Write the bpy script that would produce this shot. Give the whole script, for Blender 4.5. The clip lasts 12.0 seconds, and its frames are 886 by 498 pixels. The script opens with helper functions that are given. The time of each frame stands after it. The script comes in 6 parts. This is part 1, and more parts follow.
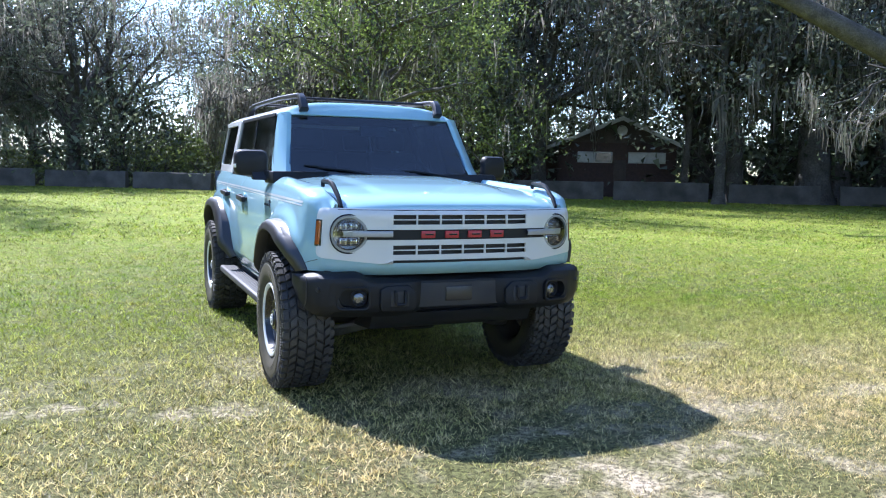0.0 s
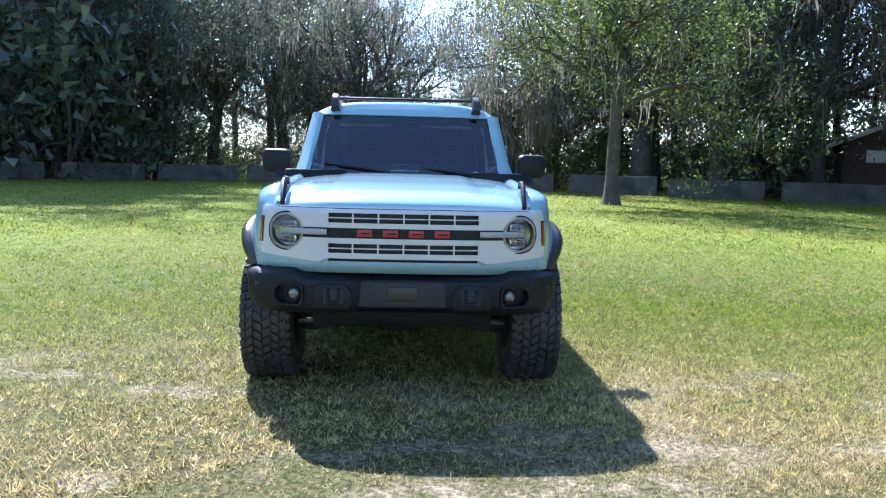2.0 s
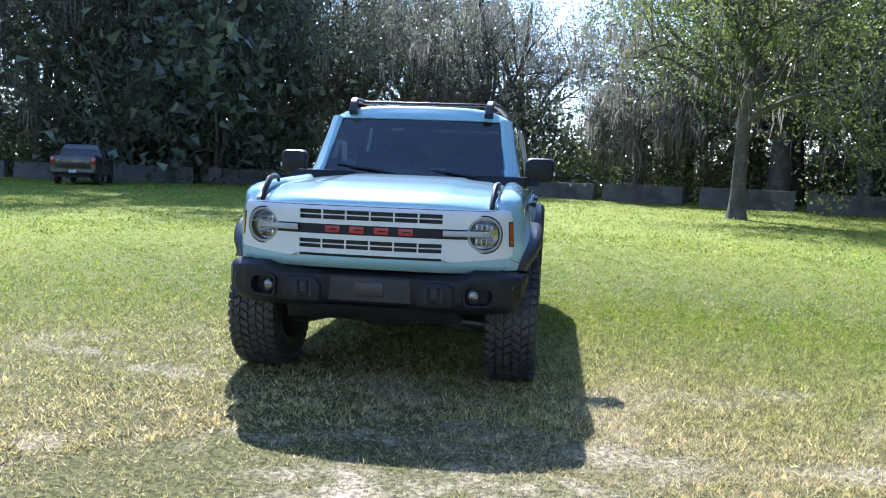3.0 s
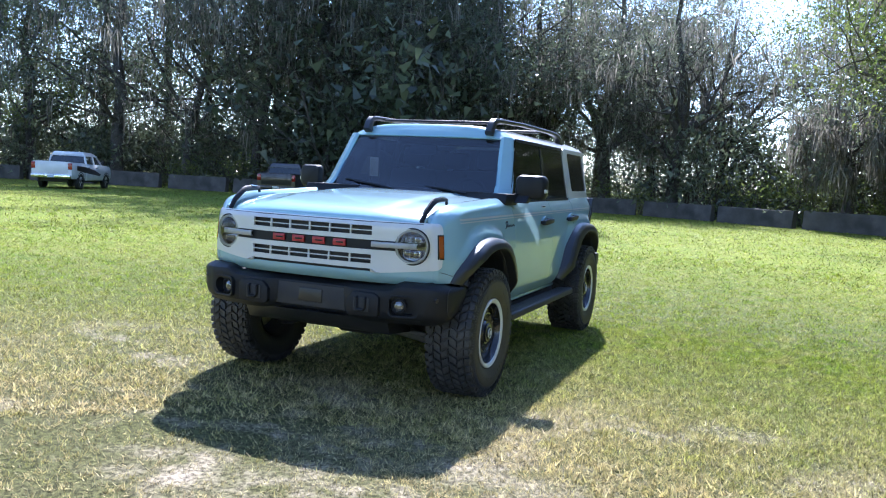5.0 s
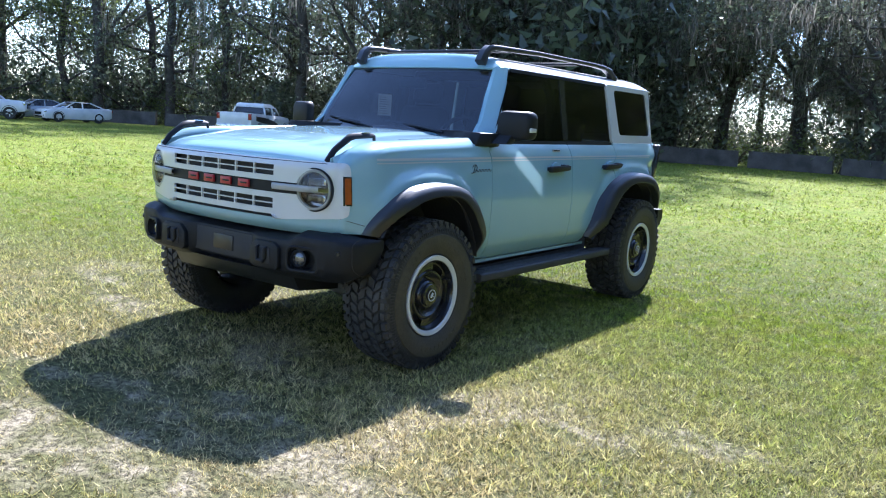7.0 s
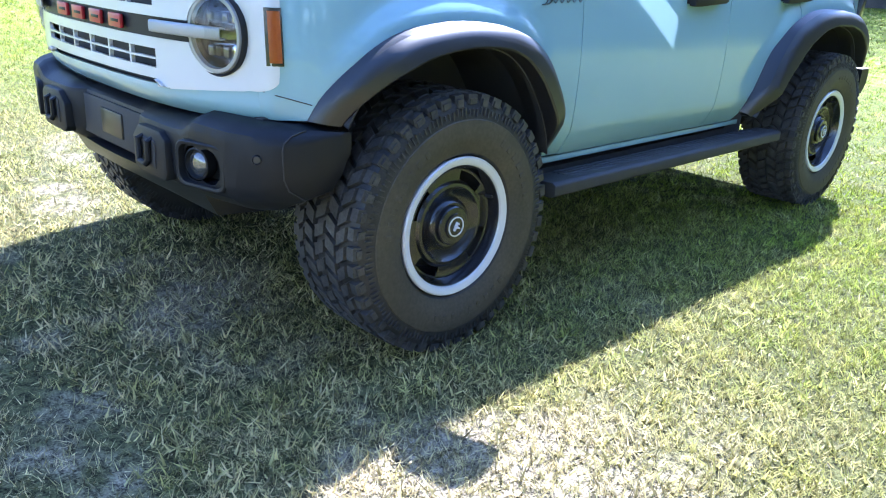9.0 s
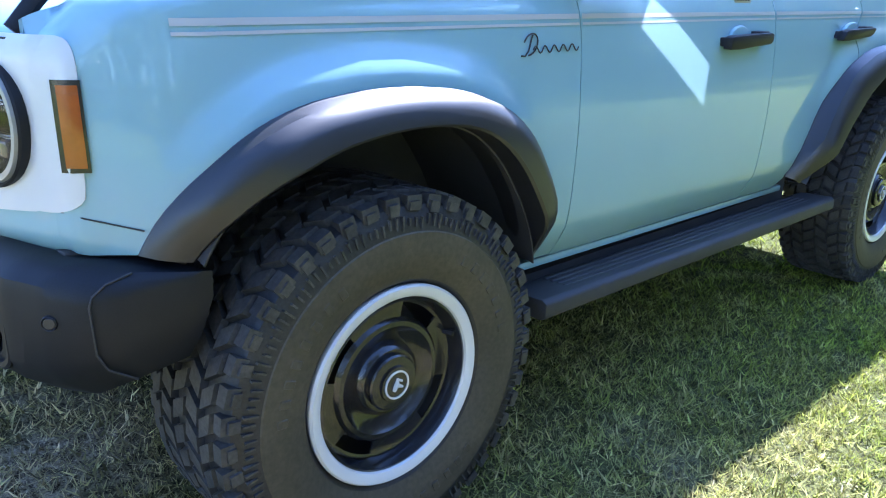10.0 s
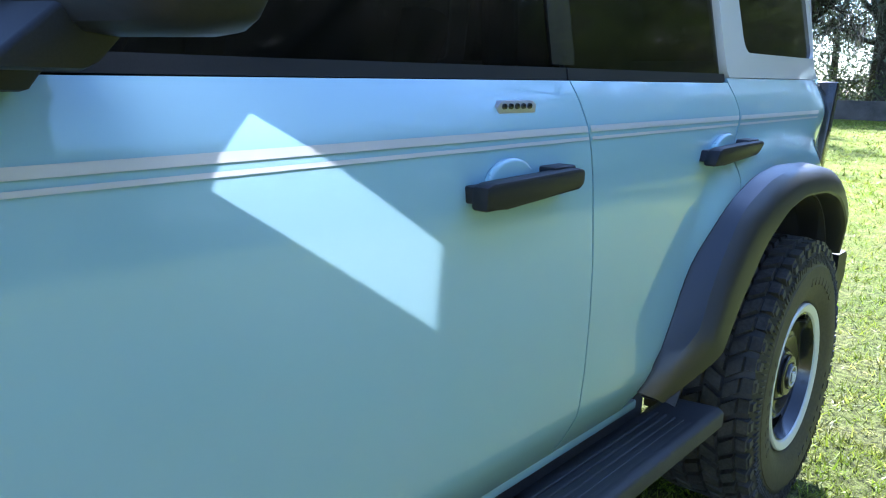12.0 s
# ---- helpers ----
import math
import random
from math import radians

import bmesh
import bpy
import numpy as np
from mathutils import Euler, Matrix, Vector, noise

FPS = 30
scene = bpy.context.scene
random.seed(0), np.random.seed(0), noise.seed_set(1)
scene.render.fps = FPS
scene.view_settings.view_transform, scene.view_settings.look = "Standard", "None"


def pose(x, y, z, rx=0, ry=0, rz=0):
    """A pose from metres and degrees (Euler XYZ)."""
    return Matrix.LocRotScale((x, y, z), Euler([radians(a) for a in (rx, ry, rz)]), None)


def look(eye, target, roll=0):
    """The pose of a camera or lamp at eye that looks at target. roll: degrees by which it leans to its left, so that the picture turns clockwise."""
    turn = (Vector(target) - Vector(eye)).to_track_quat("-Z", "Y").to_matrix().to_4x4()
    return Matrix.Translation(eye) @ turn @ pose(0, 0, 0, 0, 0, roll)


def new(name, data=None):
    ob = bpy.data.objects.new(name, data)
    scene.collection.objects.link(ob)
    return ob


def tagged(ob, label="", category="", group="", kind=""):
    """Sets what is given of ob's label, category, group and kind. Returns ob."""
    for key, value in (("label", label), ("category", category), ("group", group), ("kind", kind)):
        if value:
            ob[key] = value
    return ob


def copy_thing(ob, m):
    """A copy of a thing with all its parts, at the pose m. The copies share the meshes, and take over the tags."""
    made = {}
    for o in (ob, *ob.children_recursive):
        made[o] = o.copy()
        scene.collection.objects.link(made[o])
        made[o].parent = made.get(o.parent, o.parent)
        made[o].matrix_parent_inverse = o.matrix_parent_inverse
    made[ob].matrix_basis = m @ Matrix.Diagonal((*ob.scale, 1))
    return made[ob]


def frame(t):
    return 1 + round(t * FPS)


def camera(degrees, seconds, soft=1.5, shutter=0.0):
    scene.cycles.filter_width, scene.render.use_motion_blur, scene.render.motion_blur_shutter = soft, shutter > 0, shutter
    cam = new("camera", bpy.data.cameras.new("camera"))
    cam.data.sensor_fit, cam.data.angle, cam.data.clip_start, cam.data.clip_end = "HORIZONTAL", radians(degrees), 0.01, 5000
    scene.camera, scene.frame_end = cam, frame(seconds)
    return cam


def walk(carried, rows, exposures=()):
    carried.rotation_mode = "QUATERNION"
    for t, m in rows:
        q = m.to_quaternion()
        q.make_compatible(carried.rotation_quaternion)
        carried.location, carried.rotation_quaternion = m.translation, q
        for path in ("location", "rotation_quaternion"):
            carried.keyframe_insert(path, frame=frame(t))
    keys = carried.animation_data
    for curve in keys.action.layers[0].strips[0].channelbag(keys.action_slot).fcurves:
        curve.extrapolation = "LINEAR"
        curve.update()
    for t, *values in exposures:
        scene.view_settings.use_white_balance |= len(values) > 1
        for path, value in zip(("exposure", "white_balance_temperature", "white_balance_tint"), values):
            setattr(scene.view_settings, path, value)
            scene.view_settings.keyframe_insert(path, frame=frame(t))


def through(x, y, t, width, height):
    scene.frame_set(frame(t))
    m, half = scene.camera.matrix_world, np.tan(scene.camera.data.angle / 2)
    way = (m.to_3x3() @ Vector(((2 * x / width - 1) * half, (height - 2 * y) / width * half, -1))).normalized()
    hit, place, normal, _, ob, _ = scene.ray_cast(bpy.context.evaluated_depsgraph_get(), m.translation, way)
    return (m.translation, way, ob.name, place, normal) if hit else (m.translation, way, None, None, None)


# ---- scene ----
cam = camera(58.8, 12.0, soft=1.1)
PATH = [
    (0, (-1.965, -4.938, 1.397), (-1.168, -3.115, 1.196), 1.2),
    (0.5, (-1.485, -5.082, 1.422), (-0.861, -3.194, 1.208), 0.9),
    (1, (-1.0, -5.181, 1.427), (-0.545, -3.245, 1.209), 0.8),
    (1.5, (-0.513, -5.223, 1.424), (-0.226, -3.256, 1.203), 1.1),
    (2, (-0.001, -5.231, 1.43), (0.1, -3.245, 1.213), 1.4),
    (2.5, (0.527, -5.253, 1.422), (0.445, -3.266, 1.21), 1.8),
    (3, (1.029, -5.286, 1.397), (0.775, -3.312, 1.196), 2.2),
    (3.5, (1.451, -5.334, 1.421), (1.051, -3.384, 1.229), 2.5),
    (5.5, (3.052, -4.706, 1.425), (2.177, -2.916, 1.251), 3.4),
    (6, (3.38, -4.389, 1.434), (2.399, -2.657, 1.239), 3.6),
    (6.5, (3.558, -3.983, 1.423), (2.481, -2.315, 1.186), 3.7),
    (7, (3.618, -3.528, 1.394), (2.453, -1.933, 1.083), 3.6),
    (7.5, (3.446, -3.079, 1.374), (2.215, -1.558, 0.956), 3.3),
    (7.7, (3.366, -2.913, 1.357), (2.116, -1.421, 0.897), 3.2),
    (9.3, (2.504, -1.489, 1.217), (1.16, -0.186, 0.512), 3.2),
    (9.5, (2.385, -1.345, 1.206), (1.037, -0.044, 0.505), 3.2),
    (10, (2.168, -1.006, 1.259), (0.794, 0.306, 0.632), 2.1),
    (10.5, (2.013, -0.683, 1.269), (0.667, 0.685, 0.707), 1.2),
    (11, (1.866, -0.318, 1.256), (0.599, 1.133, 0.717), 1.1),
    (11.5, (1.765, 0.08, 1.258), (0.531, 1.579, 0.777), 0.9),
    (12, (1.628, 0.453, 1.296), (0.375, 1.956, 0.884), 1.5),
]
EXPO = [(0, 1.86, 5500, 19), (7.5, 1.86, 5450, 19), (9.3, 2.90, 5150, 23), (10.5, 2.78, 5250, 21), (12, 2.60, 5300, 18)]
walk(cam, [(t, look(eye, target, roll)) for t, eye, target, roll in PATH], EXPO)

# ---- light ----
SUN_WAY = Vector((0.335, -0.895, -1.0))          # the way the sunlight goes
world = bpy.data.worlds.new("sky")
scene.world = world
world.use_nodes = True
wn, wl = world.node_tree.nodes, world.node_tree.links
sky = wn.new("ShaderNodeTexSky")
sky.sky_type = "NISHITA"
sky.sun_disc = False
sky.sun_elevation = radians(46.3)
sky.sun_rotation = math.atan2(-SUN_WAY.x, -SUN_WAY.y)
sky.air_density, sky.dust_density, sky.ozone_density = 1.0, 0.1, 1.5
wl.new(sky.outputs[0], wn["Background"].inputs[0])
wn["Background"].inputs[1].default_value = 0.112
sun = new("sun", bpy.data.lights.new("sun", "SUN"))
sun.data.energy, sun.data.angle, sun.data.color = 4.1, radians(0.53), (1.0, 0.965, 0.91)
sun.matrix_world = look((0, 0, 40), Vector((0, 0, 40)) + SUN_WAY)

# ---- helpers for building ----
def loft_faces(bm, loops, closed=True, caps=(False, False)):
    """Joins loops of vertex places, all of one length, into a skin."""
    rows = [[bm.verts.new(p) for p in loop] for loop in loops]
    n = len(rows[0])
    for a, b in zip(rows, rows[1:]):
        for i in range(n if closed else n - 1):
            j = (i + 1) % n
            bm.faces.new((a[i], a[j], b[j], b[i]))
    if caps[0]:
        bm.faces.new(rows[0][::-1])
    if caps[1]:
        bm.faces.new(rows[-1])
    return rows


def grid(fn, us, vs, bm=None):
    bm = bm or bmesh.new()
    loft_faces(bm, [[fn(u, v) for v in vs] for u in us], closed=False)
    return bm


def box(lo, hi, bevel=0.0, bm=None, seg=2, m=None):
    bm = bm or bmesh.new()
    c, d = [(a + b) / 2 for a, b in zip(lo, hi)], [b - a for a, b in zip(lo, hi)]
    got = bmesh.ops.create_cube(bm, size=1.0, matrix=(m or Matrix()) @ Matrix.Translation(c) @ Matrix.Diagonal((*d, 1)))
    if bevel:
        vs = set(got["verts"])
        es = [e for e in bm.edges if e.verts[0] in vs and e.verts[1] in vs]
        bmesh.ops.bevel(bm, geom=es, offset=bevel, segments=seg, profile=0.5, affect="EDGES")
    return bm


def prism(outline, axis, a, b, bevel=0.0, bm=None, seg=2):
    """An outline of two coordinates each, drawn out along an axis from a to b."""
    bm = bm or bmesh.new()
    def place(p, h):
        return {"x": (h, p[0], p[1]), "y": (p[0], h, p[1]), "z": (p[0], p[1], h)}[axis]
    lo = [bm.verts.new(place(p, a)) for p in outline]
    hi = [bm.verts.new(place(p, b)) for p in outline]
    n = len(outline)
    fs = [bm.faces.new(lo), bm.faces.new(hi[::-1])]
    for i in range(n):
        fs.append(bm.faces.new((lo[i], hi[i], hi[(i + 1) % n], lo[(i + 1) % n])))
    if bevel:
        es = list({e for f in fs for e in f.edges})
        bmesh.ops.bevel(bm, geom=es, offset=bevel, segments=seg, profile=0.5, affect="EDGES")
    return bm


def tube(pts, radius, seg=8, bm=None, caps=True, squash=1.0):
    """A tube along places; radius is one number or one for each place."""
    bm = bm or bmesh.new()
    pts = [Vector(p) for p in pts]
    rs = radius if hasattr(radius, "__len__") else [radius] * len(pts)
    loops, up = [], None
    for i, p in enumerate(pts):
        d = (pts[min(i + 1, len(pts) - 1)] - pts[max(i - 1, 0)]).normalized()
        up = d.orthogonal() if up is None else up - d * up.dot(d)
        up.normalize()
        side = d.cross(up)
        loops.append([p + (up * math.cos(a) + side * math.sin(a) * squash) * rs[i] for a in (2 * math.pi * k / seg for k in range(seg))])
    loft_faces(bm, loops, True, (caps, caps))
    return bm


def lathe(profile, axis_x=True, seg=48, bm=None, closed=False):
    """Turns (radius, along) pairs round the x axis."""
    bm = bm or bmesh.new()
    loops = []
    for k in range(seg):
        a = 2 * math.pi * k / seg
        loops.append([(h, r * math.cos(a), r * math.sin(a)) for r, h in profile])
    loops.append(loops[0])
    loft_faces(bm, loops, closed)
    bmesh.ops.remove_doubles(bm, verts=bm.verts, dist=1e-5)
    return bm


def finish(bm, angle=35, recalc=True):
    if recalc:
        bmesh.ops.recalc_face_normals(bm, faces=bm.faces)
    lim = radians(angle)
    for f in bm.faces:
        f.smooth = True
    for e in bm.edges:
        e.smooth = len(e.link_faces) == 2 and e.calc_face_angle(0) < lim
    return bm


def part(name, bm, material, parent=None, label="", solid=0.0, angle=35, offset=-1.0):
    """Links a bmesh as one mesh object under a thing or under a part."""
    finish(bm, angle)
    me = bpy.data.meshes.new(name)
    bm.to_mesh(me)
    bm.free()
    me.materials.append(material)
    ob = new(name, me)
    ob.parent = parent
    if solid:
        mod = ob.modifiers.new("thickness", "SOLIDIFY")
        mod.thickness, mod.offset = solid, offset
    return tagged(ob, label)


def raw(name, verts, faces, material, parent=None, label="", smooth=False):
    """A mesh from arrays: verts (n, 3), faces (m, 3 or 4)."""
    verts, faces = np.asarray(verts, np.float32), np.asarray(faces, np.int32)
    me = bpy.data.meshes.new(name)
    k = faces.shape[1]
    me.vertices.add(len(verts))
    me.vertices.foreach_set("co", verts.ravel())
    me.loops.add(faces.size)
    me.loops.foreach_set("vertex_index", faces.ravel())
    me.polygons.add(len(faces))
    me.polygons.foreach_set("loop_start", np.arange(0, faces.size, k, dtype=np.int32))
    me.polygons.foreach_set("use_smooth", np.full(len(faces), smooth))
    me.update(calc_edges=True)
    me.materials.append(material)
    ob = new(name, me)
    ob.parent = parent
    return tagged(ob, label)


def thing(name, label, category, group="", at=(0, 0, 0), kind=""):
    ob = new(name)
    ob.empty_display_size = 0.2
    ob.location = at
    return tagged(ob, label, category, group, kind)


def lerp(x, xs, ys):
    return float(np.interp(x, xs, ys))


# ---- materials ----
def mat(name, color, rough=0.5, metal=0.0, dark=None, scale=8.0, detail=4.0, amount=1.0, fine=0.0, fine_scale=400.0, bump=0.0, bump_scale=200.0,
        coat=0.0, rough_var=0.0, spec=0.5, random_hue=0.0, transmission=0.0, ior=1.45):
    """A surface with large stains (color to dark), fine grain, bump and uneven gloss."""
    m = bpy.data.materials.new(name)
    m.use_nodes = True
    n, l = m.node_tree.nodes, m.node_tree.links
    b = n["Principled BSDF"]
    b.inputs["Roughness"].default_value, b.inputs["Metallic"].default_value = rough, metal
    b.inputs["Coat Weight"].default_value, b.inputs["Coat Roughness"].default_value = coat, 0.03
    b.inputs["Specular IOR Level"].default_value = spec
    b.inputs["Transmission Weight"].default_value, b.inputs["IOR"].default_value = transmission, ior
    co = n.new("ShaderNodeTexCoord")
    big = n.new("ShaderNodeTexNoise")
    big.inputs["Scale"].default_value, big.inputs["Detail"].default_value = scale, detail
    l.new(co.outputs["Object"], big.inputs["Vector"])
    ramp = n.new("ShaderNodeMapRange")
    ramp.inputs["From Min"].default_value, ramp.inputs["From Max"].default_value = 0.35, 0.7
    ramp.inputs["To Max"].default_value = amount
    l.new(big.outputs["Fac"], ramp.inputs["Value"])
    mix = n.new("ShaderNodeMix")
    mix.data_type = "RGBA"
    mix.inputs["A"].default_value = (*color, 1)
    mix.inputs["B"].default_value = (*(dark or color), 1)
    l.new(ramp.outputs[0], mix.inputs["Factor"])
    out = mix.outputs["Result"]
    if fine:
        small = n.new("ShaderNodeTexNoise")
        small.inputs["Scale"].default_value, small.inputs["Detail"].default_value = fine_scale, 3
        l.new(co.outputs["Object"], small.inputs["Vector"])
        r2 = n.new("ShaderNodeMapRange")
        r2.inputs["From Min"].default_value, r2.inputs["From Max"].default_value = 0.3, 0.7
        r2.inputs["To Min"].default_value, r2.inputs["To Max"].default_value = 1 - fine, 1 + fine
        l.new(small.outputs["Fac"], r2.inputs["Value"])
        hsv = n.new("ShaderNodeHueSaturation")
        l.new(r2.outputs[0], hsv.inputs["Value"])
        l.new(out, hsv.inputs["Color"])
        out = hsv.outputs["Color"]
    if random_hue:
        info = n.new("ShaderNodeNewGeometry")
        r3 = n.new("ShaderNodeMapRange")
        r3.inputs["To Min"].default_value, r3.inputs["To Max"].default_value = 1 - random_hue, 1 + random_hue
        l.new(info.outputs["Random Per Island"], r3.inputs["Value"])
        h2 = n.new("ShaderNodeHueSaturation")
        l.new(r3.outputs[0], h2.inputs["Value"])
        l.new(out, h2.inputs["Color"])
        out = h2.outputs["Color"]
    l.new(out, b.inputs["Base Color"])
    if rough_var:
        r4 = n.new("ShaderNodeMapRange")
        r4.inputs["To Min"].default_value, r4.inputs["To Max"].default_value = rough - rough_var, rough + rough_var
        l.new(big.outputs["Fac"], r4.inputs["Value"])
        l.new(r4.outputs[0], b.inputs["Roughness"])
    if bump:
        bn = n.new("ShaderNodeTexNoise")
        bn.inputs["Scale"].default_value, bn.inputs["Detail"].default_value = bump_scale, 3
        l.new(co.outputs["Object"], bn.inputs["Vector"])
        bu = n.new("ShaderNodeBump")
        bu.inputs["Strength"].default_value, bu.inputs["Distance"].default_value = bump, 0.3 / bump_scale
        l.new(bn.outputs["Fac"], bu.inputs["Height"])
        l.new(bu.outputs[0], b.inputs["Normal"])
    return m


def pane(name, tint, gloss=0.06, rough=0.0):
    """Thin glass: a tinted clear sheet with a mirror gloss that grows at grazing angles."""
    m = bpy.data.materials.new(name)
    m.use_nodes = True
    n, l = m.node_tree.nodes, m.node_tree.links
    n.remove(n["Principled BSDF"])
    clear, shine, mix = n.new("ShaderNodeBsdfTransparent"), n.new("ShaderNodeBsdfGlossy"), n.new("ShaderNodeMixShader")
    face, power, sc = n.new("ShaderNodeLayerWeight"), n.new("ShaderNodeMath"), n.new("ShaderNodeMapRange")
    clear.inputs["Color"].default_value = (*tint, 1)
    shine.inputs["Roughness"].default_value = rough
    face.inputs["Blend"].default_value = 0.5
    power.operation, power.inputs[1].default_value = "POWER", 4.5
    sc.inputs["To Min"].default_value, sc.inputs["To Max"].default_value = gloss, 1.0
    l.new(face.outputs["Facing"], power.inputs[0])
    l.new(power.outputs[0], sc.inputs["Value"])
    l.new(sc.outputs[0], mix.inputs[0])
    l.new(clear.outputs[0], mix.inputs[1])
    l.new(shine.outputs[0], mix.inputs[2])
    l.new(mix.outputs[0], n["Material Output"].inputs["Surface"])
    return m


def leaf_mat(name, color, other, through, scale=0.25, spec=0.9):
    """Leaves: glossy above, letting some light through; each leaf its own shade."""
    m = bpy.data.materials.new(name)
    m.use_nodes = True
    n, l = m.node_tree.nodes, m.node_tree.links
    b = n["Principled BSDF"]
    b.inputs["Roughness"].default_value, b.inputs["Specular IOR Level"].default_value = 0.30, spec
    geo, co, big = n.new("ShaderNodeNewGeometry"), n.new("ShaderNodeTexCoord"), n.new("ShaderNodeTexNoise")
    big.inputs["Scale"].default_value = scale
    l.new(geo.outputs["Position"], big.inputs["Vector"])
    mix, hsv, r = n.new("ShaderNodeMix"), n.new("ShaderNodeHueSaturation"), n.new("ShaderNodeMapRange")
    mix.data_type = "RGBA"
    mix.inputs["A"].default_value, mix.inputs["B"].default_value = (*color, 1), (*other, 1)
    sharp = n.new("ShaderNodeMapRange")
    sharp.inputs["From Min"].default_value, sharp.inputs["From Max"].default_value = 0.38, 0.62
    l.new(big.outputs["Fac"], sharp.inputs["Value"])
    l.new(sharp.outputs[0], mix.inputs["Factor"])
    r.inputs["To Min"].default_value, r.inputs["To Max"].default_value = 0.5, 1.5
    l.new(geo.outputs["Random Per Island"], r.inputs["Value"])
    l.new(r.outputs[0], hsv.inputs["Value"])
    l.new(mix.outputs["Result"], hsv.inputs["Color"])
    l.new(hsv.outputs["Color"], b.inputs["Base Color"])
    tr, ms = n.new("ShaderNodeBsdfTranslucent"), n.new("ShaderNodeMixShader")
    l.new(hsv.outputs["Color"], tr.inputs["Color"])
    ms.inputs[0].default_value = through
    l.new(b.outputs[0], ms.inputs[1])
    l.new(tr.outputs[0], ms.inputs[2])
    l.new(ms.outputs[0], n["Material Output"].inputs["Surface"])
    return m


# bare sandy places in the turf: x, y and the two half widths
BARE = [(-0.36, -1.57, 0.30, 0.13), (0.17, -1.42, 0.32, 0.14), (0.83, -1.15, 0.36, 0.15), (0.75, -1.62, 0.32, 0.14), (1.50, -1.45, 0.55, 0.20), (0.25, -2.05, 0.60, 0.20),
        (0.95, -1.90, 0.60, 0.18), (2.15, -0.30, 0.30, 0.11), (2.56, 0.03, 0.30, 0.14), (-1.40, -0.42, 0.50, 0.16), (2.55, -1.35, 0.50, 0.16), (-2.30, -0.10, 0.45, 0.15)]


def turf_mat(name, blades):
    """Mown turf: green, straw and bare sandy soil in patches; worn dry where vehicles pull up. blades: for the leaves, else the soil sheet."""
    m = bpy.data.materials.new(name)
    m.use_nodes = True
    n, l = m.node_tree.nodes, m.node_tree.links
    b = n["Principled BSDF"]
    b.inputs["Roughness"].default_value = 0.55 if blades else 0.95
    b.inputs["Specular IOR Level"].default_value = 0.30 if blades else 0.1
    geo = n.new("ShaderNodeNewGeometry")

    def nz(scale, detail=3, lo=0.35, hi=0.65):
        t, r = n.new("ShaderNodeTexNoise"), n.new("ShaderNodeMapRange")
        t.inputs["Scale"].default_value, t.inputs["Detail"].default_value = scale, detail
        l.new(geo.outputs["Position"], t.inputs["Vector"])
        r.inputs["From Min"].default_value, r.inputs["From Max"].default_value = lo, hi
        l.new(t.outputs["Fac"], r.inputs["Value"])
        return r.outputs[0]

    def mixc(fac, a, c):
        x = n.new("ShaderNodeMix")
        x.data_type = "RGBA"
        for key, v in (("A", a), ("B", c)):
            if hasattr(v, "is_output"):
                l.new(v, x.inputs[key])
            else:
                x.inputs[key].default_value = (*v, 1)
        if hasattr(fac, "is_output"):
            l.new(fac, x.inputs["Factor"])
        else:
            x.inputs["Factor"].default_value = fac
        return x.outputs["Result"]

    def calc(op, a, c):
        x = n.new("ShaderNodeMath")
        x.operation, x.use_clamp = op, True
        for i, v in enumerate((a, c)):
            if hasattr(v, "is_output"):
                l.new(v, x.inputs[i])
            else:
                x.inputs[i].default_value = v
        return x.outputs[0]

    # the worn patch: how near to where vehicles park
    off, div, ln, rr = n.new("ShaderNodeVectorMath"), n.new("ShaderNodeVectorMath"), n.new("ShaderNodeVectorMath"), n.new("ShaderNodeMapRange")
    off.operation, off.inputs[1].default_value = "SUBTRACT", (0.0, -3.5, 0)
    div.operation, div.inputs[1].default_value = "DIVIDE", (6.6, 4.6, 9)
    ln.operation = "LENGTH"
    l.new(geo.outputs["Position"], off.inputs[0])
    l.new(off.outputs[0], div.inputs[0])
    l.new(div.outputs[0], ln.inputs[0])
    rr.inputs["From Min"].default_value, rr.inputs["From Max"].default_value = 0.45, 1.35
    rr.inputs["To Min"].default_value, rr.inputs["To Max"].default_value = 1.0, 0.0
    l.new(ln.outputs["Value"], rr.inputs["Value"])
    worn = rr.outputs[0]
    green = mixc(nz(0.35), (0.158, 0.262, 0.010), (0.218, 0.300, 0.014))
    green = mixc(calc("MULTIPLY", nz(2.6, 5), 0.42), green, (0.38, 0.365, 0.060))
    straw = mixc(nz(6.0, 4), (0.66, 0.53, 0.27), (0.47, 0.40, 0.14))
    dry = calc("MULTIPLY", calc("ADD", calc("MULTIPLY", nz(0.8, 4, 0.3, 0.6), 0.6), 0.55), worn)
    dry = calc("MAXIMUM", dry, calc("MULTIPLY", nz(5.0, 5, 0.47, 0.64), 0.38))
    col = mixc(dry, green, straw)
    bare = calc("MULTIPLY", nz(0.9, 6, 0.55, 0.65), calc("MULTIPLY", worn, worn))
    wob, shift = n.new("ShaderNodeTexNoise"), n.new("ShaderNodeVectorMath")
    wob.inputs["Scale"].default_value, wob.inputs["Detail"].default_value = 3.5, 4
    l.new(geo.outputs["Position"], wob.inputs["Vector"])
    shift.operation, shift.inputs[1].default_value, shift.inputs[2].default_value = "MULTIPLY_ADD", (0.9, 0.9, 0), (-0.45, -0.45, 0)
    l.new(wob.outputs["Color"], shift.inputs[0])
    place = n.new("ShaderNodeVectorMath")
    l.new(geo.outputs["Position"], place.inputs[0])
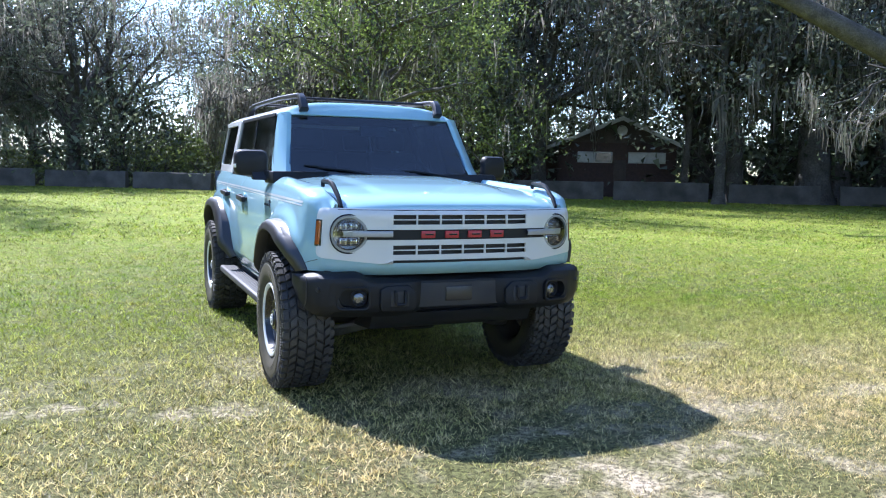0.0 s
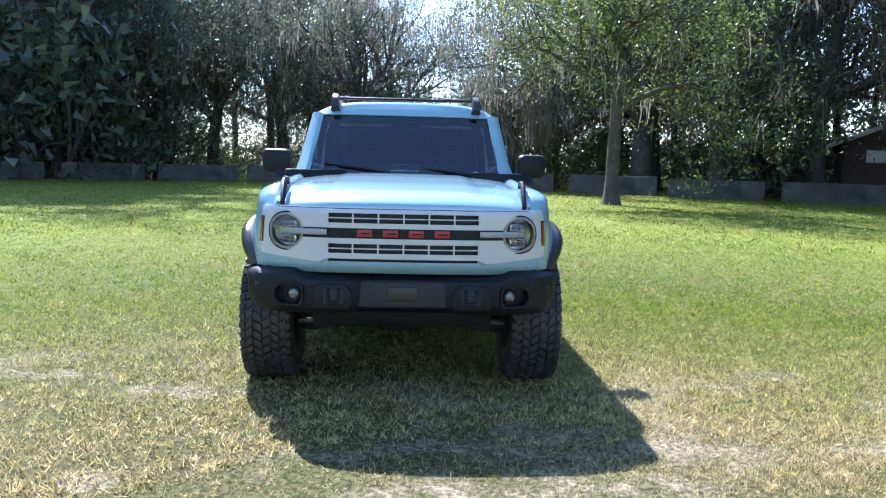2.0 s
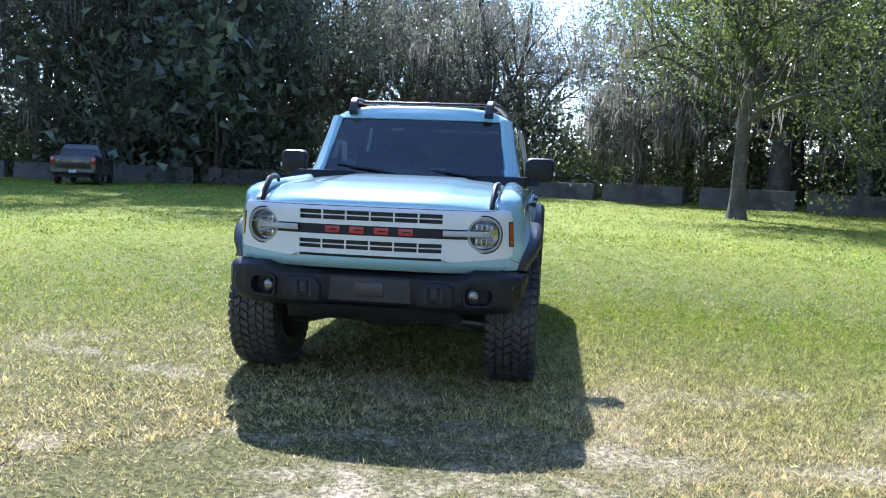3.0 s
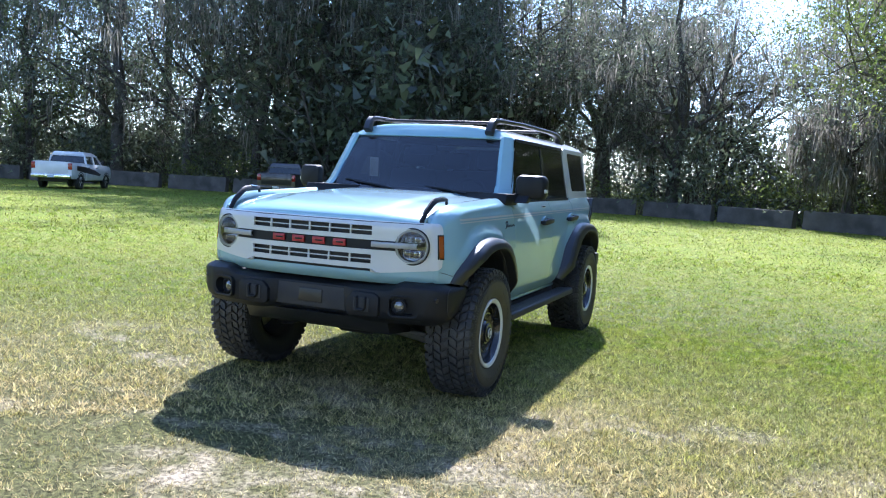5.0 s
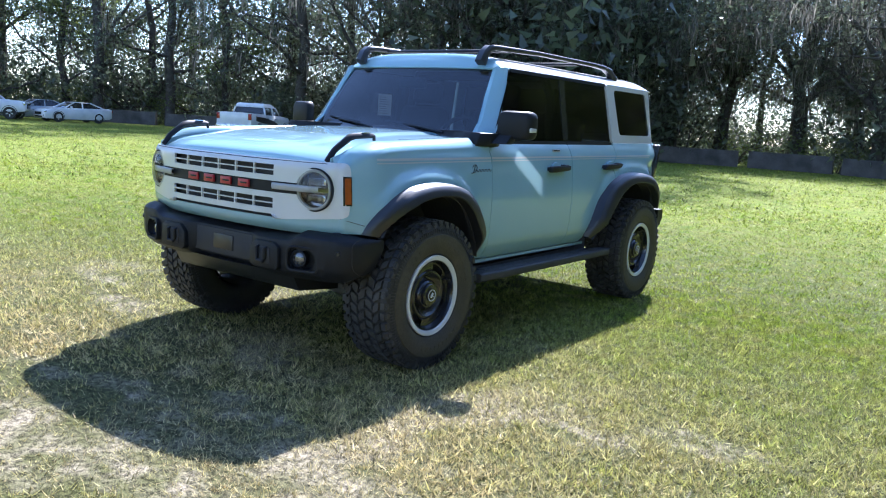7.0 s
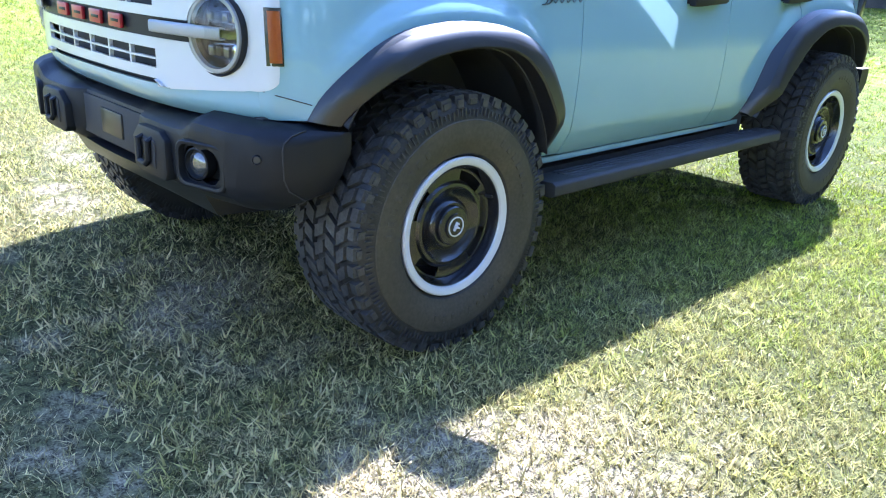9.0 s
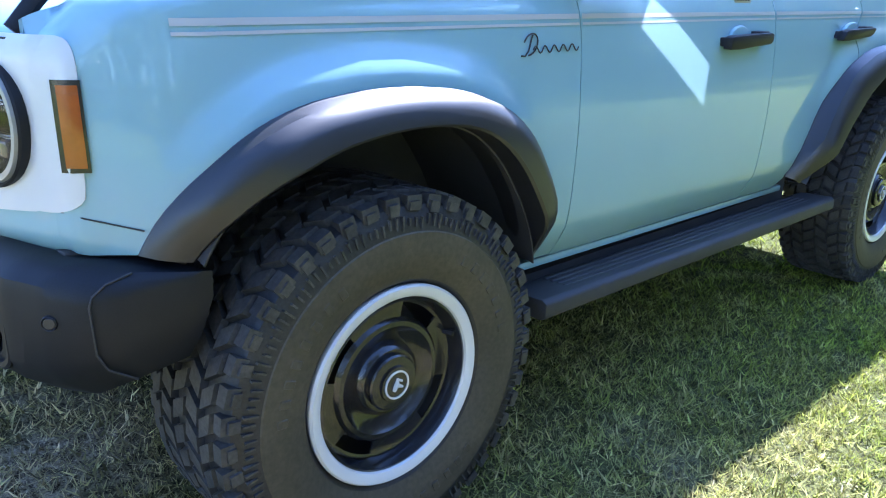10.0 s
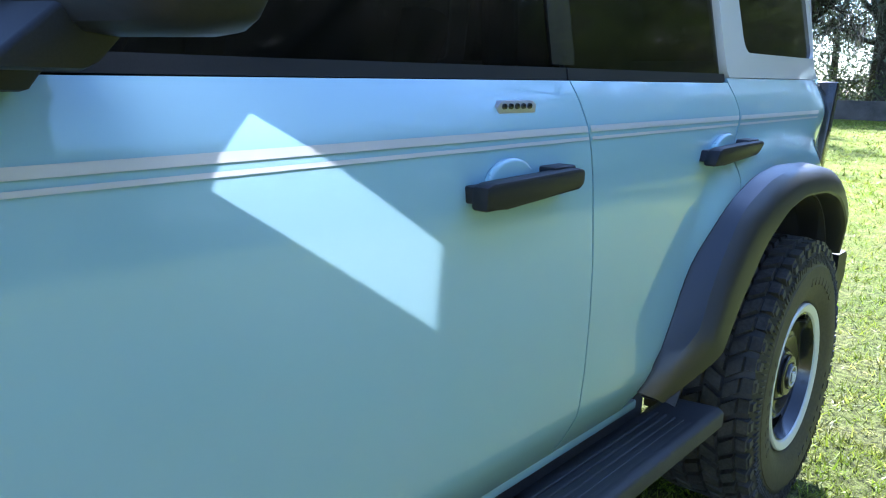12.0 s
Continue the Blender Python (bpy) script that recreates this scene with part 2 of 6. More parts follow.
    l.new(shift.outputs[0], place.inputs[1])
    spot = None
    for x, y, rx, ry in BARE:
        a, d, e, r = n.new("ShaderNodeVectorMath"), n.new("ShaderNodeVectorMath"), n.new("ShaderNodeVectorMath"), n.new("ShaderNodeMapRange")
        a.operation, a.inputs[1].default_value = "SUBTRACT", (x, y, 0)
        d.operation, d.inputs[1].default_value = "DIVIDE", (rx, ry, 9)
        e.operation = "LENGTH"
        r.inputs["From Min"].default_value, r.inputs["From Max"].default_value = 1.35, 0.35
        l.new(place.outputs[0], a.inputs[0])
        l.new(a.outputs[0], d.inputs[0])
        l.new(d.outputs[0], e.inputs[0])
        l.new(e.outputs["Value"], r.inputs["Value"])
        spot = r.outputs[0] if spot is None else calc("MAXIMUM", spot, r.outputs[0])
    bare = calc("MAXIMUM", bare, calc("MULTIPLY", calc("MULTIPLY", spot, 0.55), nz(6, 6, 0.38, 0.62)))
    sand = mixc(nz(30, 4), (0.47, 0.385, 0.285), (0.36, 0.29, 0.20))
    if blades:
        hsv, r = n.new("ShaderNodeHueSaturation"), n.new("ShaderNodeMapRange")
        r.inputs["To Min"].default_value, r.inputs["To Max"].default_value = 0.25, 1.95
        l.new(geo.outputs["Random Per Island"], r.inputs["Value"])
        clump = n.new("ShaderNodeMath")
        clump.operation = "MULTIPLY"
        l.new(r.outputs[0], clump.inputs[0])
        l.new(calc("ADD", calc("MULTIPLY", nz(17, 5, 0.38, 0.60), 0.42), 0.58), clump.inputs[1])
        l.new(clump.outputs[0], hsv.inputs["Value"])
        pick = n.new("ShaderNodeMapRange")
        wh = n.new("ShaderNodeTexWhiteNoise")
        wh.noise_dimensions = "1D"
        l.new(geo.outputs["Random Per Island"], wh.inputs["W"])
        pick.inputs["From Min"].default_value, pick.inputs["From Max"].default_value = 0.66, 0.72
        pick.inputs["To Max"].default_value = 0.95
        l.new(wh.outputs["Value"], pick.inputs["Value"])
        col = mixc(calc("MULTIPLY", pick.outputs[0], calc("ADD", calc("MULTIPLY", worn, 0.80), 0.10)), col, (0.64, 0.51, 0.26))
        l.new(mixc(calc("MULTIPLY", bare, 0.6), col, (0.55, 0.48, 0.32)), hsv.inputs["Color"])
        l.new(hsv.outputs[0], b.inputs["Base Color"])
        tr, ms = n.new("ShaderNodeBsdfTranslucent"), n.new("ShaderNodeMixShader")
        l.new(hsv.outputs[0], tr.inputs["Color"])
        ms.inputs[0].default_value = 0.42
        l.new(b.outputs[0], ms.inputs[1])
        l.new(tr.outputs[0], ms.inputs[2])
        l.new(ms.outputs[0], n["Material Output"].inputs["Surface"])
    else:
        near, nr = n.new("ShaderNodeVectorMath"), n.new("ShaderNodeMapRange")
        near.operation, near.inputs[1].default_value = "DISTANCE", (1.2, -0.4, 0)
        l.new(geo.outputs["Position"], near.inputs[0])
        nr.inputs["From Min"].default_value, nr.inputs["From Max"].default_value = 3.0, 13.0
        nr.inputs["To Min"].default_value, nr.inputs["To Max"].default_value = 0.06, 0.55
        l.new(near.outputs["Value"], nr.inputs["Value"])
        soil = mixc(nr.outputs[0], (0.062, 0.064, 0.024), col)      # thatch tone near the vehicle, darkened to paint shade between the single leaves
        soil = mixc(bare, soil, sand)
        speck = n.new("ShaderNodeHueSaturation")
        rs = n.new("ShaderNodeMapRange")
        rs.inputs["To Min"].default_value, rs.inputs["To Max"].default_value = 0.15, 1.80
        l.new(calc("ADD", calc("MULTIPLY", nz(140, 5, 0.41, 0.59), 0.5), calc("MULTIPLY", nz(34, 6, 0.42, 0.58), 0.5)), rs.inputs["Value"])
        l.new(rs.outputs[0], speck.inputs["Value"])
        l.new(soil, speck.inputs["Color"])
        l.new(speck.outputs[0], b.inputs["Base Color"])
        bu = n.new("ShaderNodeBump")
        bu.inputs["Strength"].default_value, bu.inputs["Distance"].default_value = 0.5, 0.012
        l.new(nz(120, 5, 0.2, 0.8), bu.inputs["Height"])
        l.new(bu.outputs[0], b.inputs["Normal"])
    return m


PAINT = mat("paint_blue", (0.262, 0.425, 0.485), 0.28, dark=(0.250, 0.410, 0.470), scale=3, coat=1.0, bump=0.02, bump_scale=90, spec=0.12)
PAINT.node_tree.nodes["Principled BSDF"].inputs["Coat IOR"].default_value = 1.55
STRIPE = mat("stripe_white", (0.46, 0.47, 0.475), 0.35, dark=(0.43, 0.44, 0.45), scale=3, coat=0.6)
WHITE = mat("paint_white", (0.59, 0.60, 0.60), 0.30, dark=(0.565, 0.575, 0.58), scale=3, coat=0.7, bump=0.02, bump_scale=90)
PLASTIC = mat("black_plastic", (0.011, 0.012, 0.015), 0.46, dark=(0.015, 0.016, 0.019), scale=5, fine=0.12, bump=0.25, bump_scale=900, rough_var=0.06, spec=0.28)
FLARE = mat("flare_plastic", (0.012, 0.012, 0.014), 0.38, dark=(0.016, 0.016, 0.018), scale=4, fine=0.12, bump=0.2, bump_scale=900, rough_var=0.04, spec=0.8)
TRIM = mat("gloss_black", (0.012, 0.012, 0.014), 0.18, dark=(0.016, 0.016, 0.018), scale=6, coat=0.4)
DARK = mat("underbody", (0.032, 0.032, 0.034), 0.7, dark=(0.048, 0.045, 0.041), scale=7, fine=0.2)
RUBBER = mat("rubber", (0.020, 0.020, 0.022), 0.48, dark=(0.030, 0.029, 0.027), scale=9, fine=0.25, fine_scale=160, bump=0.3, bump_scale=300, rough_var=0.08)
TREAD = mat("worn_tread", (0.030, 0.030, 0.031), 0.55, dark=(0.060, 0.057, 0.052), scale=14, fine=0.3, fine_scale=120, bump=0.3, bump_scale=300)
DUSTY = mat("dusty_sidewall", (0.046, 0.041, 0.028), 0.62, dark=(0.070, 0.060, 0.040), scale=6, fine=0.2, fine_scale=90, bump=0.15, bump_scale=260)
STEEL = mat("brushed_steel", (0.55, 0.55, 0.56), 0.35, 1.0, dark=(0.45, 0.45, 0.47), scale=20, fine=0.1)
FOGLENS = mat("fog_glass", (0.20, 0.205, 0.21), 0.18, 0.7, dark=(0.12, 0.12, 0.13), scale=60, coat=0.8)
CHROME = mat("chrome", (0.85, 0.86, 0.88), 0.07, 1.0, dark=(0.8, 0.81, 0.83), scale=6)
MIRROR = mat("mirror_glass", (0.9, 0.92, 0.93), 0.02, 1.0, scale=4)
SILVERBAR = mat("satin_silver", (0.34, 0.35, 0.36), 0.38, 0.3, dark=(0.36, 0.37, 0.38), scale=10)
STEPBLACK = mat("step_plastic", (0.032, 0.033, 0.035), 0.6, dark=(0.042, 0.042, 0.043), scale=6, fine=0.2, bump=0.3, bump_scale=500)
BOWL = mat("dark_chrome", (0.34, 0.345, 0.35), 0.16, 1.0, dark=(0.10, 0.10, 0.105), scale=14)
RINGGREY = mat("light_ring_grey", (0.30, 0.31, 0.32), 0.3, 0.2, dark=(0.26, 0.27, 0.28), scale=10, coat=0.5)
AMBER = mat("amber_lens", (0.33, 0.068, 0.006), 0.14, dark=(0.26, 0.052, 0.005), scale=30, coat=1.0, bump=0.25, bump_scale=120)
REDLENS = mat("red_lens", (0.35, 0.015, 0.015), 0.15, dark=(0.25, 0.01, 0.01), scale=25, coat=1.0)
RED = mat("red_enamel", (0.36, 0.014, 0.022), 0.45, dark=(0.33, 0.012, 0.018), scale=30, coat=0.5)
SEAT = mat("dark_upholstery", (0.018, 0.018, 0.019), 0.8, dark=(0.014, 0.014, 0.015), scale=12, fine=0.15, bump=0.2)
PAPER = leaf_mat("paper", (0.78, 0.78, 0.75), (0.75, 0.75, 0.72), 0.5, 3.0, 0.2)
INK = mat("grey_ink", (0.25, 0.25, 0.26), 0.8, dark=(0.3, 0.3, 0.3), scale=20)
SCREEN = pane("windscreen_glass", (0.26, 0.38, 0.50), 0.10)
TINT = pane("tinted_glass", (0.035, 0.038, 0.043), 0.03, 0.07)
LENS = pane("clear_lens", (0.88, 0.89, 0.89), 0.06, 0.01)
TURF, SOIL = turf_mat("turf_blades", True), turf_mat("turf_soil", False)
CONCRETE = mat("weathered_concrete", (0.125, 0.112, 0.098), 0.9, dark=(0.06, 0.055, 0.048), scale=1.4, detail=7, fine=0.2, fine_scale=60, bump=0.5, bump_scale=40)
BARK = mat("bark", (0.062, 0.054, 0.046), 0.92, dark=(0.115, 0.104, 0.088), scale=3.5, detail=8, fine=0.35, fine_scale=25, bump=0.9, bump_scale=18)
LEAF = leaf_mat("oak_leaf", (0.105, 0.132, 0.076), (0.145, 0.168, 0.100), 0.55)
OAK_LEAF = leaf_mat("mossy_oak_leaf", (0.112, 0.130, 0.080), (0.148, 0.164, 0.106), 0.55)
LEAF_LIGHT = leaf_mat("light_leaf", (0.115, 0.160, 0.036), (0.150, 0.180, 0.052), 0.58)
MOSS = leaf_mat("hanging_moss", (0.215, 0.20, 0.165), (0.27, 0.25, 0.205), 0.55, 0.6, 0.1)

# ---- ground ----
def ring_sheet(radii, seg):
    vs, fs = [(0, 0, 0)], []
    for r in radii:
        for k in range(seg):
            a = 2 * math.pi * k / seg
            vs.append((r * math.cos(a), r * math.sin(a), 0.012 * math.sin(r * 0.9 + 3 * math.cos(a)) if 8 < r < 60 else 0.0))
    fs3 = []
    quads = []
    for k in range(seg):
        fs3.append((0, 1 + k, 1 + (k + 1) % seg))
    for i in range(len(radii) - 1):
        for k in range(seg):
            a, b = 1 + i * seg + k, 1 + i * seg + (k + 1) % seg
            quads.append((a, a + seg, b + seg, b))
    bm = bmesh.new()
    bv = [bm.verts.new(v) for v in vs]
    for f in fs3 + quads:
        bm.faces.new([bv[i] for i in f])
    return bm
ground = part("ground", ring_sheet([2, 4, 6, 8, 10, 13, 16, 20, 25, 32, 40, 50, 60, 90, 200, 600, 2500], 64), SOIL, None, "mown grass field with straw and bare sandy patches")
tagged(ground, category="ground", kind="structure")


def blades(name, count, place, length, width, label, seed, lean=1.1):
    """Single grass leaves, strewn by place(rng, count)."""
    rng = np.random.default_rng(seed)
    xy = place(rng, count)
    keep = np.ones(len(xy))
    for x, y, rx, ry in BARE:                      # few leaves stand on the bare places
        d = np.hypot((xy[:, 0] - x) / rx, (xy[:, 1] - y) / ry)
        keep = np.minimum(keep, np.clip((d - 0.2) / 1.0, 0.40, 1.0))
    xy = xy[rng.uniform(0, 1, len(xy)) < keep]
    n = len(xy)
    a = rng.uniform(0, 2 * np.pi, n)
    tilt = rng.normal(0.0, 0.35, n) + lean
    d = rng.uniform(0, 2 * np.pi, n)
    ln = length * rng.uniform(0.5, 1.3, n)
    w = width * rng.uniform(0.6, 1.3, n)
    base = np.stack([xy[:, 0], xy[:, 1], np.zeros(n)], 1)
    side = np.stack([np.cos(a), np.sin(a), np.zeros(n)], 1) * w[:, None] / 2
    tip = base + np.stack([np.cos(d) * np.sin(tilt), np.sin(d) * np.sin(tilt), np.abs(np.cos(tilt)) + 0.05], 1) * ln[:, None]
    v = np.stack([base - side, base + side, tip], 1).reshape(-1, 3)
    f = np.arange(3 * n).reshape(-1, 3)
    ob = raw(name, v, f, TURF, None, label)
    return tagged(ob, category="grass", kind="stuff")


def tufts(rng, xy, size, spread):
    """Draws most of the leaves together into small tufts."""
    n = len(xy)
    home = xy[: n // size][rng.integers(0, n // size, n)] + rng.normal(0, spread, (n, 2))
    return np.where(rng.uniform(0, 1, (n, 1)) < 0.7, home, xy)


def near_place(rng, n):
    """Dense round the vehicle and thinning outward."""
    r = np.abs(rng.normal(0, 4.6, n)) + 0.4 * rng.uniform(0, 1, n)
    a = rng.uniform(0, 2 * np.pi, n)
    r = np.sqrt(r * 4.2)
    return tufts(rng, np.stack([1.0 + r * 1.15 * np.cos(a), -0.6 + r * np.sin(a)], 1), 14, 0.016)


def mid_place(rng, n):
    """The lawn behind and beside the vehicle."""
    r = 2.5 + 15.0 * rng.uniform(0, 1, n) ** 0.9
    a = rng.uniform(radians(12), radians(178), n)
    return tufts(rng, np.stack([0.8 + r * np.cos(a), -3.6 + r * np.sin(a)], 1), 12, 0.03)


def far_place(rng, n):
    a = rng.uniform(radians(15), radians(172), n)
    r = 12 + 34 * rng.uniform(0, 1, n) ** 0.8
    return tufts(rng, np.stack([0.8 + r * np.cos(a), -2 + r * np.sin(a)], 1), 8, 0.07)


def beside_place(rng, n):
    """Thick on the grass beside the vehicle's left wheels."""
    a, r = rng.uniform(0, 2 * np.pi, n), 2.5 * np.sqrt(rng.uniform(0, 1, n)) * rng.uniform(0.75, 1.1, n)
    return tufts(rng, np.stack([2.4 + 1.1 * r * np.cos(a), 0.7 + 1.25 * r * np.sin(a)], 1), 12, 0.014)


blades("short_grass", 290000, near_place, 0.031, 0.0044, "short mown grass, green and straw-coloured", 3, 0.95)
blades("short_grass", 290000, beside_place, 0.030, 0.0034, "short mown grass beside the vehicle", 6, 0.95)
blades("lawn_grass", 420000, mid_place, 0.046, 0.0090, "short mown green grass", 4, 1.0)
blades("field_grass", 150000, far_place, 0.085, 0.030, "bright green mown field grass in the sun", 5, 1.1)

# ---- the blue off-roader ----
# x: towards its own left side, y: rearwards from the front axle, z: up from the ground
WB, HUB_Z, HUB_X = 2.949, 0.428, 0.845
FRONT_ARCH = [(-0.50, 0.795), (-0.485, 0.835), (-0.44, 0.895), (-0.366, 0.962), (-0.29, 1.008), (-0.19, 1.038), (-0.05, 1.053), (0.06, 1.052), (0.20, 1.038), (0.295, 1.012), (0.362, 0.979), (0.434, 0.918), (0.511, 0.802), (0.547, 0.684), (0.535, 0.60)]
FRONT_LIP = [(-0.42, 0.78), (-0.405, 0.81), (-0.36, 0.862), (-0.30, 0.905), (-0.235, 0.935), (-0.155, 0.962), (-0.05, 0.978), (0.04, 0.982), (0.15, 0.974), (0.225, 0.952), (0.285, 0.915), (0.345, 0.86), (0.42, 0.755), (0.465, 0.66), (0.475, 0.60)]
REAR_ARCH = [(2.075, 0.60), (2.095, 0.66), (2.14, 0.745), (2.21, 0.872), (2.35, 0.993), (2.53, 1.043), (2.70, 1.058), (2.96, 1.05), (3.15, 1.025), (3.27, 0.965), (3.335, 0.88), (3.365, 0.785)]
REAR_LIP = [(2.11, 0.578), (2.15, 0.622), (2.21, 0.69), (2.305, 0.79), (2.44, 0.90), (2.60, 0.965), (2.74, 0.985), (2.95, 0.978), (3.10, 0.95), (3.19, 0.90), (3.25, 0.83), (3.28, 0.765)]
PROFILE_Z = [0.50, 0.555, 0.60, 0.648, 0.662, 0.74, 0.85, 0.95, 1.08, 1.15, 1.19, 1.25, 1.292, 1.34]
PROFILE_X = [0.815, 0.848, 0.876, 0.900, 0.904, 0.911, 0.915, 0.914, 0.904, 0.895, 0.886, 0.862, 0.838, 0.812]


def arch_z(y):
    """The height of the flares' upper edge over a place along the side; below the sill where there is none."""
    z = 0.0
    if FRONT_ARCH[0][0] < y < 0.548:
        z = lerp(y, [p[0] for p in FRONT_ARCH[:-1]], [p[1] for p in FRONT_ARCH[:-1]])
    elif REAR_ARCH[0][0] < y < 3.365:
        z = lerp(y, [p[0] for p in REAR_ARCH], [p[1] for p in REAR_ARCH])
    return z


def side_x(y, z):
    x = lerp(z, PROFILE_Z, PROFILE_X)
    if y < -0.38:
        x -= lerp(y, [-0.602, -0.595, -0.585, -0.57, -0.55, -0.52, -0.49, -0.44, -0.38], [0.122, 0.100, 0.086, 0.077, 0.067, 0.048, 0.030, 0.010, 0.0])
    if y > 3.05:
        x -= 0.05 * ((y - 3.05) / 0.35) ** 2
    a = arch_z(y)
    if a > 0.7:
        d = max(0.0, min(1.0, 1 - (z - a - 0.012) / 0.085))
        x += 0.030 * d * d * (3 - 2 * d) * min(1.0, max(0.0, (a - 0.86) / 0.14)) * min(1.0, max(0.0, (z - 0.75) / 0.2))
    return x


def hood_z(x, y):
    z = lerp(y, [-0.665, -0.655, -0.63, -0.58, -0.50, -0.2, 0.2, 0.62], [1.150, 1.168, 1.187, 1.207, 1.230, 1.280, 1.310, 1.328])
    u = min(1.0, abs(x) / 0.70)
    dome = max(0.0, min(1.0, (0.47 - abs(x)) / 0.07))
    return z - 0.028 * u ** 4 + 0.012 * dome * dome * (3 - 2 * dome) * min(1, max(0, (y + 0.62) / 0.3))


def nose_y(x):
    """How far forward the nose reaches over its width."""
    return -0.742 + 0.140 * (abs(x) / 0.80) ** 3.0


car = thing("off_road_vehicle", "light blue boxy off-road vehicle with white grille, parked on grass", "car")


def sides(build):
    for s in (1, -1):
        build(s)


def fender(s):
    def section(y):
        crest = hood_z(0.70, y) + 0.004
        rise = lerp(y, [-0.602, -0.57, -0.54, -0.515, -0.466, -0.39, -0.30, -0.13, 0.06, 0.39, 0.52], [1.135, 1.166, 1.194, 1.217, 1.244, 1.266, 1.280, 1.291, 1.299, 1.313, 1.319]) - crest
        top = crest + rise - 0.085
        a = arch_z(y)
        low = max(0.56, a - 0.035) if y > -0.495 else 0.795
        x0 = side_x(y, top)
        pts = [(side_x(y, z), z) for z in np.linspace(low, top, 16)]
        wide = min(0.135, x0 - 0.748)
        pts += [(x0 - wide * (1 - math.cos(q)), top + 0.085 * math.sin(q) ** 0.85) for q in np.linspace(0.15, math.pi / 2, 8)]
        pts += [(0.730, crest + 0.6 * max(rise, 0.0)), (0.714, crest - 0.004), (0.712, crest - 0.05)]
        if y > 0.512:
            pts = [(x, min(z, 1.281)) for x, z in pts]
        w = min(1.0, max(0.0, (-0.49 - y) / 0.112))
        return [(s * x, y + 0.03 * w * (max(0.0, 0.838 - z) / 0.05) ** 2, z) for x, z in pts]
    bm = bmesh.new()
    ys = np.concatenate([[-0.602, -0.598, -0.592], np.linspace(-0.585, -0.52, 7), np.linspace(-0.505, -0.3, 8), np.linspace(-0.27, 0.5, 22), [0.510, 0.514], np.linspace(0.54, 0.6642, 5)])
    loft_faces(bm, [section(y) for y in ys], closed=False)
    part("fender", bm, PAINT, car, solid=0.012)


def door(s, y0, y1, name):
    def place(y, v):
        a = arch_z(y)
        low = max(0.555, a - 0.035)
        z = low + (1.288 - low) * v
        return (s * side_x(y, z), y, z)
    bm = grid(place, np.linspace(y0, y1, 22), np.concatenate([np.linspace(0, 0.16, 6), np.linspace(0.2, 0.8, 12), np.linspace(0.83, 1, 6)]))
    edge = [e for e in bm.edges if e.is_boundary]
    got = bmesh.ops.extrude_edge_only(bm, edges=edge)
    for v in [g for g in got["geom"] if isinstance(g, bmesh.types.BMVert)]:
        v.co.x -= s * 0.02
    body = part(name, bm, PAINT, car, angle=50)
    return body


def quarter(s):
    def place(y, v):
        a = arch_z(y)
        low = max(0.60, a - 0.035) if y < 3.36 else 0.70
        z = low + (1.30 - low) * v
        return (s * side_x(y, z), y, z)
    bm = grid(place, np.concatenate([np.linspace(2.447, 3.2, 20), np.linspace(3.22, 3.44, 10)]), np.linspace(0, 1, 18))
    part("quarter_panel", bm, PAINT, car, solid=0.012)


def resample(curve, n):
    p = np.array(curve)
    d = np.concatenate([[0], np.cumsum(np.linalg.norm(np.diff(p, axis=0), axis=1))])
    t = np.linspace(0, d[-1], n)
    q = np.stack([np.interp(t, d, p[:, 0]), np.interp(t, d, p[:, 1])], 1)
    for _ in range(2):
        q[1:-1] = 0.25 * q[:-2] + 0.5 * q[1:-1] + 0.25 * q[2:]
    return q


def flare(s, arch, lip, name):
    n = 48
    a, b = resample(arch, n), resample(lip, n)
    loops = []
    for i in range(n):
        def at(t, x):
            y, z = a[i] * (1 - t) + b[i] * t
            return (s * x, y, z)
        body = side_x(a[i][0], a[i][1])
        end = min(1.0, min(i, n - 1 - i) / 4)
        out = 0.99 + 0.024 * end
        if a[i][1] < 0.76 and a[i][0] > 0:
            out -= 0.42 * (0.76 - a[i][1])
        if a[i][0] < -0.30:
            out -= 0.065 * ((-0.30 - a[i][0]) / 0.20) ** 1.5
        loops.append([at(0.02, body - 0.02), at(-0.02, body + 0.003), at(0.02, body + 0.010), at(0.07, out - 0.034), at(0.20, out - 0.019), at(0.34, out - 0.008), at(0.50, out - 0.001), at(0.90, out + 0.006), at(0.97, out + 0.002), at(1.0, out - 0.01), at(1.0, min(0.87, out - 0.03))])
    bm = bmesh.new()
    loft_faces(bm, loops, closed=False)
    fl = part(name, bm, FLARE, car, "textured dark grey plastic wheel arch flare", solid=0.004, angle=28)
    inner = bmesh.new()
    loft_faces(inner, [[(s * 0.955, p[0], p[1]), (s * 0.90, p[0], p[1] + 0.015), (s * 0.58, p[0] * 0.96 + 0.04 * (0 if arch is FRONT_ARCH else WB), p[1] + 0.02)] for p in b], closed=False)
    part("arch_liner", inner, DARK, car, solid=0.004)
    return fl


sides(fender)
sides(lambda s: door(s, 0.668, 1.7525, "front_door"))
sides(lambda s: door(s, 1.7575, 2.441, "rear_door"))
sides(quarter)
sides(lambda s: flare(s, FRONT_ARCH, FRONT_LIP, "front_flare"))
sides(lambda s: flare(s, REAR_ARCH, REAR_LIP, "rear_flare"))

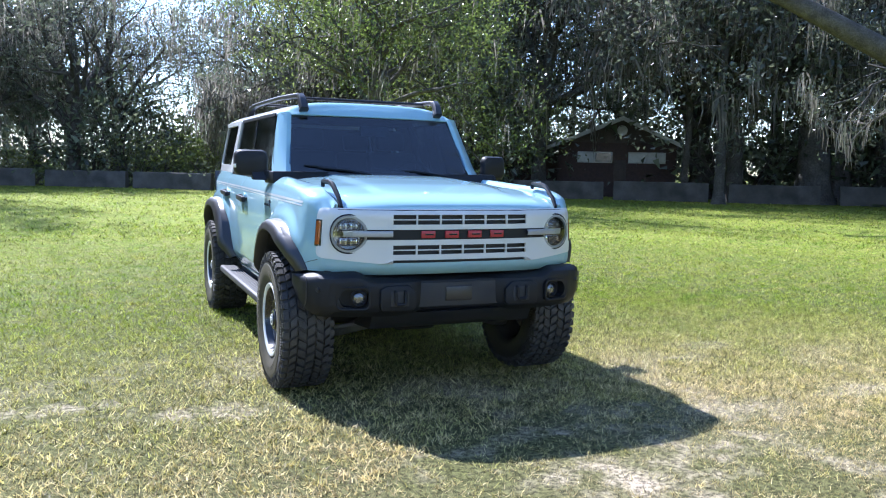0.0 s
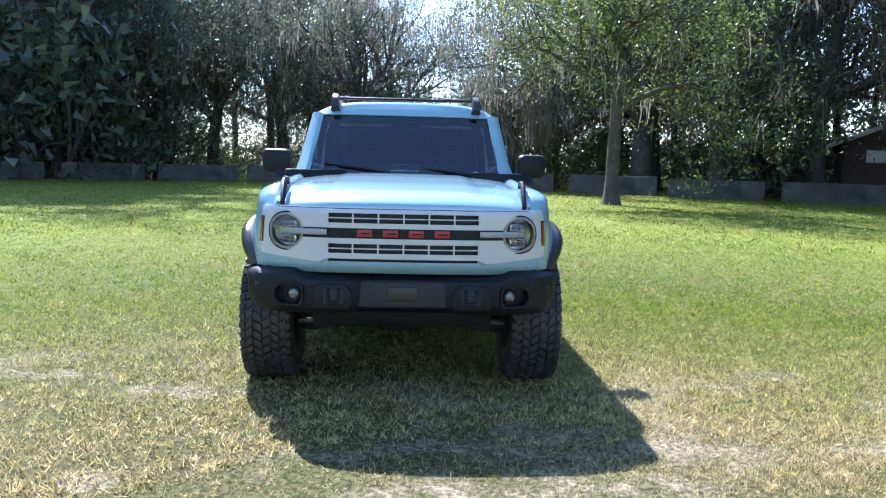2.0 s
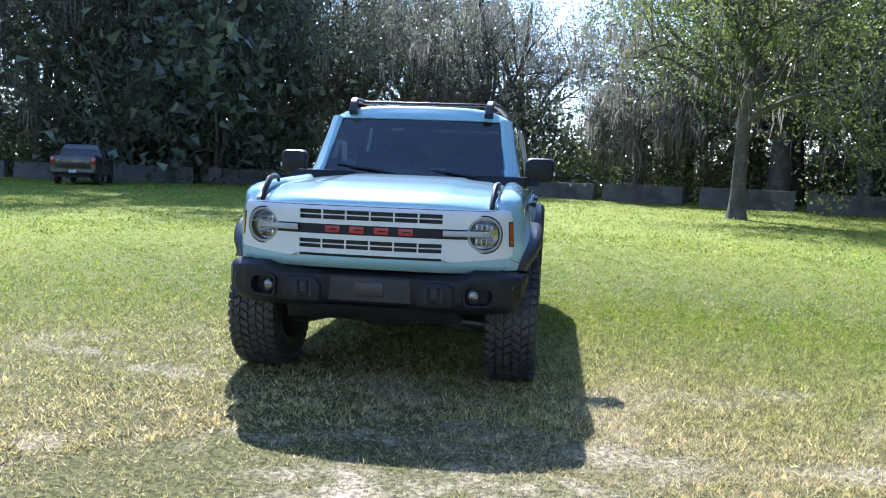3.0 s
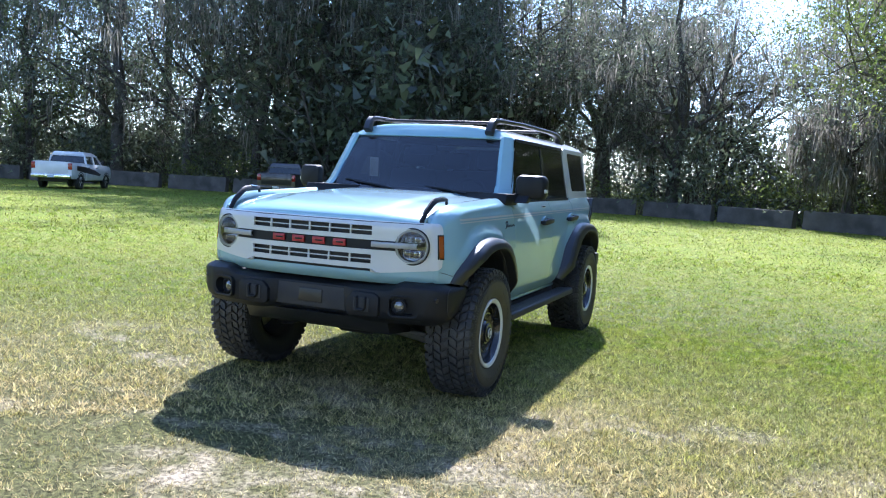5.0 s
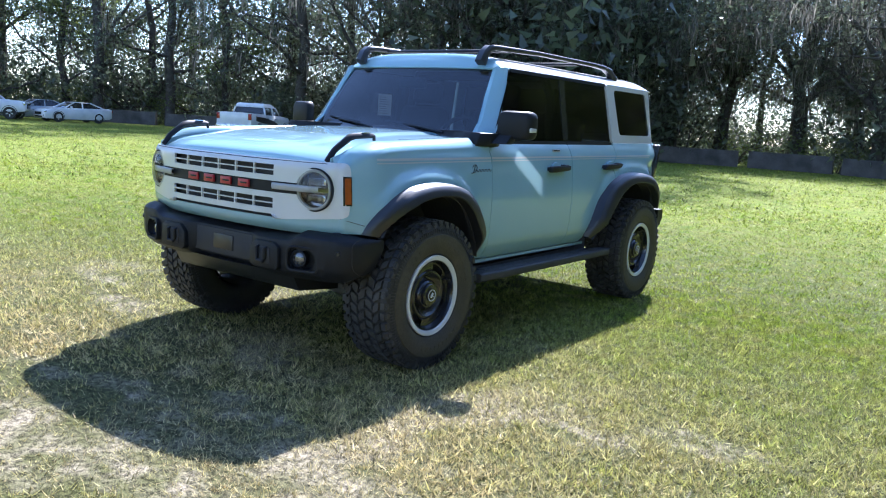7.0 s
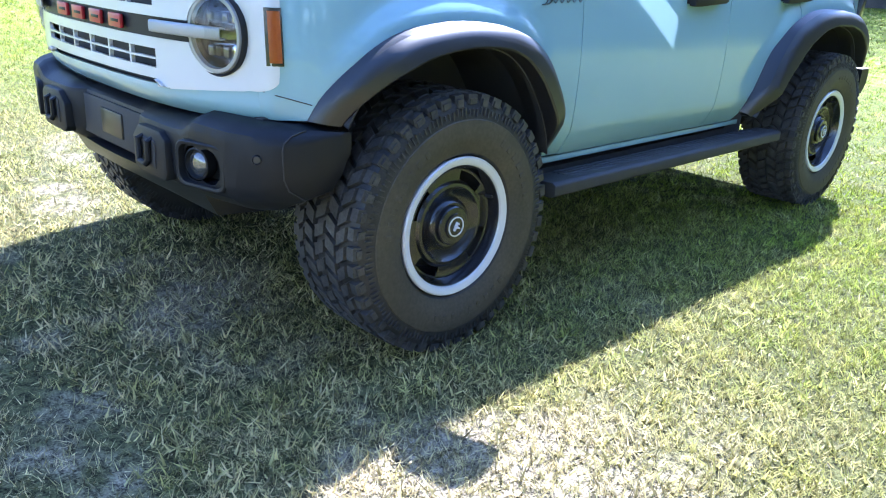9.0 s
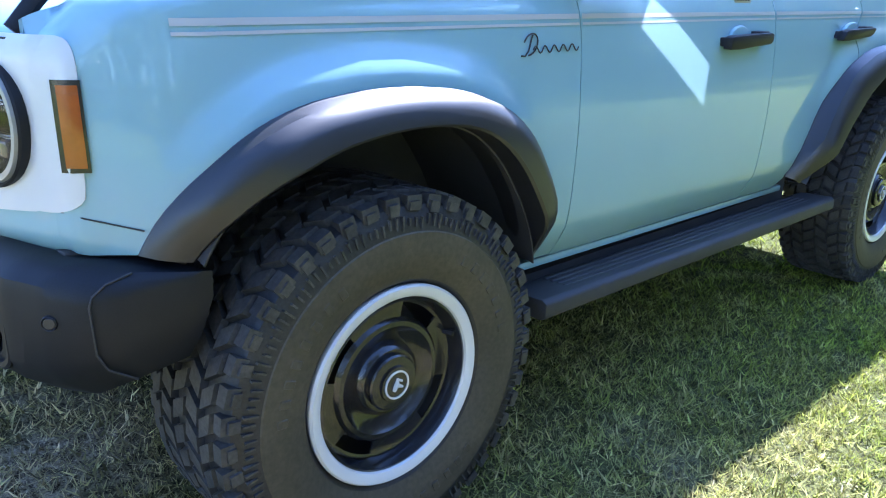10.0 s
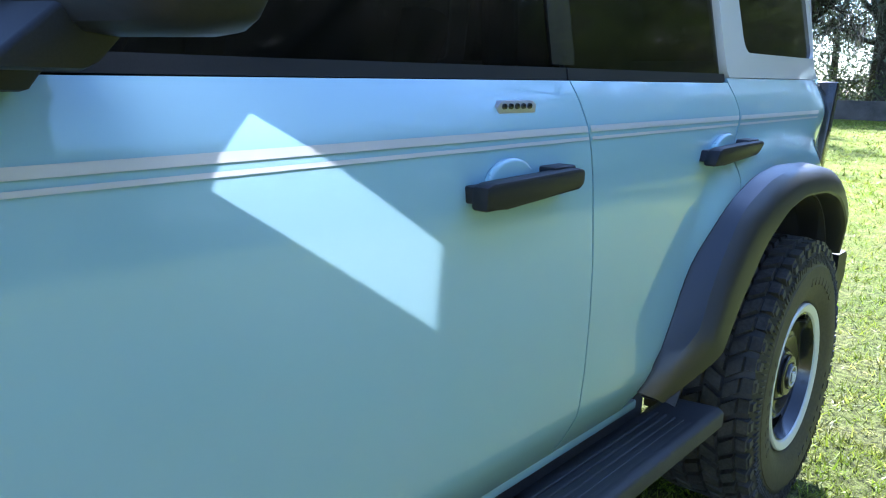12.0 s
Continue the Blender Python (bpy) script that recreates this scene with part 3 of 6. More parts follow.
# hood, with its rolled front edge
hood_ys = np.concatenate([[-0.668, -0.664, -0.655, -0.64, -0.62, -0.59, -0.55], np.linspace(-0.5, 0.618, 16)])
def hood_place(y, x):
    ease = max(0.0, 1 - (y + 0.668) / 0.5)
    return (x * (1 - 0.028 * ease), y + (0.140 * (abs(x) / 0.80) ** 3.0 - 0.042) * ease, hood_z(x, y) if y > -0.667 else 1.132)
hood = part("hood", grid(hood_place, hood_ys, np.linspace(-0.707, 0.707, 45)), PAINT, car, solid=0.012)

# cowl and wipers
bm = grid(lambda y, x: (x, y - 0.05 * (1 - (x / 0.75) ** 2) + 0.02, 1.322 - 0.2 * (y - 0.60) * 0 + 0.012 * (y - 0.60) / 0.06 - 0.02 * (abs(x) / 0.75) ** 4), np.linspace(0.585, 0.67, 4), np.linspace(-0.80, 0.80, 25))
part("cowl", bm, PLASTIC, car, "black plastic cowl below the windscreen", solid=0.01)
def wiper(x0, x1, z1):
    a, b = Vector((x0, 0.585, 1.335)), Vector((x1, 0.63, z1))
    bm = tube([a, a.lerp(b, 0.5) + Vector((0, -0.012, 0.008)), b], [0.009, 0.008, 0.006], 6)
    tube([b + (a - b) * 0.62 + Vector((0, 0.0, 0.012)), b + (b - a) * 0.25 + Vector((0, 0.01, 0.004))], 0.006, 6, bm)
    part("wiper", bm, PLASTIC, car)
wiper(0.50, 0.05, 1.372)
wiper(-0.10, -0.50, 1.378)

# windscreen, pillars and header
def screen_place(u, v):
    x = (0.715 * (1 - v) + 0.642 * v) * u
    return (x, 0.635 * (1 - v) + 0.955 * v - 0.055 * (1 - u * u), 1.335 * (1 - v) + 1.735 * v)
windscreen = part("windscreen", grid(screen_place, np.linspace(-1, 1, 15), np.linspace(0, 1, 8)), SCREEN, car, "dark-tinted windscreen")
windscreen.visible_shadow = True
band = [[screen_place(u, v) for v in (0.0, 0.045)] for u in np.linspace(-1, 1, 15)]
bm = bmesh.new()
loft_faces(bm, [[(p[0], p[1] - 0.006, p[2]) for p in row] for row in band], False)
part("screen_band", bm, TRIM, windscreen, solid=0.003)

def pillar(s):
    lo = [(0.712, 0.628, 1.30), (0.745, 0.628, 1.30), (0.815, 0.690, 1.30), (0.835, 0.735, 1.30), (0.79, 0.74, 1.30), (0.72, 0.665, 1.30)]
    hi = [(0.635, 0.945, 1.745), (0.665, 0.940, 1.752), (0.712, 0.965, 1.748), (0.728, 1.0, 1.742), (0.69, 1.005, 1.735), (0.64, 0.97, 1.735)]
    bm = bmesh.new()
    loft_faces(bm, [[tuple(Vector((s * a[0], a[1], a[2])).lerp(Vector((s * b[0], b[1], b[2])), t)) for a, b in zip(lo, hi)] for t in np.linspace(0, 1, 5)], True, (True, True))
    part("windscreen_pillar", bm, PAINT, car)
sides(pillar)
def cowl_corner(s):
    plan = [(0.36, 0.612), (0.60, 0.578), (0.72, 0.530), (0.79, 0.518), (0.862, 0.518), (0.885, 0.60), (0.892, 0.70), (0.87, 0.775), (0.83, 0.745), (0.70, 0.665), (0.42, 0.645)]
    part("cowl_corner", prism([(s * x, y) for x, y in plan], "z", 1.268, 1.350, 0.008), PLASTIC, car, "black plastic corner between hood, windscreen and mirror")
sides(cowl_corner)

def roof_place(y, u, front=0.945, back=3.32):
    """The roof's skin over u from -1 to 1."""
    ny = max(0.0, min(1.0, (y - front) / 0.14))
    nb = max(0.0, min(1.0, (back - y) / 0.10))
    rise = (1 - (1 - ny) ** 2.2) * (1 - (1 - nb) ** 2.2)
    x = 0.742 * u * (0.955 + 0.045 * min(1, max(0, (y - front) / 0.5)))
    return (x, y - 0.055 * (1 - u * u) * max(0.0, 1 - (y - front) / 0.3), 1.738 + 0.096 * rise * (1 - abs(u) ** 5.5) + 0.012 * (1 - u * u) * rise)
us = np.concatenate([np.linspace(-1, -0.8, 9), np.linspace(-0.7, 0.7, 13), np.linspace(0.8, 1, 9)])
part("header", grid(roof_place, np.linspace(0.945, 1.075, 12), us), PAINT, car, solid=0.012)
roof = part("roof", grid(roof_place, np.concatenate([np.linspace(1.079, 1.79, 10)]), us), WHITE, car, "white hard roof panel", solid=0.012)
part("roof_rear", grid(roof_place, np.concatenate([np.linspace(1.794, 3.2, 14), np.linspace(3.21, 3.32, 9)]), us), WHITE, car, "white hard roof panel", solid=0.012)

# side glass; the planes lean in towards the roof
def glass_x(z):
    return lerp(z, [1.29, 1.74], [0.826, 0.740])

def side_pane(s, name, outline, material, label):
    bm = bmesh.new()
    vs = [bm.verts.new((s * glass_x(z), y, z)) for y, z in outline]
    bm.faces.new(vs)
    return part(name, bm, material, car, label)

def glazing(s):
    side_pane(s, "front_window", [(0.745, 1.30), (1.745, 1.30), (1.745, 1.728), (1.005, 1.728)], TINT, "dark-tinted side window").visible_shadow = False
    side_pane(s, "rear_window", [(1.765, 1.30), (2.43, 1.30), (2.395, 1.728), (1.765, 1.728)], TINT, "dark-tinted side window")
    # black belt strip, pillar cover and upper seal
    for name, y0, y1 in (("belt_strip", 0.70, 1.752), ("belt_strip", 1.758, 2.435)):
        bm = grid(lambda y, z: (s * (glass_x(z) + 0.010), y, z), np.linspace(y0, y1, 4), (1.290, 1.296, 1.305, 1.310))
        part(name, bm, PLASTIC, car, solid=0.012)
    bm = grid(lambda y, z: (s * (glass_x(z) + 0.004), y, z), (1.715, 1.755, 1.79), np.linspace(1.315, 1.73, 4))
    part("pillar_cover", bm, TRIM, car, solid=0.008)
    bm = grid(lambda y, z: (s * (glass_x(z) + 0.006), y, z), np.linspace(1.0, 2.40, 4), (1.720, 1.742))
    part("upper_seal", bm, PLASTIC, car, solid=0.01)
    # white rear side panel with its window
    outer = [(2.45, 1.302), (3.335, 1.302), (3.345, 1.36), (3.30, 1.70), (3.27, 1.74), (2.41, 1.74), (2.42, 1.60), (2.435, 1.42)]
    def rounded(y0, y1, z0, z1, r, lean):
        pts = []
        for cy, cz, a0 in ((y1 - r, z0 + r, -90), (y1 - r, z1 - r, 0), (y0 + r, z1 - r, 90), (y0 + r, z0 + r, 180)):
            for k in range(5):
                a = radians(a0 + 22.5 * k)
                pts.append((cy + r * math.cos(a), cz + r * math.sin(a)))
        return [(y - lean * (z - z0), z) for y, z in pts]
    hole = rounded(2.555, 3.185, 1.365, 1.705, 0.035, 0.13)
    c = (2.87, 1.53)
    ring = []
    for y, z in hole:                       # where the outline's edge lies beyond each place of the hole
        d = Vector((y - c[0], z - c[1]))
        best = 9.0
        for (ay, az), (by, bz) in zip(outer, outer[1:] + outer[:1]):
            e = Vector((by - ay, bz - az))
            det = d.x * -e.y + e.x * d.y
            if abs(det) < 1e-9:
                continue
            t = ((ay - c[0]) * -e.y + e.x * (az - c[1])) / det
            k = (d.x * (az - c[1]) - d.y * (ay - c[0])) / det
            if t > 0 and -1e-6 <= k <= 1 + 1e-6:
                best = min(best, t)
        ring.append((c[0] + d.x * best, c[1] + d.y * best))
    def skin(p, out=0.012):
        y, z = p
        back = max(0.0, (y - 3.15) / 0.2)
        return (s * (glass_x(z) + out - 0.04 * back * back), y, z)
    bm = bmesh.new()
    loft_faces(bm, [[skin(p, -0.015) for p in hole], [skin(p) for p in hole], [skin(p) for p in ring], [skin(p, -0.02) for p in ring]])
    panel = part("rear_side_panel", bm, WHITE, car, "white hardtop side panel")
    side_pane(s, "rear_side_window", [(y, z) for y, z in hole], TINT, "dark-tinted fixed rear side window")
sides(glazing)

# side stripes, script badge, handles, keypad
def strip(s, y0, y1, z0, z1, rise=0.006):
    ys = np.linspace(y0, y1, max(4, int((y1 - y0) * 24)))
    bm = grid(lambda y, z: (s * (side_x(y, z + rise * (y - 0.6)) + 0.0022), y, z + rise * (y - 0.6)), ys, (z0, (z0 + z1) / 2, z1))
    part("side_stripe", bm, STRIPE, car, "thin white side stripe")

def trims(s):
    for y0, y1 in ((-0.42, 0.658), (0.672, 1.749), (1.761, 2.438), (2.45, 3.10)):
        strip(s, y0, y1, 1.175, 1.187)
        strip(s, y0, y1, 1.160, 1.166)
    # a flowing script badge, as plain strokes
    def stroke(pts, r):
        return tube([(s * (side_x(y, z) + 0.004), y, z) for y, z in pts], r, 6)
    yy = np.linspace(0.475, 0.65, 120)
    bm = stroke([(y, 1.106 + 0.008 * math.sin((y - 0.475) * 180) + 0.012 * (y - 0.475)) for y in yy], 0.0018)
    for pts in ([(0.432, 1.094), (0.445, 1.093), (0.458, 1.104), (0.468, 1.128), (0.474, 1.140)],
                [(0.466 + 0.026 * math.cos(q), 1.119 + 0.023 * math.sin(q) + 0.3 * 0.026 * math.cos(q)) for q in np.linspace(2.6, -1.9, 22)]):
        b2 = stroke(pts, 0.0021)
        me = bpy.data.meshes.new("stroke")
        b2.to_mesh(me)
        b2.free()
        bm.from_mesh(me)
        bpy.data.meshes.remove(me)
    part("script_badge", bm, FLARE, car, "dark metal script badge")
    for y0, y1 in ((1.370, 1.652), (2.245, 2.530)):
        z = 1.106 + 0.004 * (y0 - 1.37)
        x = side_x((y0 + y1) / 2, z)
        w = y1 - y0
        outline = [(y0, z - 0.026), (y0 + 0.05, z - 0.026), (y1 - 0.015, z - 0.017), (y1, z - 0.008), (y1, z + 0.016), (y1 - 0.02, z + 0.02), (y0 + 0.02, z + 0.015), (y0, z + 0.010)]
        bm = prism(outline, "x", s * (x + 0.014), s * (x + 0.046), 0.006)
        handle = part("door_handle", bm, PLASTIC, car, "black plastic door handle")
        bm = box((min(s * (x - 0.01), s * (x + 0.022)), y0 + 0.004, z - 0.018), (max(s * (x - 0.01), s * (x + 0.022)), y0 + 0.05, z + 0.008), 0.004)
        part("handle_mount", bm, PLASTIC, handle)
        bm = box((min(s * (x - 0.01), s * (x + 0.030)), y1 - 0.075, z - 0.012), (max(s * (x - 0.01), s * (x + 0.030)), y1 - 0.006, z + 0.024), 0.005)
        part("handle_cap", bm, PLASTIC, handle)
        # the painted finger hump over the grip
        cy = y0 + 0.40 * w
        hump = [(cy + 0.062 * math.cos(q), z + 0.005 + 0.040 * math.sin(q)) for q in np.linspace(0, math.pi, 12)]
        bm = prism(hump, "x", s * (x - 0.004), s * (x + 0.012), 0.007, seg=3)
        part("finger_hump", bm, PAINT, handle)
    if s > 0:
        y0, y1, z0 = 1.490, 1.595, 1.236
        bm = prism([(y0, z0 - 0.013), (y1, z0 - 0.013), (y1 + 0.004, z0 + 0.004), (y1 - 0.008, z0 + 0.013), (y0 + 0.008, z0 + 0.013), (y0 - 0.004, z0 + 0.002)], "x", side_x(1.54, z0) - 0.012, side_x(1.54, z0) + 0.005, 0.002)
        pad = part("keypad", bm, SILVERBAR, car, "small silver entry keypad")
        for k in range(5):
            yk = y0 + 0.014 + 0.018 * k
            bm = lathe([(0.0, 0.0035), (0.0055, 0.003), (0.0062, 0.0)], seg=10)
            bmesh.ops.transform(bm, matrix=Matrix.Translation((side_x(1.54, z0) + 0.005, yk, z0 + 0.002)), verts=bm.verts)
            part("button", bm, TRIM, pad)
    # the dark depth behind the panel gaps
    for y in (0.6661, 1.755, 2.444):
        bm = grid(lambda z, u: (s * (side_x(y, z) - 0.010), y - 0.012 + 0.024 * u, z), np.linspace(max(0.575, arch_z(y) + 0.02), 1.28, 24), (0, 1))
        part("panel_gap", bm, DARK, car, solid=0.003)
sides(trims)

# sills and side steps
def sill(s):
    bm = prism([(0.56, 0.524), (2.16, 0.524), (2.16, 0.548), (0.56, 0.548)], "x", s * 0.79, s * 0.838, 0.006)
    part("sill", bm, PAINT, car)
    bm = prism([(0.52, 0.43), (2.28, 0.43), (2.28, 0.62), (2.20, 0.64), (2.10, 0.497), (0.52, 0.497)], "x", s * 0.70, s * 0.80, 0.006)
    part("rocker", bm, DARK, car)
    bm = prism([(0.80, 0.468), (0.83, 0.482), (0.955, 0.490), (0.972, 0.480), (0.972, 0.440), (0.95, 0.428), (0.84, 0.430)], "y", 0.52, 2.40, 0.006) if s > 0 else \
        prism([(-a, b) for a, b in [(0.80, 0.468), (0.83, 0.482), (0.955, 0.490), (0.972, 0.480), (0.972, 0.440), (0.95, 0.428), (0.84, 0.430)]], "y", 0.52, 2.40, 0.006)
    step = part("side_step", bm, STEPBLACK, car, "black plastic side step")
    bm = bmesh.new()
    for k in range(5):
        x = 0.842 + k * 0.023
        box((min(s * x, s * (x + 0.012)), 0.66, 0.482), (max(s * x, s * (x + 0.012)), 2.26, 0.4895), 0.002, bm, 1)
    part("step_tread", bm, STEPBLACK, step)
    for y in (0.80, 1.45, 2.10):
        bm = box((min(s * 0.62, s * 0.86), y - 0.03, 0.43), (max(s * 0.62, s * 0.86), y + 0.03, 0.465), 0.006)
        part("step_bracket", bm, DARK, step)
sides(sill)

# roof rails
def rail(s):
    pts = [(0.545, 0.915, 1.772), (0.547, 0.930, 1.797), (0.55, 0.952, 1.838), (0.552, 1.0, 1.872), (0.555, 1.08, 1.885), (0.575, 1.7, 1.900), (0.595, 2.45, 1.896), (0.60, 2.60, 1.888), (0.604, 2.70, 1.865), (0.606, 2.76, 1.812), (0.607, 2.78, 1.80)]
    ws = [0.034, 0.033, 0.031, 0.028, 0.025, 0.024, 0.024, 0.026, 0.030, 0.034, 0.036]
    hs = [0.034, 0.036, 0.032, 0.025, 0.018, 0.015, 0.015, 0.018, 0.026, 0.034, 0.038]
    loops = []
    for i, p in enumerate(pts):
        a, b = Vector(pts[max(0, i - 1)]), Vector(pts[min(len(pts) - 1, i + 1)])
        d = (b - a).normalized()
        up = Vector((1, 0, 0)).cross(d).normalized()
        w, h = ws[i], hs[i]
        loop = []
        for u, v in ((-1, -0.6), (-1, 0.5), (-0.7, 1), (0.7, 1), (1, 0.5), (1, -0.6), (0.8, -1), (-0.8, -1)):
            q = Vector(p) + Vector((1, 0, 0)) * u * w + up * v * h
            loop.append((s * q.x, q.y, q.z))
        loops.append(loop)
    bm = bmesh.new()
    loft_faces(bm, loops, True, (True, True))
    part("roof_rail", bm, FLARE, car, "black roof rail with moulded feet", angle=50)
sides(rail)
for y in (1.28, 2.25):
    bm = prism([(y - 0.035, 1.878), (y - 0.01, 1.868), (y + 0.03, 1.870), (y + 0.04, 1.880), (y + 0.02, 1.892), (y - 0.02, 1.892)], "x", -0.57, 0.57, 0.004)
    part("crossbar", bm, PLASTIC, car)

# door mirrors
def sweep(bm):
    """Leans a mirror's outer end rearwards."""
    for v in bm.verts:
        v.co.y += 0.33 * (abs(v.co.x) - 0.97)
def mirror(s):
    loops = []
    for y, g in ((0.686, 0.74), (0.696, 0.89), (0.720, 0.97), (0.752, 1.0), (0.782, 0.985), (0.790, 0.96)):
        cx, cz, w, h, r = 0.970, 1.402, 0.114 * g, 0.083 * g, 0.042
        loop = []
        for px, pz, a0 in ((w - r, -h + r, -90), (w - r, h - r, 0), (-w + r, h - r, 90), (-w + r, -h + r, 180)):
            for k in range(5):
                a = radians(a0 + 22.5 * k)
                loop.append((s * (cx + px + r * math.cos(a)), y, cz + pz + r * math.sin(a)))
        loops.append(loop)
    rim = [(s * (0.970 + (abs(p[0]) - 0.970) * 0.92), 0.790, 1.402 + (p[2] - 1.402) * 0.90) for p in loops[-1]]
    loops += [rim, [(p[0], 0.772, p[2]) for p in rim]]
    bm = bmesh.new()
    loft_faces(bm, loops, True, (True, False))
    sweep(bm)
    head = part("door_mirror", bm, PLASTIC, car, "black plastic door mirror")
    bm = bmesh.new()
    loft_faces(bm, [[(p[0], 0.773 + 0.06 * (0.970 - abs(p[0])), p[2]) for p in rim]], True, (False, True))
    sweep(bm)
    part("mirror_glass", bm, MIRROR, head, "mirror glass")
    arm = [(0.84, 0.60), (0.90, 0.665), (0.97, 0.69), (0.97, 0.78), (0.88, 0.78), (0.84, 0.74)]
    bm = prism([(s * x, y) for x, y in arm], "z", 1.292, 1.352, 0.008)
    part("mirror_arm", bm, PLASTIC, head)
    bm = box((min(s * 1.025, s * 1.0865), 0.704, 1.366), (max(s * 1.025, s * 1.0865), 0.772, 1.392), 0.006)
    sweep(bm)
    part("indicator", bm, WHITE, head, "pale indicator lens")
sides(mirror)

# trail sights on the fenders
def sight(s):
    pts = [(0.696, -0.610, 1.155), (0.700, -0.56, 1.212), (0.705, -0.48, 1.276), (0.707, -0.455, 1.292), (0.709, -0.42, 1.300), (0.713, -0.30, 1.306), (0.714, -0.275, 1.303), (0.714, -0.268, 1.27)]
    bm = tube([(s * x, y, z) for x, y, z in pts], [0.014, 0.018, 0.020, 0.020, 0.018, 0.016, 0.014, 0.012], 8, squash=0.75)
    sg = part("trail_sight", bm, PLASTIC, car, "black trail sight rail")
    part("sight_cap", box((min(s * 0.702, s * 0.724), -0.37, 1.316), (max(s * 0.702, s * 0.724), -0.31, 1.322), 0.002), CHROME, sg)
sides(sight)

# grille: a white panel with slots, a dark bar with red marks
XB = sorted({round(v, 4) for v in [*np.linspace(-0.866, -0.44, 21), *np.linspace(0.44, 0.866, 21), -0.572, 0.572] + [x for k in range(6) for x in (-0.425 + k * 0.1432, -0.425 + k * 0.1432 + 0.134)]})
ZB = [0.838, 0.862, 0.893, 0.9165, 0.9225, 0.947, 0.978, 1.036, 1.065, 1.0895, 1.0955, 1.120, 1.152]
def opening(x, z):
    if 0.978 < z < 1.036 and abs(x) < 0.572:
        return True
    if abs(x) > 0.432:
        return False
    col = ((x + 0.425) % 0.1432) < 0.134
    for a, b in ((0.893, 0.9165), (0.9225, 0.947), (1.065, 1.0895), (1.0955, 1.120)):
        if a < z < b and col:
            return True
    return 0.838 < z < 0.862
bm = bmesh.new()
def punch(bm, cx, cz, r, n=24):
    """Opens a round hole through a panel, seen along y."""
    for k in range(n):
        a = 2 * math.pi * (k + 0.5) / n
        w = Vector((math.cos(a), 0, math.sin(a)))
        near = [f for f in bm.faces if math.hypot(f.calc_center_median().x - cx, f.calc_center_median().z - cz) < 2.2 * r]
        geom = near + list({e for f in near for e in f.edges}) + list({v for f in near for v in f.verts})
        bmesh.ops.bisect_plane(bm, geom=geom, dist=1e-6, plane_co=Vector((cx, 0, cz)) + w * r, plane_no=w)
    gone = [f for f in bm.faces if math.hypot(f.calc_center_median().x - cx, f.calc_center_median().z - cz) < r]
    bmesh.ops.delete(bm, geom=gone, context="FACES")
    return bm


cells = {}
def corner_pull(x, z):
    """Rounds the panel's outer corners."""
    for cz, r, up in ((0.838, 0.072, 1), (1.152, 0.050, -1)):
        dz = (z - cz) * up
        if dz < r:
            return -r * (1 - math.sqrt(max(0.0, 1 - ((r - dz) / r) ** 2)))
    return 0.0
zfine = sorted({*ZB, 0.8405, 0.845, 0.853, 0.875, 1.108, 1.130, 1.138, 1.144, 1.149})
def wrap(d, z):
    """A place on the nose, d metres out from the middle along its skin, bending round the corner."""
    if d <= 0.75:
        return d, nose_y(d)
    way = [(0.75, nose_y(0.75)), (0.775, nose_y(0.775) - 0.003), (side_x(-0.602, z) + 0.003, -0.6075)] + [(side_x(y, z) + 0.005, y) for y in (-0.595, -0.585, -0.57, -0.555, -0.54, -0.52)]
    d -= 0.75
    for a, b in zip(way, way[1:]):
        ln = math.dist(a, b)
        if d <= ln:
            return a[0] + (b[0] - a[0]) * d / ln, a[1] + (b[1] - a[1]) * d / ln
        d -= ln
    return way[-1]
def gv(x, z):
    key = (round(x, 4), round(z, 4))
    if key not in cells:
        xx = x
        u = min(1.0, max(0.0, (abs(x) - 0.76) / 0.106))
        if u > 0:
            xx = math.copysign(abs(x) + corner_pull(x, z) * u, x)
        lift = 0.032 * min(1.0, max(0.0, (abs(x) - 0.45) / 0.33)) * max(0.0, 1 - (z - 0.838) / 0.06)
        if z < 0.84 and abs(x) < 0.475:
            lift = 0.024 * (1 - max(0.0, abs(x) - 0.432) / 0.043)
        px, py = wrap(abs(xx), z)
        cells[key] = bm.verts.new((math.copysign(px, x), py + 0.02 * max(0, (z - 1.11) / 0.042) ** 2, z + lift))
    return cells[key]
for x0, x1 in zip(XB, XB[1:]):
    for z0, z1 in zip(zfine, zfine[1:]):
        if not opening((x0 + x1) / 2, (z0 + z1) / 2):
            bm.faces.new((gv(x0, z0), gv(x1, z0), gv(x1, z1), gv(x0, z1)))
for side in (1, -1):
    punch(bm, side * 0.667, 1.010, 0.101)
grille = part("grille_panel", bm, WHITE, car, "white slotted grille panel", solid=0.012, offset=-1)
bm = grid(lambda x, z: (x, nose_y(x) + 0.040, z), np.linspace(-0.60, 0.60, 25), (0.83, 0.98, 1.13))
part("grille_mesh", bm, DARK, grille)
bm = grid(lambda x, z: (x, nose_y(x) + 0.006, z), np.linspace(-0.578, 0.578, 33), (0.976, 1.038))
part("grille_bar", bm, PLASTIC, grille, "dark grille bar", solid=0.02)
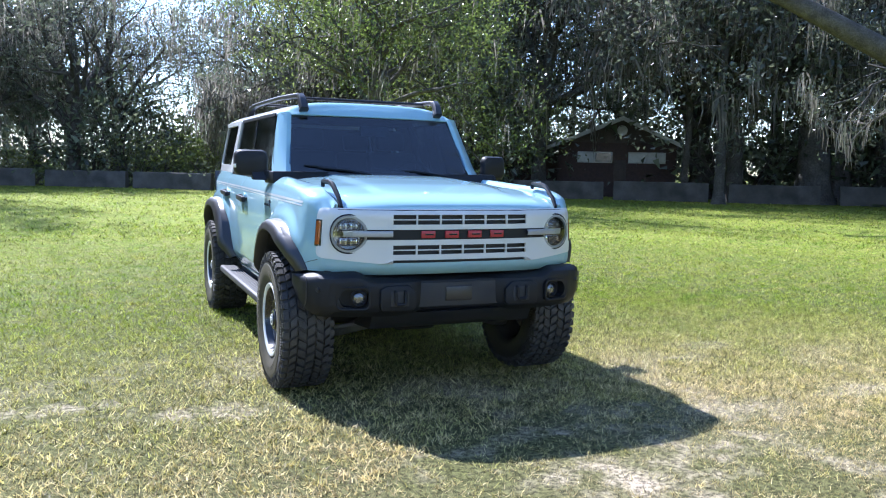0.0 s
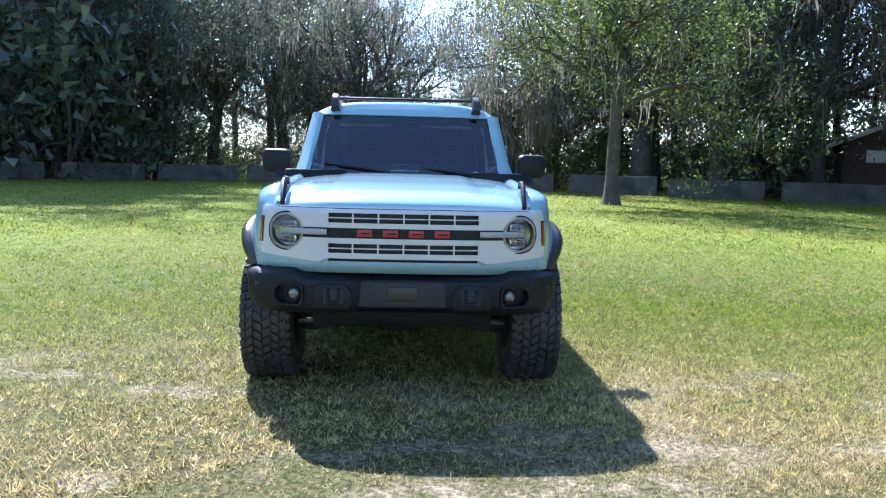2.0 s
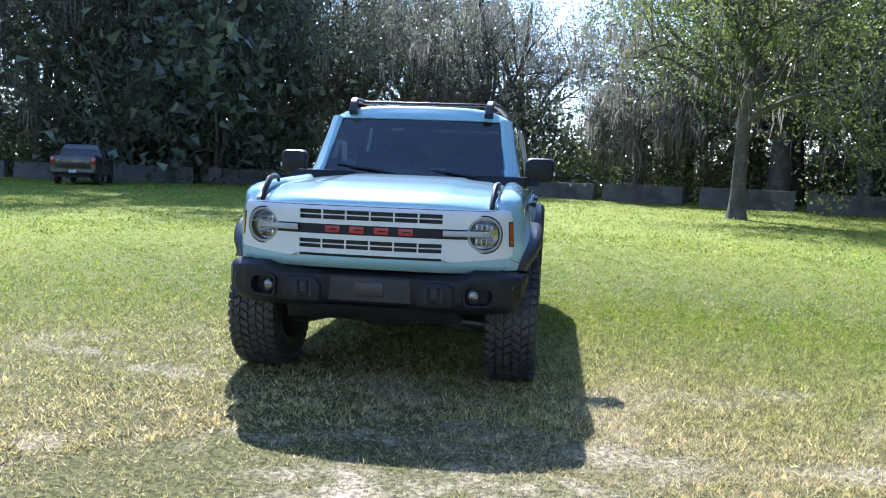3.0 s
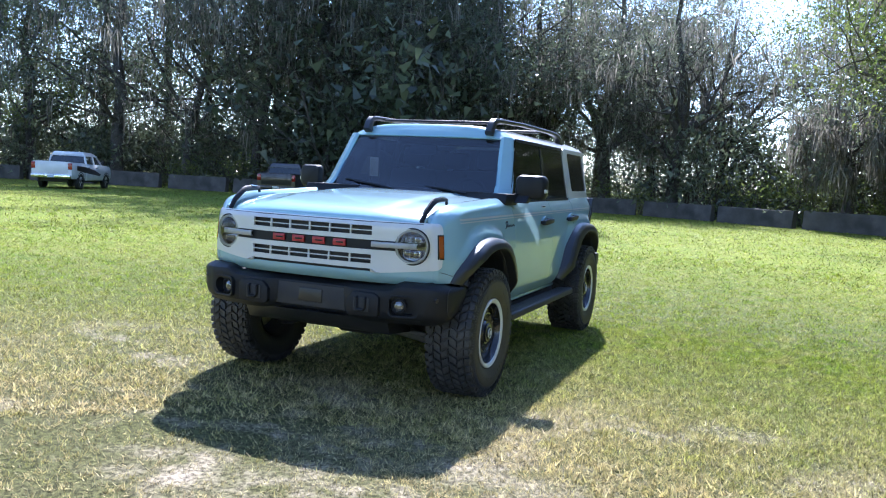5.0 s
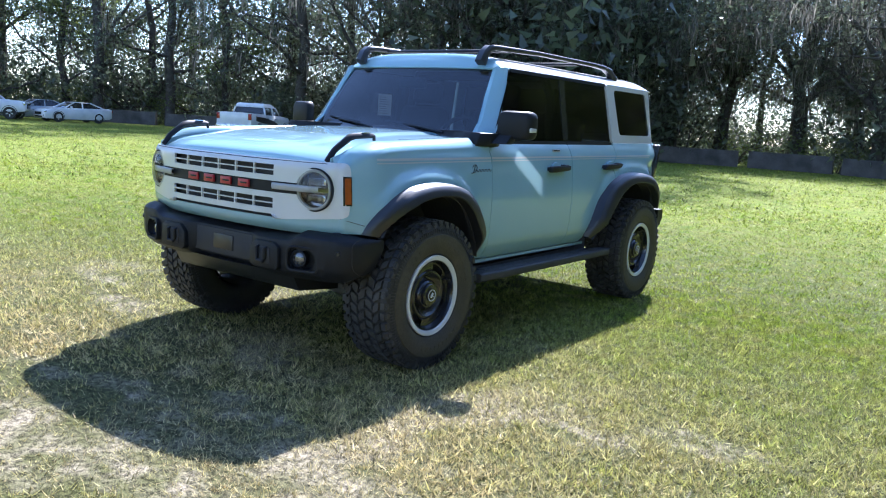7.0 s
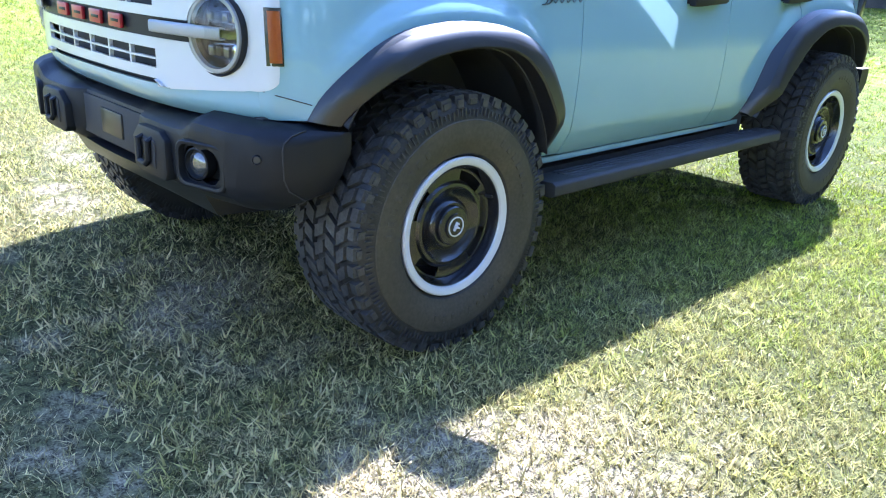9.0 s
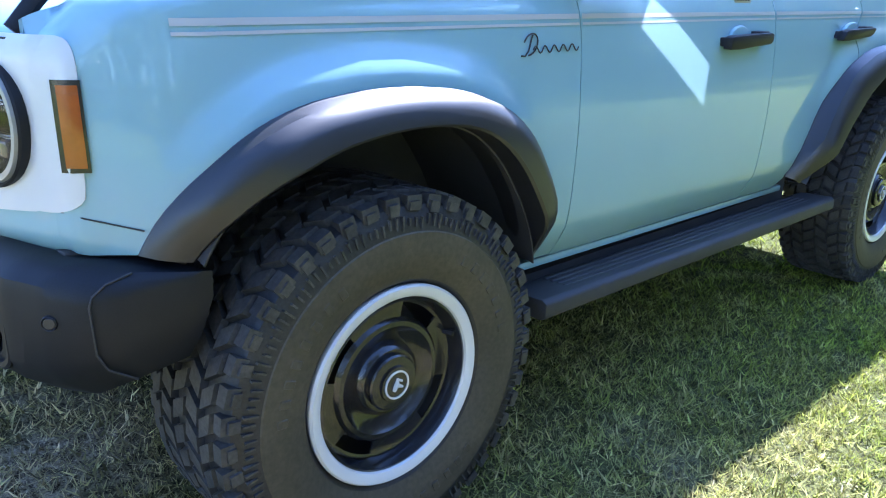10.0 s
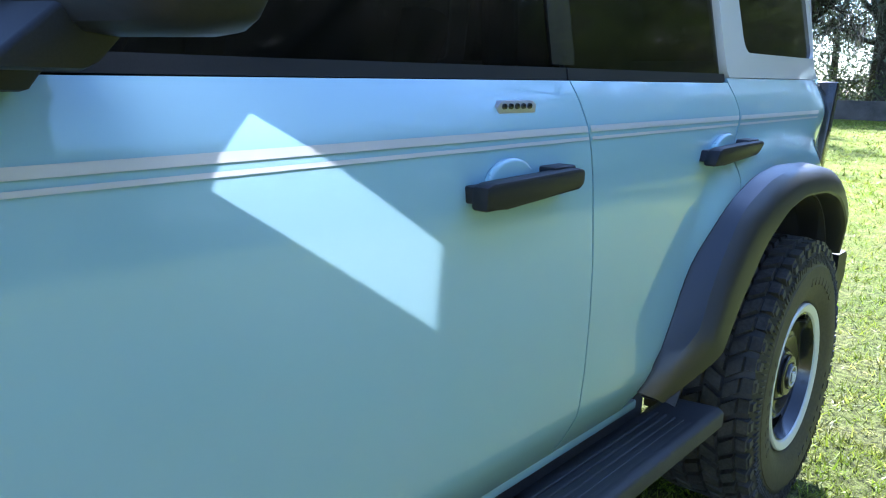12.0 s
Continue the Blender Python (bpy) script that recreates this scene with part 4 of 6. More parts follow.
for k in range(4):
    x0 = -0.263 + 0.1455 * k
    outline = [(x0, 0.988), (x0 + 0.086, 0.988), (x0 + 0.086, 1.029), (x0, 1.029)]
    bm = prism(outline, "y", nose_y(x0) + 0.004, nose_y(x0) - 0.008, 0.003)
    mark = part("red_mark", bm, RED, grille, "plain red enamel block")
    part("mark_slot", prism([(x0 + 0.022, 1.004), (x0 + 0.074, 1.004), (x0 + 0.074, 1.013), (x0 + 0.022, 1.013)], "y", nose_y(x0) - 0.006, nose_y(x0) - 0.0095, 0.001), PLASTIC, mark)

def headlight(s):
    cx, cz = s * 0.667, 1.010
    at = Matrix.Translation((cx, nose_y(cx) + 0.01, cz)) @ pose(0, 0, 0, 0, 0, 90 + s * 0) @ Matrix.Diagonal((-1, 1, 1, 1))
    tilt = Matrix.Translation((cx, nose_y(cx), cz)) @ pose(0, 0, 0, 0, 0, s * 13) @ Matrix.Translation((-cx, -nose_y(cx), -cz))
    def turned(profile, seg=40):
        bm = lathe(profile, seg=seg)
        bmesh.ops.transform(bm, matrix=tilt @ at, verts=bm.verts)
        return bm
    bowl = part("headlight", turned([(0.100, -0.03), (0.104, 0.004), (0.102, 0.012), (0.098, 0.012), (0.093, 0.0), (0.088, -0.04), (0.0, -0.06)]), BOWL, car, "round headlight with a grey light ring")
    part("bezel", turned([(0.111, -0.006), (0.1125, 0.010), (0.109, 0.014), (0.104, 0.010)]), PLASTIC, bowl)
    part("light_ring", turned([(0.105, 0.010), (0.102, 0.017), (0.092, 0.017), (0.089, 0.004)]), RINGGREY, bowl, "grey light ring")
    for dz, h in ((0.043, 0.040), (-0.045, 0.044)):
        cup = Matrix.Translation((cx, nose_y(cx) + 0.012, cz + dz))
        part("reflector", box((-0.056, 0.010, -h * 0.55), (0.056, 0.045, h * 0.55), 0.014, None, 3, tilt @ cup), CHROME, bowl)
        for dx in (-0.030, 0.0, 0.030):
            part("projector", box((dx - 0.011, -0.006, -h * 0.36), (dx + 0.011, 0.014, h * 0.36), 0.006, None, 3, tilt @ cup), FOGLENS if dx else TRIM, bowl)
    part("lens", turned([(0.098, 0.013), (0.07, 0.024), (0.035, 0.030), (0.0, 0.032)]), LENS, bowl, "clear lens")
    x0, x1 = 0.432, 0.70
    bm = grid(lambda x, q: (s * x, nose_y(x) - 0.010 - 0.010 * math.copysign(abs(math.cos(q)) ** 0.5, math.cos(q)), 1.012 + 0.017 * math.copysign(abs(math.sin(q)) ** 0.5, math.sin(q))), np.linspace(x0, x1, 10), np.linspace(-2.6, 2.6, 15))
    part("light_bar", bm, SILVERBAR, bowl, "silver daytime light bar", solid=0.004)
    # amber side marker
    bm = grid(lambda z, u: (s * (side_x(-0.588 + 0.028 * u, z) + 0.0085), -0.588 + 0.028 * u, z), np.linspace(0.948, 1.080, 6), np.linspace(0, 1, 4))
    mk = part("side_marker", bm, AMBER, car, "amber side marker lamp", solid=0.014)
    bm = grid(lambda z, u: (s * (side_x(-0.593 + 0.038 * u, z) + 0.0065), -0.593 + 0.038 * u, z), np.linspace(0.940, 1.088, 6), np.linspace(0, 1, 4))
    part("marker_frame", bm, TRIM, mk, solid=0.012)
sides(headlight)

# body-coloured nose round the grille panel
def apron_at(x, v):
    z = 0.775 + v * ((0.895 if abs(x) > 0.46 else 0.846) - 0.775)
    return x, nose_y(x) + 0.006 + 0.03 * (max(0.0, 0.838 - z) / 0.05) ** 2, z
bm = grid(apron_at, np.linspace(-0.798, 0.798, 61), np.linspace(0, 1, 11))
part("apron", bm, PAINT, car, solid=0.012)
def cheek(s):
    bm = grid(lambda x, z: (s * x, nose_y(x) + 0.006, z), np.linspace(0.70, 0.798, 9), np.linspace(0.851, 1.108, 9))
    punch(bm, s * 0.667, 1.010, 0.106)
    part("nose_side", bm, PAINT, car, solid=0.012)
    ln = [(side_x(y, z), y, z) for y, z in ((-0.598, 0.872), (-0.57, 0.862), (-0.53, 0.850), (-0.49, 0.838))]
    part("panel_seam", tube([(s * (x + 0.001), y, z) for x, y, z in ln], 0.0016, 5), DARK, car)
sides(cheek)
bm = grid(lambda x, q: (x, nose_y(x) + 0.012 + 0.05 * q, 1.146), np.linspace(-0.72, 0.72, 25), (0, 1))
part("hood_gap", bm, DARK, car, solid=0.006)

# front bumper
def bump_y(x):
    return lerp(abs(x), [0, 0.255, 0.285, 0.50, 0.62, 0.76, 0.85, 0.905, 0.935, 0.945], [-0.69, -0.69, -0.732, -0.732, -0.722, -0.695, -0.655, -0.60, -0.52, -0.44])
def bump_loop(x):
    y = bump_y(x)
    u = abs(x)
    drop = 0.0 if u < 0.60 else 0.02 * min(1, (u - 0.60) / 0.2)
    low = lerp(u, [0, 0.40, 0.60, 0.80, 0.85, 0.905, 0.93, 0.945], [0.535, 0.535, 0.540, 0.545, 0.550, 0.585, 0.655, 0.715])
    top = lerp(u, [0, 0.55, 0.62, 0.85, 0.945], [0.765, 0.765, 0.800, 0.792, 0.768])
    inn = -0.50 if u < 0.80 else lerp(u, [0.80, 0.945], [-0.50, -0.40])
    k = min(1.0, (top - low) / 0.21)
    d = min(1.0, (inn - y) / 0.15)
    return [(x, inn, top - 0.01 * k), (x, y + 0.075 * d, top), (x, y + 0.03 * d, top - 0.012 * k), (x, y + 0.006 * d, top - 0.03 * k), (x, y, top - 0.05 * k), (x, y + 0.004 * d, low + 0.07 * k), (x, y + 0.02 * d, low + 0.035 * k), (x, y + 0.07 * d, low), (x, inn, low + 0.015 * k)]
bm = bmesh.new()
xs = np.concatenate([np.linspace(-0.945, -0.60, 16), np.linspace(-0.56, 0.56, 25), np.linspace(0.60, 0.945, 16)])
loft_faces(bm, [bump_loop(x) for x in xs], True, (True, True))
for side in (1, -1):
    for dx in (-0.03, 0.03):
        punch(bm, side * (0.648 + dx), 0.655, 0.050, 12)
bumper = part("front_bumper", bm, PLASTIC, car, "matt black modular front bumper", angle=30)
# raised pods with tow hooks and recessed fog lamps
def pod(s):
    y = bump_y(0.40)
    bm = prism([(s * 0.285, 0.595), (s * 0.31, 0.575), (s * 0.495, 0.578), (s * 0.505, 0.60), (s * 0.505, 0.70), (s * 0.47, 0.722), (s * 0.33, 0.722), (s * 0.285, 0.68)], "y", y + 0.03, y - 0.020, 0.010)
    pd = part("hook_pod", bm, PLASTIC, bumper)
    bm = prism([(s * 0.335, 0.605), (s * 0.445, 0.605), (s * 0.445, 0.69), (s * 0.335, 0.69)], "y", y - 0.015, y - 0.024, 0.004)
    part("hook_recess", bm, DARK, pd)
    cx = 0.39 * s
    hy = y - 0.034
    bm = tube([(cx - 0.030, hy + 0.02, 0.690), (cx - 0.030, hy, 0.684), (cx - 0.030, hy, 0.632), (cx - 0.021, hy - 0.003, 0.618), (cx + 0.021, hy - 0.003, 0.618), (cx + 0.030, hy, 0.632), (cx + 0.030, hy, 0.684), (cx + 0.030, hy + 0.02, 0.690)], 0.010, 8)
    part("tow_hook", bm, PLASTIC, pd, "black tow hook")
    # fog lamp pocket
    fx, fy = 0.625, bump_y(0.625)
    face = pose(s * fx, fy, 0.655, 0, 0, s * 16)
    bm = bmesh.new()
    def ring(w, h, r, yy):
        pts = []
        for px, pz, a0 in ((w - r, -h + r, -90), (w - r, h - r, 0), (-w + r, h - r, 90), (-w + r, -h + r, 180)):
            for k in range(4):
                a = radians(a0 + 30 * k)
                pts.append(face @ Vector((px + r * math.cos(a) + s * 0.028, yy, pz + r * math.sin(a))))
        return pts
    loft_faces(bm, [ring(0.096, 0.066, 0.03, 0.02), ring(0.096, 0.066, 0.03, -0.006), ring(0.092, 0.062, 0.03, -0.009), ring(0.084, 0.055, 0.028, -0.007), ring(0.074, 0.047, 0.026, 0.05)], True, (False, True))
    fog = part("fog_light_pocket", bm, PLASTIC, bumper)
    bm = lathe([(0.045, 0.0), (0.046, 0.034), (0.041, 0.036), (0.036, 0.024), (0.0, 0.010)], seg=24)
    bmesh.ops.transform(bm, matrix=face @ pose(0, 0.040, 0, 0, 0, -90), verts=bm.verts)
    fl = part("fog_light", bm, PLASTIC, fog)
    bm = lathe([(0.036, 0.018), (0.03, 0.026), (0.015, 0.031), (0.0, 0.033)], seg=20)
    bmesh.ops.transform(bm, matrix=face @ pose(0, 0.038, 0, 0, 0, -90), verts=bm.verts)
    part("fog_lens", bm, FOGLENS, fl, "clear fog lamp lens")
    # parking sensor and the seam of the end cap
    for px, pz in ((0.855, 0.703), (0.20, 0.69)):
        sy = bump_y(px)
        n = Vector((s * (1.0 if px > 0.8 else 0), -0.75, 0)).normalized()
        bm = lathe([(0.0, 0.004), (0.009, 0.004), (0.011, 0.002), (0.0125, 0.004), (0.014, 0.0), (0.014, -0.01)], seg=16)
        bmesh.ops.transform(bm, matrix=Matrix.Translation((s * px, sy, pz)) @ n.to_track_quat("X", "Z").to_matrix().to_4x4(), verts=bm.verts)
        part("parking_sensor", bm, FLARE, bumper)
sides(pod)
for s in (1, -1):
    lp = [Vector(p) for p in bump_loop(0.905)[1:8]]
    part("bumper_seam", tube([(s * (p.x + 0.002), p.y - 0.002, p.z) for p in lp], 0.0022, 5), DARK, bumper)
bm = box((-0.085, bump_y(0) - 0.012, 0.615), (0.085, bump_y(0) + 0.02, 0.70), 0.006)
part("camera_cover", bm, FLARE, bumper, "grey rectangular sensor cover")
bm = prism([(-0.27, 0.585), (0.27, 0.585), (0.27, 0.725), (-0.27, 0.725)], "y", bump_y(0) + 0.01, bump_y(0) - 0.005, 0.004)
part("bumper_insert", bm, DARK, bumper)
bm = bmesh.new()
loft_faces(bm, [[(x, -0.70 + 0.06 * (abs(x) / 0.6) ** 2, 0.555), (x, -0.67 + 0.06 * (abs(x) / 0.6) ** 2, 0.50), (x, -0.60, 0.455), (x, -0.30, 0.43), (x, -0.30, 0.46), (x, -0.60, 0.56)] for x in np.linspace(-0.52, 0.52, 11)], True, (True, True))
part("bash_plate", bm, FLARE, car, "dark grey bash plate under the bumper")
bm = box((-0.80, -0.60, 0.70), (0.80, -0.50, 0.80), 0.01)
part("bumper_gap", bm, DARK, car)

# wheels
def wheel_build():
    profile = [(0.222, 0.10), (0.226, 0.128), (0.238, 0.141), (0.27, 0.155), (0.305, 0.1605), (0.345, 0.1585), (0.378, 0.152), (0.398, 0.142), (0.407, 0.125)]
    full = profile + [(0.409, 0.06), (0.409, -0.06)] + [(r, -h) for r, h in profile[::-1]]
    rim_prof = [(0.221, 0.118), (0.228, 0.132), (0.2285, 0.142), (0.224, 0.147), (0.216, 0.147), (0.202, 0.141), (0.198, 0.134)]
    wheel = part("wheel", lathe(rim_prof, seg=72), WHITE, car, "black steel-look wheel with white rim ring")
    tyre = part("tyre", lathe(full, seg=72), RUBBER, wheel, "chunky all-terrain tyre")
    part("sidewall", lathe([(0.240, 0.1435), (0.27, 0.157), (0.305, 0.1625), (0.344, 0.1605), (0.348, 0.157)], seg=72), DUSTY, tyre, "dusty brownish sidewall")
    # raised plain bars on the sidewall
    bm = bmesh.new()
    for start, count in ((20, 8), (150, 9), (270, 7)):
        for k in range(count):
            a = radians(start + k * 7.5)
            m = pose(0, 0, 0, math.degrees(a))
            box((0.1595, -0.009, 0.289), (0.1633, 0.009, 0.314), 0.0015, bm, 1, m)
    tagged(part("sidewall_relief", bm, DUSTY, tyre), kind="stuff")
    # tread blocks
    vs, fs = [], []
    N = 46
    def block(a0, a1, h0, h1, r0, r1, skew):
        i = len(vs)
        for r, g in ((r0, 0.0), (r1, 0.10)):
            for a, h in ((a0, h0), (a1, h0), (a1, h1), (a0, h1)):
                am, hm = (a0 + a1) / 2, (h0 + h1) / 2
                aa, hh = a + (am - a) * g, h + (hm - h) * g
                aa += skew * (hh - hm)
                vs.append((hh, r * math.cos(aa), r * math.sin(aa)))
        for q in ((4, 5, 6, 7), (0, 1, 5, 4), (1, 2, 6, 5), (2, 3, 7, 6), (3, 0, 4, 7)):
            fs.append([i + k for k in q])
    st = 2 * math.pi / N
    rnd = random.Random(4)
    for k in range(N):
        a = k * st
        for row, (h0, h1, sk, off) in enumerate(((0.018, 0.066, 1.3, 0.1), (-0.034, 0.012, -1.3, 0.5), (-0.084, -0.040, 1.3, 0.85), (0.071, 0.112, -1.6, 0.4), (-0.125, -0.09, -1.6, 0.3))):
            block(a + off * st, a + (off + 0.74) * st, h0, h1, 0.405, 0.4245, sk)
            block(a + (off + 0.36) * st, a + (off + 0.38) * st, h0, h1, 0.404, 0.407, sk)
        for sgn in (1, -1):
            long = k % 2
            b0, b1 = a + 0.12 * st, a + (0.80 + 0.05 * long) * st
            block(b0, b1, *sorted((sgn * 0.117, sgn * (0.146 + 0.003 * long))), 0.392, 0.4195, 0)
            block(b0 + 0.02, b1 - 0.012, *sorted((sgn * 0.140, sgn * 0.1535)), 0.384 + 0.006 * long, 0.408, 0)
            for q in (0.0, 0.045, 0.09):
                block(b0 + q, b0 + q + 0.012, *sorted((sgn * 0.148, sgn * 0.1595)), 0.352 + 0.1 * q, 0.382 - 0.006 * long, 0)
    tagged(raw("tread", vs, fs, TREAD, tyre), kind="stuff")
    # black dish with slots
    SL = 4
    rs = [0.199, 0.192, 0.186, 0.178, 0.158, 0.140, 0.132, 0.126, 0.110, 0.085, 0.078, 0.070, 0.060]
    hs = [0.136, 0.118, 0.098, 0.094, 0.094, 0.096, 0.104, 0.105, 0.090, 0.084, 0.100, 0.106, 0.106]
    n = 96
    bm = bmesh.new()
    rows = [[bm.verts.new((h, r * math.cos(2 * math.pi * k / n), r * math.sin(2 * math.pi * k / n))) for k in range(n)] for r, h in zip(rs, hs)]
    for i in range(len(rows) - 1):
        for k in range(n):
            ph = (k + 0.5) / n * SL % 1
            if i in (3, 4) and 0.28 < ph < 0.72:
                continue
            bm.faces.new((rows[i][k], rows[i][(k + 1) % n], rows[i + 1][(k + 1) % n], rows[i + 1][k]))
    dish = part("wheel_dish", bm, TRIM, wheel, "gloss black slotted wheel centre", solid=0.006)
    part("hub", lathe([(0.064, 0.09), (0.064, 0.122), (0.060, 0.126), (0.042, 0.128), (0.040, 0.134), (0.0, 0.135)], seg=40), TRIM, dish)
    part("hub_ring", lathe([(0.033, 0.134), (0.033, 0.1368), (0.029, 0.1368), (0.029, 0.134)], seg=36), WHITE, dish)
    bm = tube([(0.137, -0.012, -0.010), (0.137, -0.002, 0.002), (0.137, 0.004, 0.013), (0.137, 0.013, 0.004)], [0.004, 0.006, 0.004, 0.003], 6)
    tube([(0.137, -0.002, 0.0), (0.137, 0.012, -0.010)], [0.005, 0.003], 6, bm)
    part("hub_emblem", bm, WHITE, dish, "small pale plain emblem")
    part("brake_disc", lathe([(0.05, 0.02), (0.165, 0.02), (0.165, 0.0), (0.05, 0.0)], seg=36), STEEL, wheel)
    part("wheel_barrel", lathe([(0.198, 0.10), (0.190, 0.02), (0.195, -0.10), (0.215, -0.13)], seg=48), DARK, wheel)
    bm = tube([(0.10, 0.176, 0.03), (0.128, 0.180, 0.032)], 0.005, 6)
    part("valve", bm, RUBBER, wheel)
    return wheel
wheel = wheel_build()
wheel.matrix_basis = pose(HUB_X, 0, HUB_Z, 12) @ Matrix.Scale(1.027, 4)
copy_thing(wheel, pose(HUB_X, WB, HUB_Z, 47))
copy_thing(wheel, pose(-HUB_X, 0, HUB_Z, 33, 0, 180))
copy_thing(wheel, pose(-HUB_X, WB, HUB_Z, 75, 0, 180))

# underside, axles and the dark tub
bm = box((-0.60, -0.44, 0.62), (0.60, 0.60, 1.09), 0.02)
part("engine_bay", bm, DARK, car)
bm = box((-0.79, 0.56, 0.50), (0.79, 2.20, 1.02), 0.02)
box((-0.60, 2.08, 0.52), (0.60, 3.36, 1.02), 0.02, bm)
part("floor_tub", bm, DARK, car)
for y in (0.0, WB):
    bm = tube([(-0.66, y, HUB_Z), (-0.25, y, HUB_Z), (-0.14, y, HUB_Z), (0.10, y, HUB_Z), (0.22, y, HUB_Z), (0.66, y, HUB_Z)], [0.045, 0.05, 0.12, 0.12, 0.05, 0.045], 12)
    part("axle", bm, DARK, car)
for s in (1, -1):
    part("frame_rail", box((min(s * 0.38, s * 0.48), -0.55, 0.50), (max(s * 0.38, s * 0.48), 3.3, 0.62), 0.01), DARK, car)
    part("control_arm", tube([(s * 0.66, -0.02, 0.33), (s * 0.55, -0.08, 0.35), (s * 0.36, -0.20, 0.42)], [0.03, 0.035, 0.04], 8), STEEL, car)
    part("tie_rod", tube([(s * 0.66, -0.17, 0.39), (s * 0.20, -0.19, 0.42)], 0.014, 8), STEEL, car)
    part("damper", tube([(s * 0.58, 0.05, 0.40), (s * 0.54, 0.05, 0.85)], 0.05, 10), DARK, car)

# tail: gate, lamps, bumper, glass
bm = grid(lambda x, z: (x, 3.425 + 0.015 * (1 - (x / 0.8) ** 2), z), np.linspace(-0.80, 0.80, 9), np.linspace(0.70, 1.30, 5))
part("tailgate", bm, PAINT, car, solid=0.02)
bm = grid(lambda x, z: (x * (1.0 - 0.12 * (z - 1.30) / 0.44), 3.335 - 0.06 * (z - 1.30) / 0.44, z), np.linspace(-0.80, 0.80, 5), (1.30, 1.36))
part("rear_frame", bm, WHITE, car, solid=0.01)
bm = grid(lambda x, z: (x * (1.0 - 0.12 * (z - 1.30) / 0.44), 3.335 - 0.06 * (z - 1.30) / 0.44, z), np.linspace(-0.80, 0.80, 5), (1.362, 1.735))
part("rear_glass", bm, TINT, car)
for s in (1, -1):
    bm = prism([(3.415, 1.0), (3.475, 1.0), (3.48, 1.03), (3.475, 1.27), (3.46, 1.295), (3.415, 1.295)], "x", s * 0.70, s * 0.868, 0.008)
    lamp = part("tail_lamp", bm, TRIM, car, "black-framed tail lamp")
    part("lamp_lens", box((min(s * 0.72, s * 0.85), 3.476, 1.03), (max(s * 0.72, s * 0.85), 3.486, 1.26), 0.004), REDLENS, lamp)
def tail_loop(x):
    u = abs(x)
    y = lerp(u, [0, 0.7, 0.90, 0.985], [3.58, 3.57, 3.53, 3.44])
    f = lerp(u, [0, 0.80, 0.985], [3.36, 3.36, 3.33])
    return [(x, f, 0.752), (x, y - 0.02, 0.752), (x, y, 0.74), (x, y, 0.67), (x, y - 0.05, 0.61), (x, f, 0.63)]
bm = bmesh.new()
loft_faces(bm, [tail_loop(x) for x in np.concatenate([np.linspace(-0.985, -0.6, 9), np.linspace(-0.5, 0.5, 5), np.linspace(0.6, 0.985, 9)])], True, (True, True))
part("rear_bumper", bm, PLASTIC, car, "black rear bumper")

# cabin seen through the glass
bm = grid(lambda x, q: (x, 0.66 + 0.30 * q, 1.335 - 0.03 * q - 0.14 * max(0, q - 0.8) / 0.2), np.linspace(-0.70, 0.70, 9), np.linspace(0, 1, 8))
part("dashboard", bm, SEAT, car, solid=0.02)
for x in (0.36, -0.36):
    for y0 in (1.42, 2.30):
        bm = box((x - 0.22, y0 - 0.42, 1.02), (x + 0.22, y0, 1.12), 0.04)
        box((x - 0.22, -0.06, -0.08), (x + 0.22, 0.06, 0.46), 0.045, bm, 3, pose(0, y0 + 0.03, 1.05, -14))
        st = part("cabin_seat", bm, SEAT, car, "dark upholstered seat")
        part("headrest", box((x - 0.13, -0.04, 0.48), (x + 0.13, 0.05, 0.64), 0.04, None, 3, pose(0, y0 + 0.03, 1.05, -14)), SEAT, st)
bm = bmesh.new()
c, m = Vector((0.36, 0.98, 1.27)), pose(0, 0, 0, 65)
tube([c + m @ Vector((0.18 * math.cos(a), 0.18 * math.sin(a), 0)) for a in np.linspace(0, 2 * math.pi, 25)], 0.015, 8, bm)
tube([c + m @ Vector((-0.17, 0, 0)), c + m @ Vector((0.17, 0, 0))], 0.02, 6, bm)
tube([c, c + Vector((0, -0.2, -0.08))], 0.03, 8, bm)
part("steering_wheel", bm, SEAT, car)
for s in (1, -1):
    bm = tube([(s * 0.70, 1.74, 1.0), (s * 0.66, 1.76, 1.60), (s * 0.60, 1.76, 1.735)], 0.035, 8)
    part("roll_bar", bm, SEAT, car)
part("roll_bar", tube([(-0.62, 1.76, 1.735), (0.62, 1.76, 1.735)], 0.035, 8), SEAT, car)
part("mirror_housing", box((-0.12, 0.86, 1.60), (0.12, 0.90, 1.67), 0.015), SEAT, car)
bm = prism([(1.415, 1.415), (1.585, 1.415), (1.585, 1.575), (1.415, 1.575)], "x", -0.752, -0.750)
sheet = part("window_sheet", bm, PAPER, car, "white printed sheet on the inside of the side window")
bm = bmesh.new()
for k in range(8):
    box((-0.7495, 1.43 + 0.004 * (k % 3), 1.43 + 0.017 * k), (-0.7488, 1.55 - 0.012 * (k % 4), 1.434 + 0.017 * k), 0, bm)
part("print_bars", bm, INK, sheet)

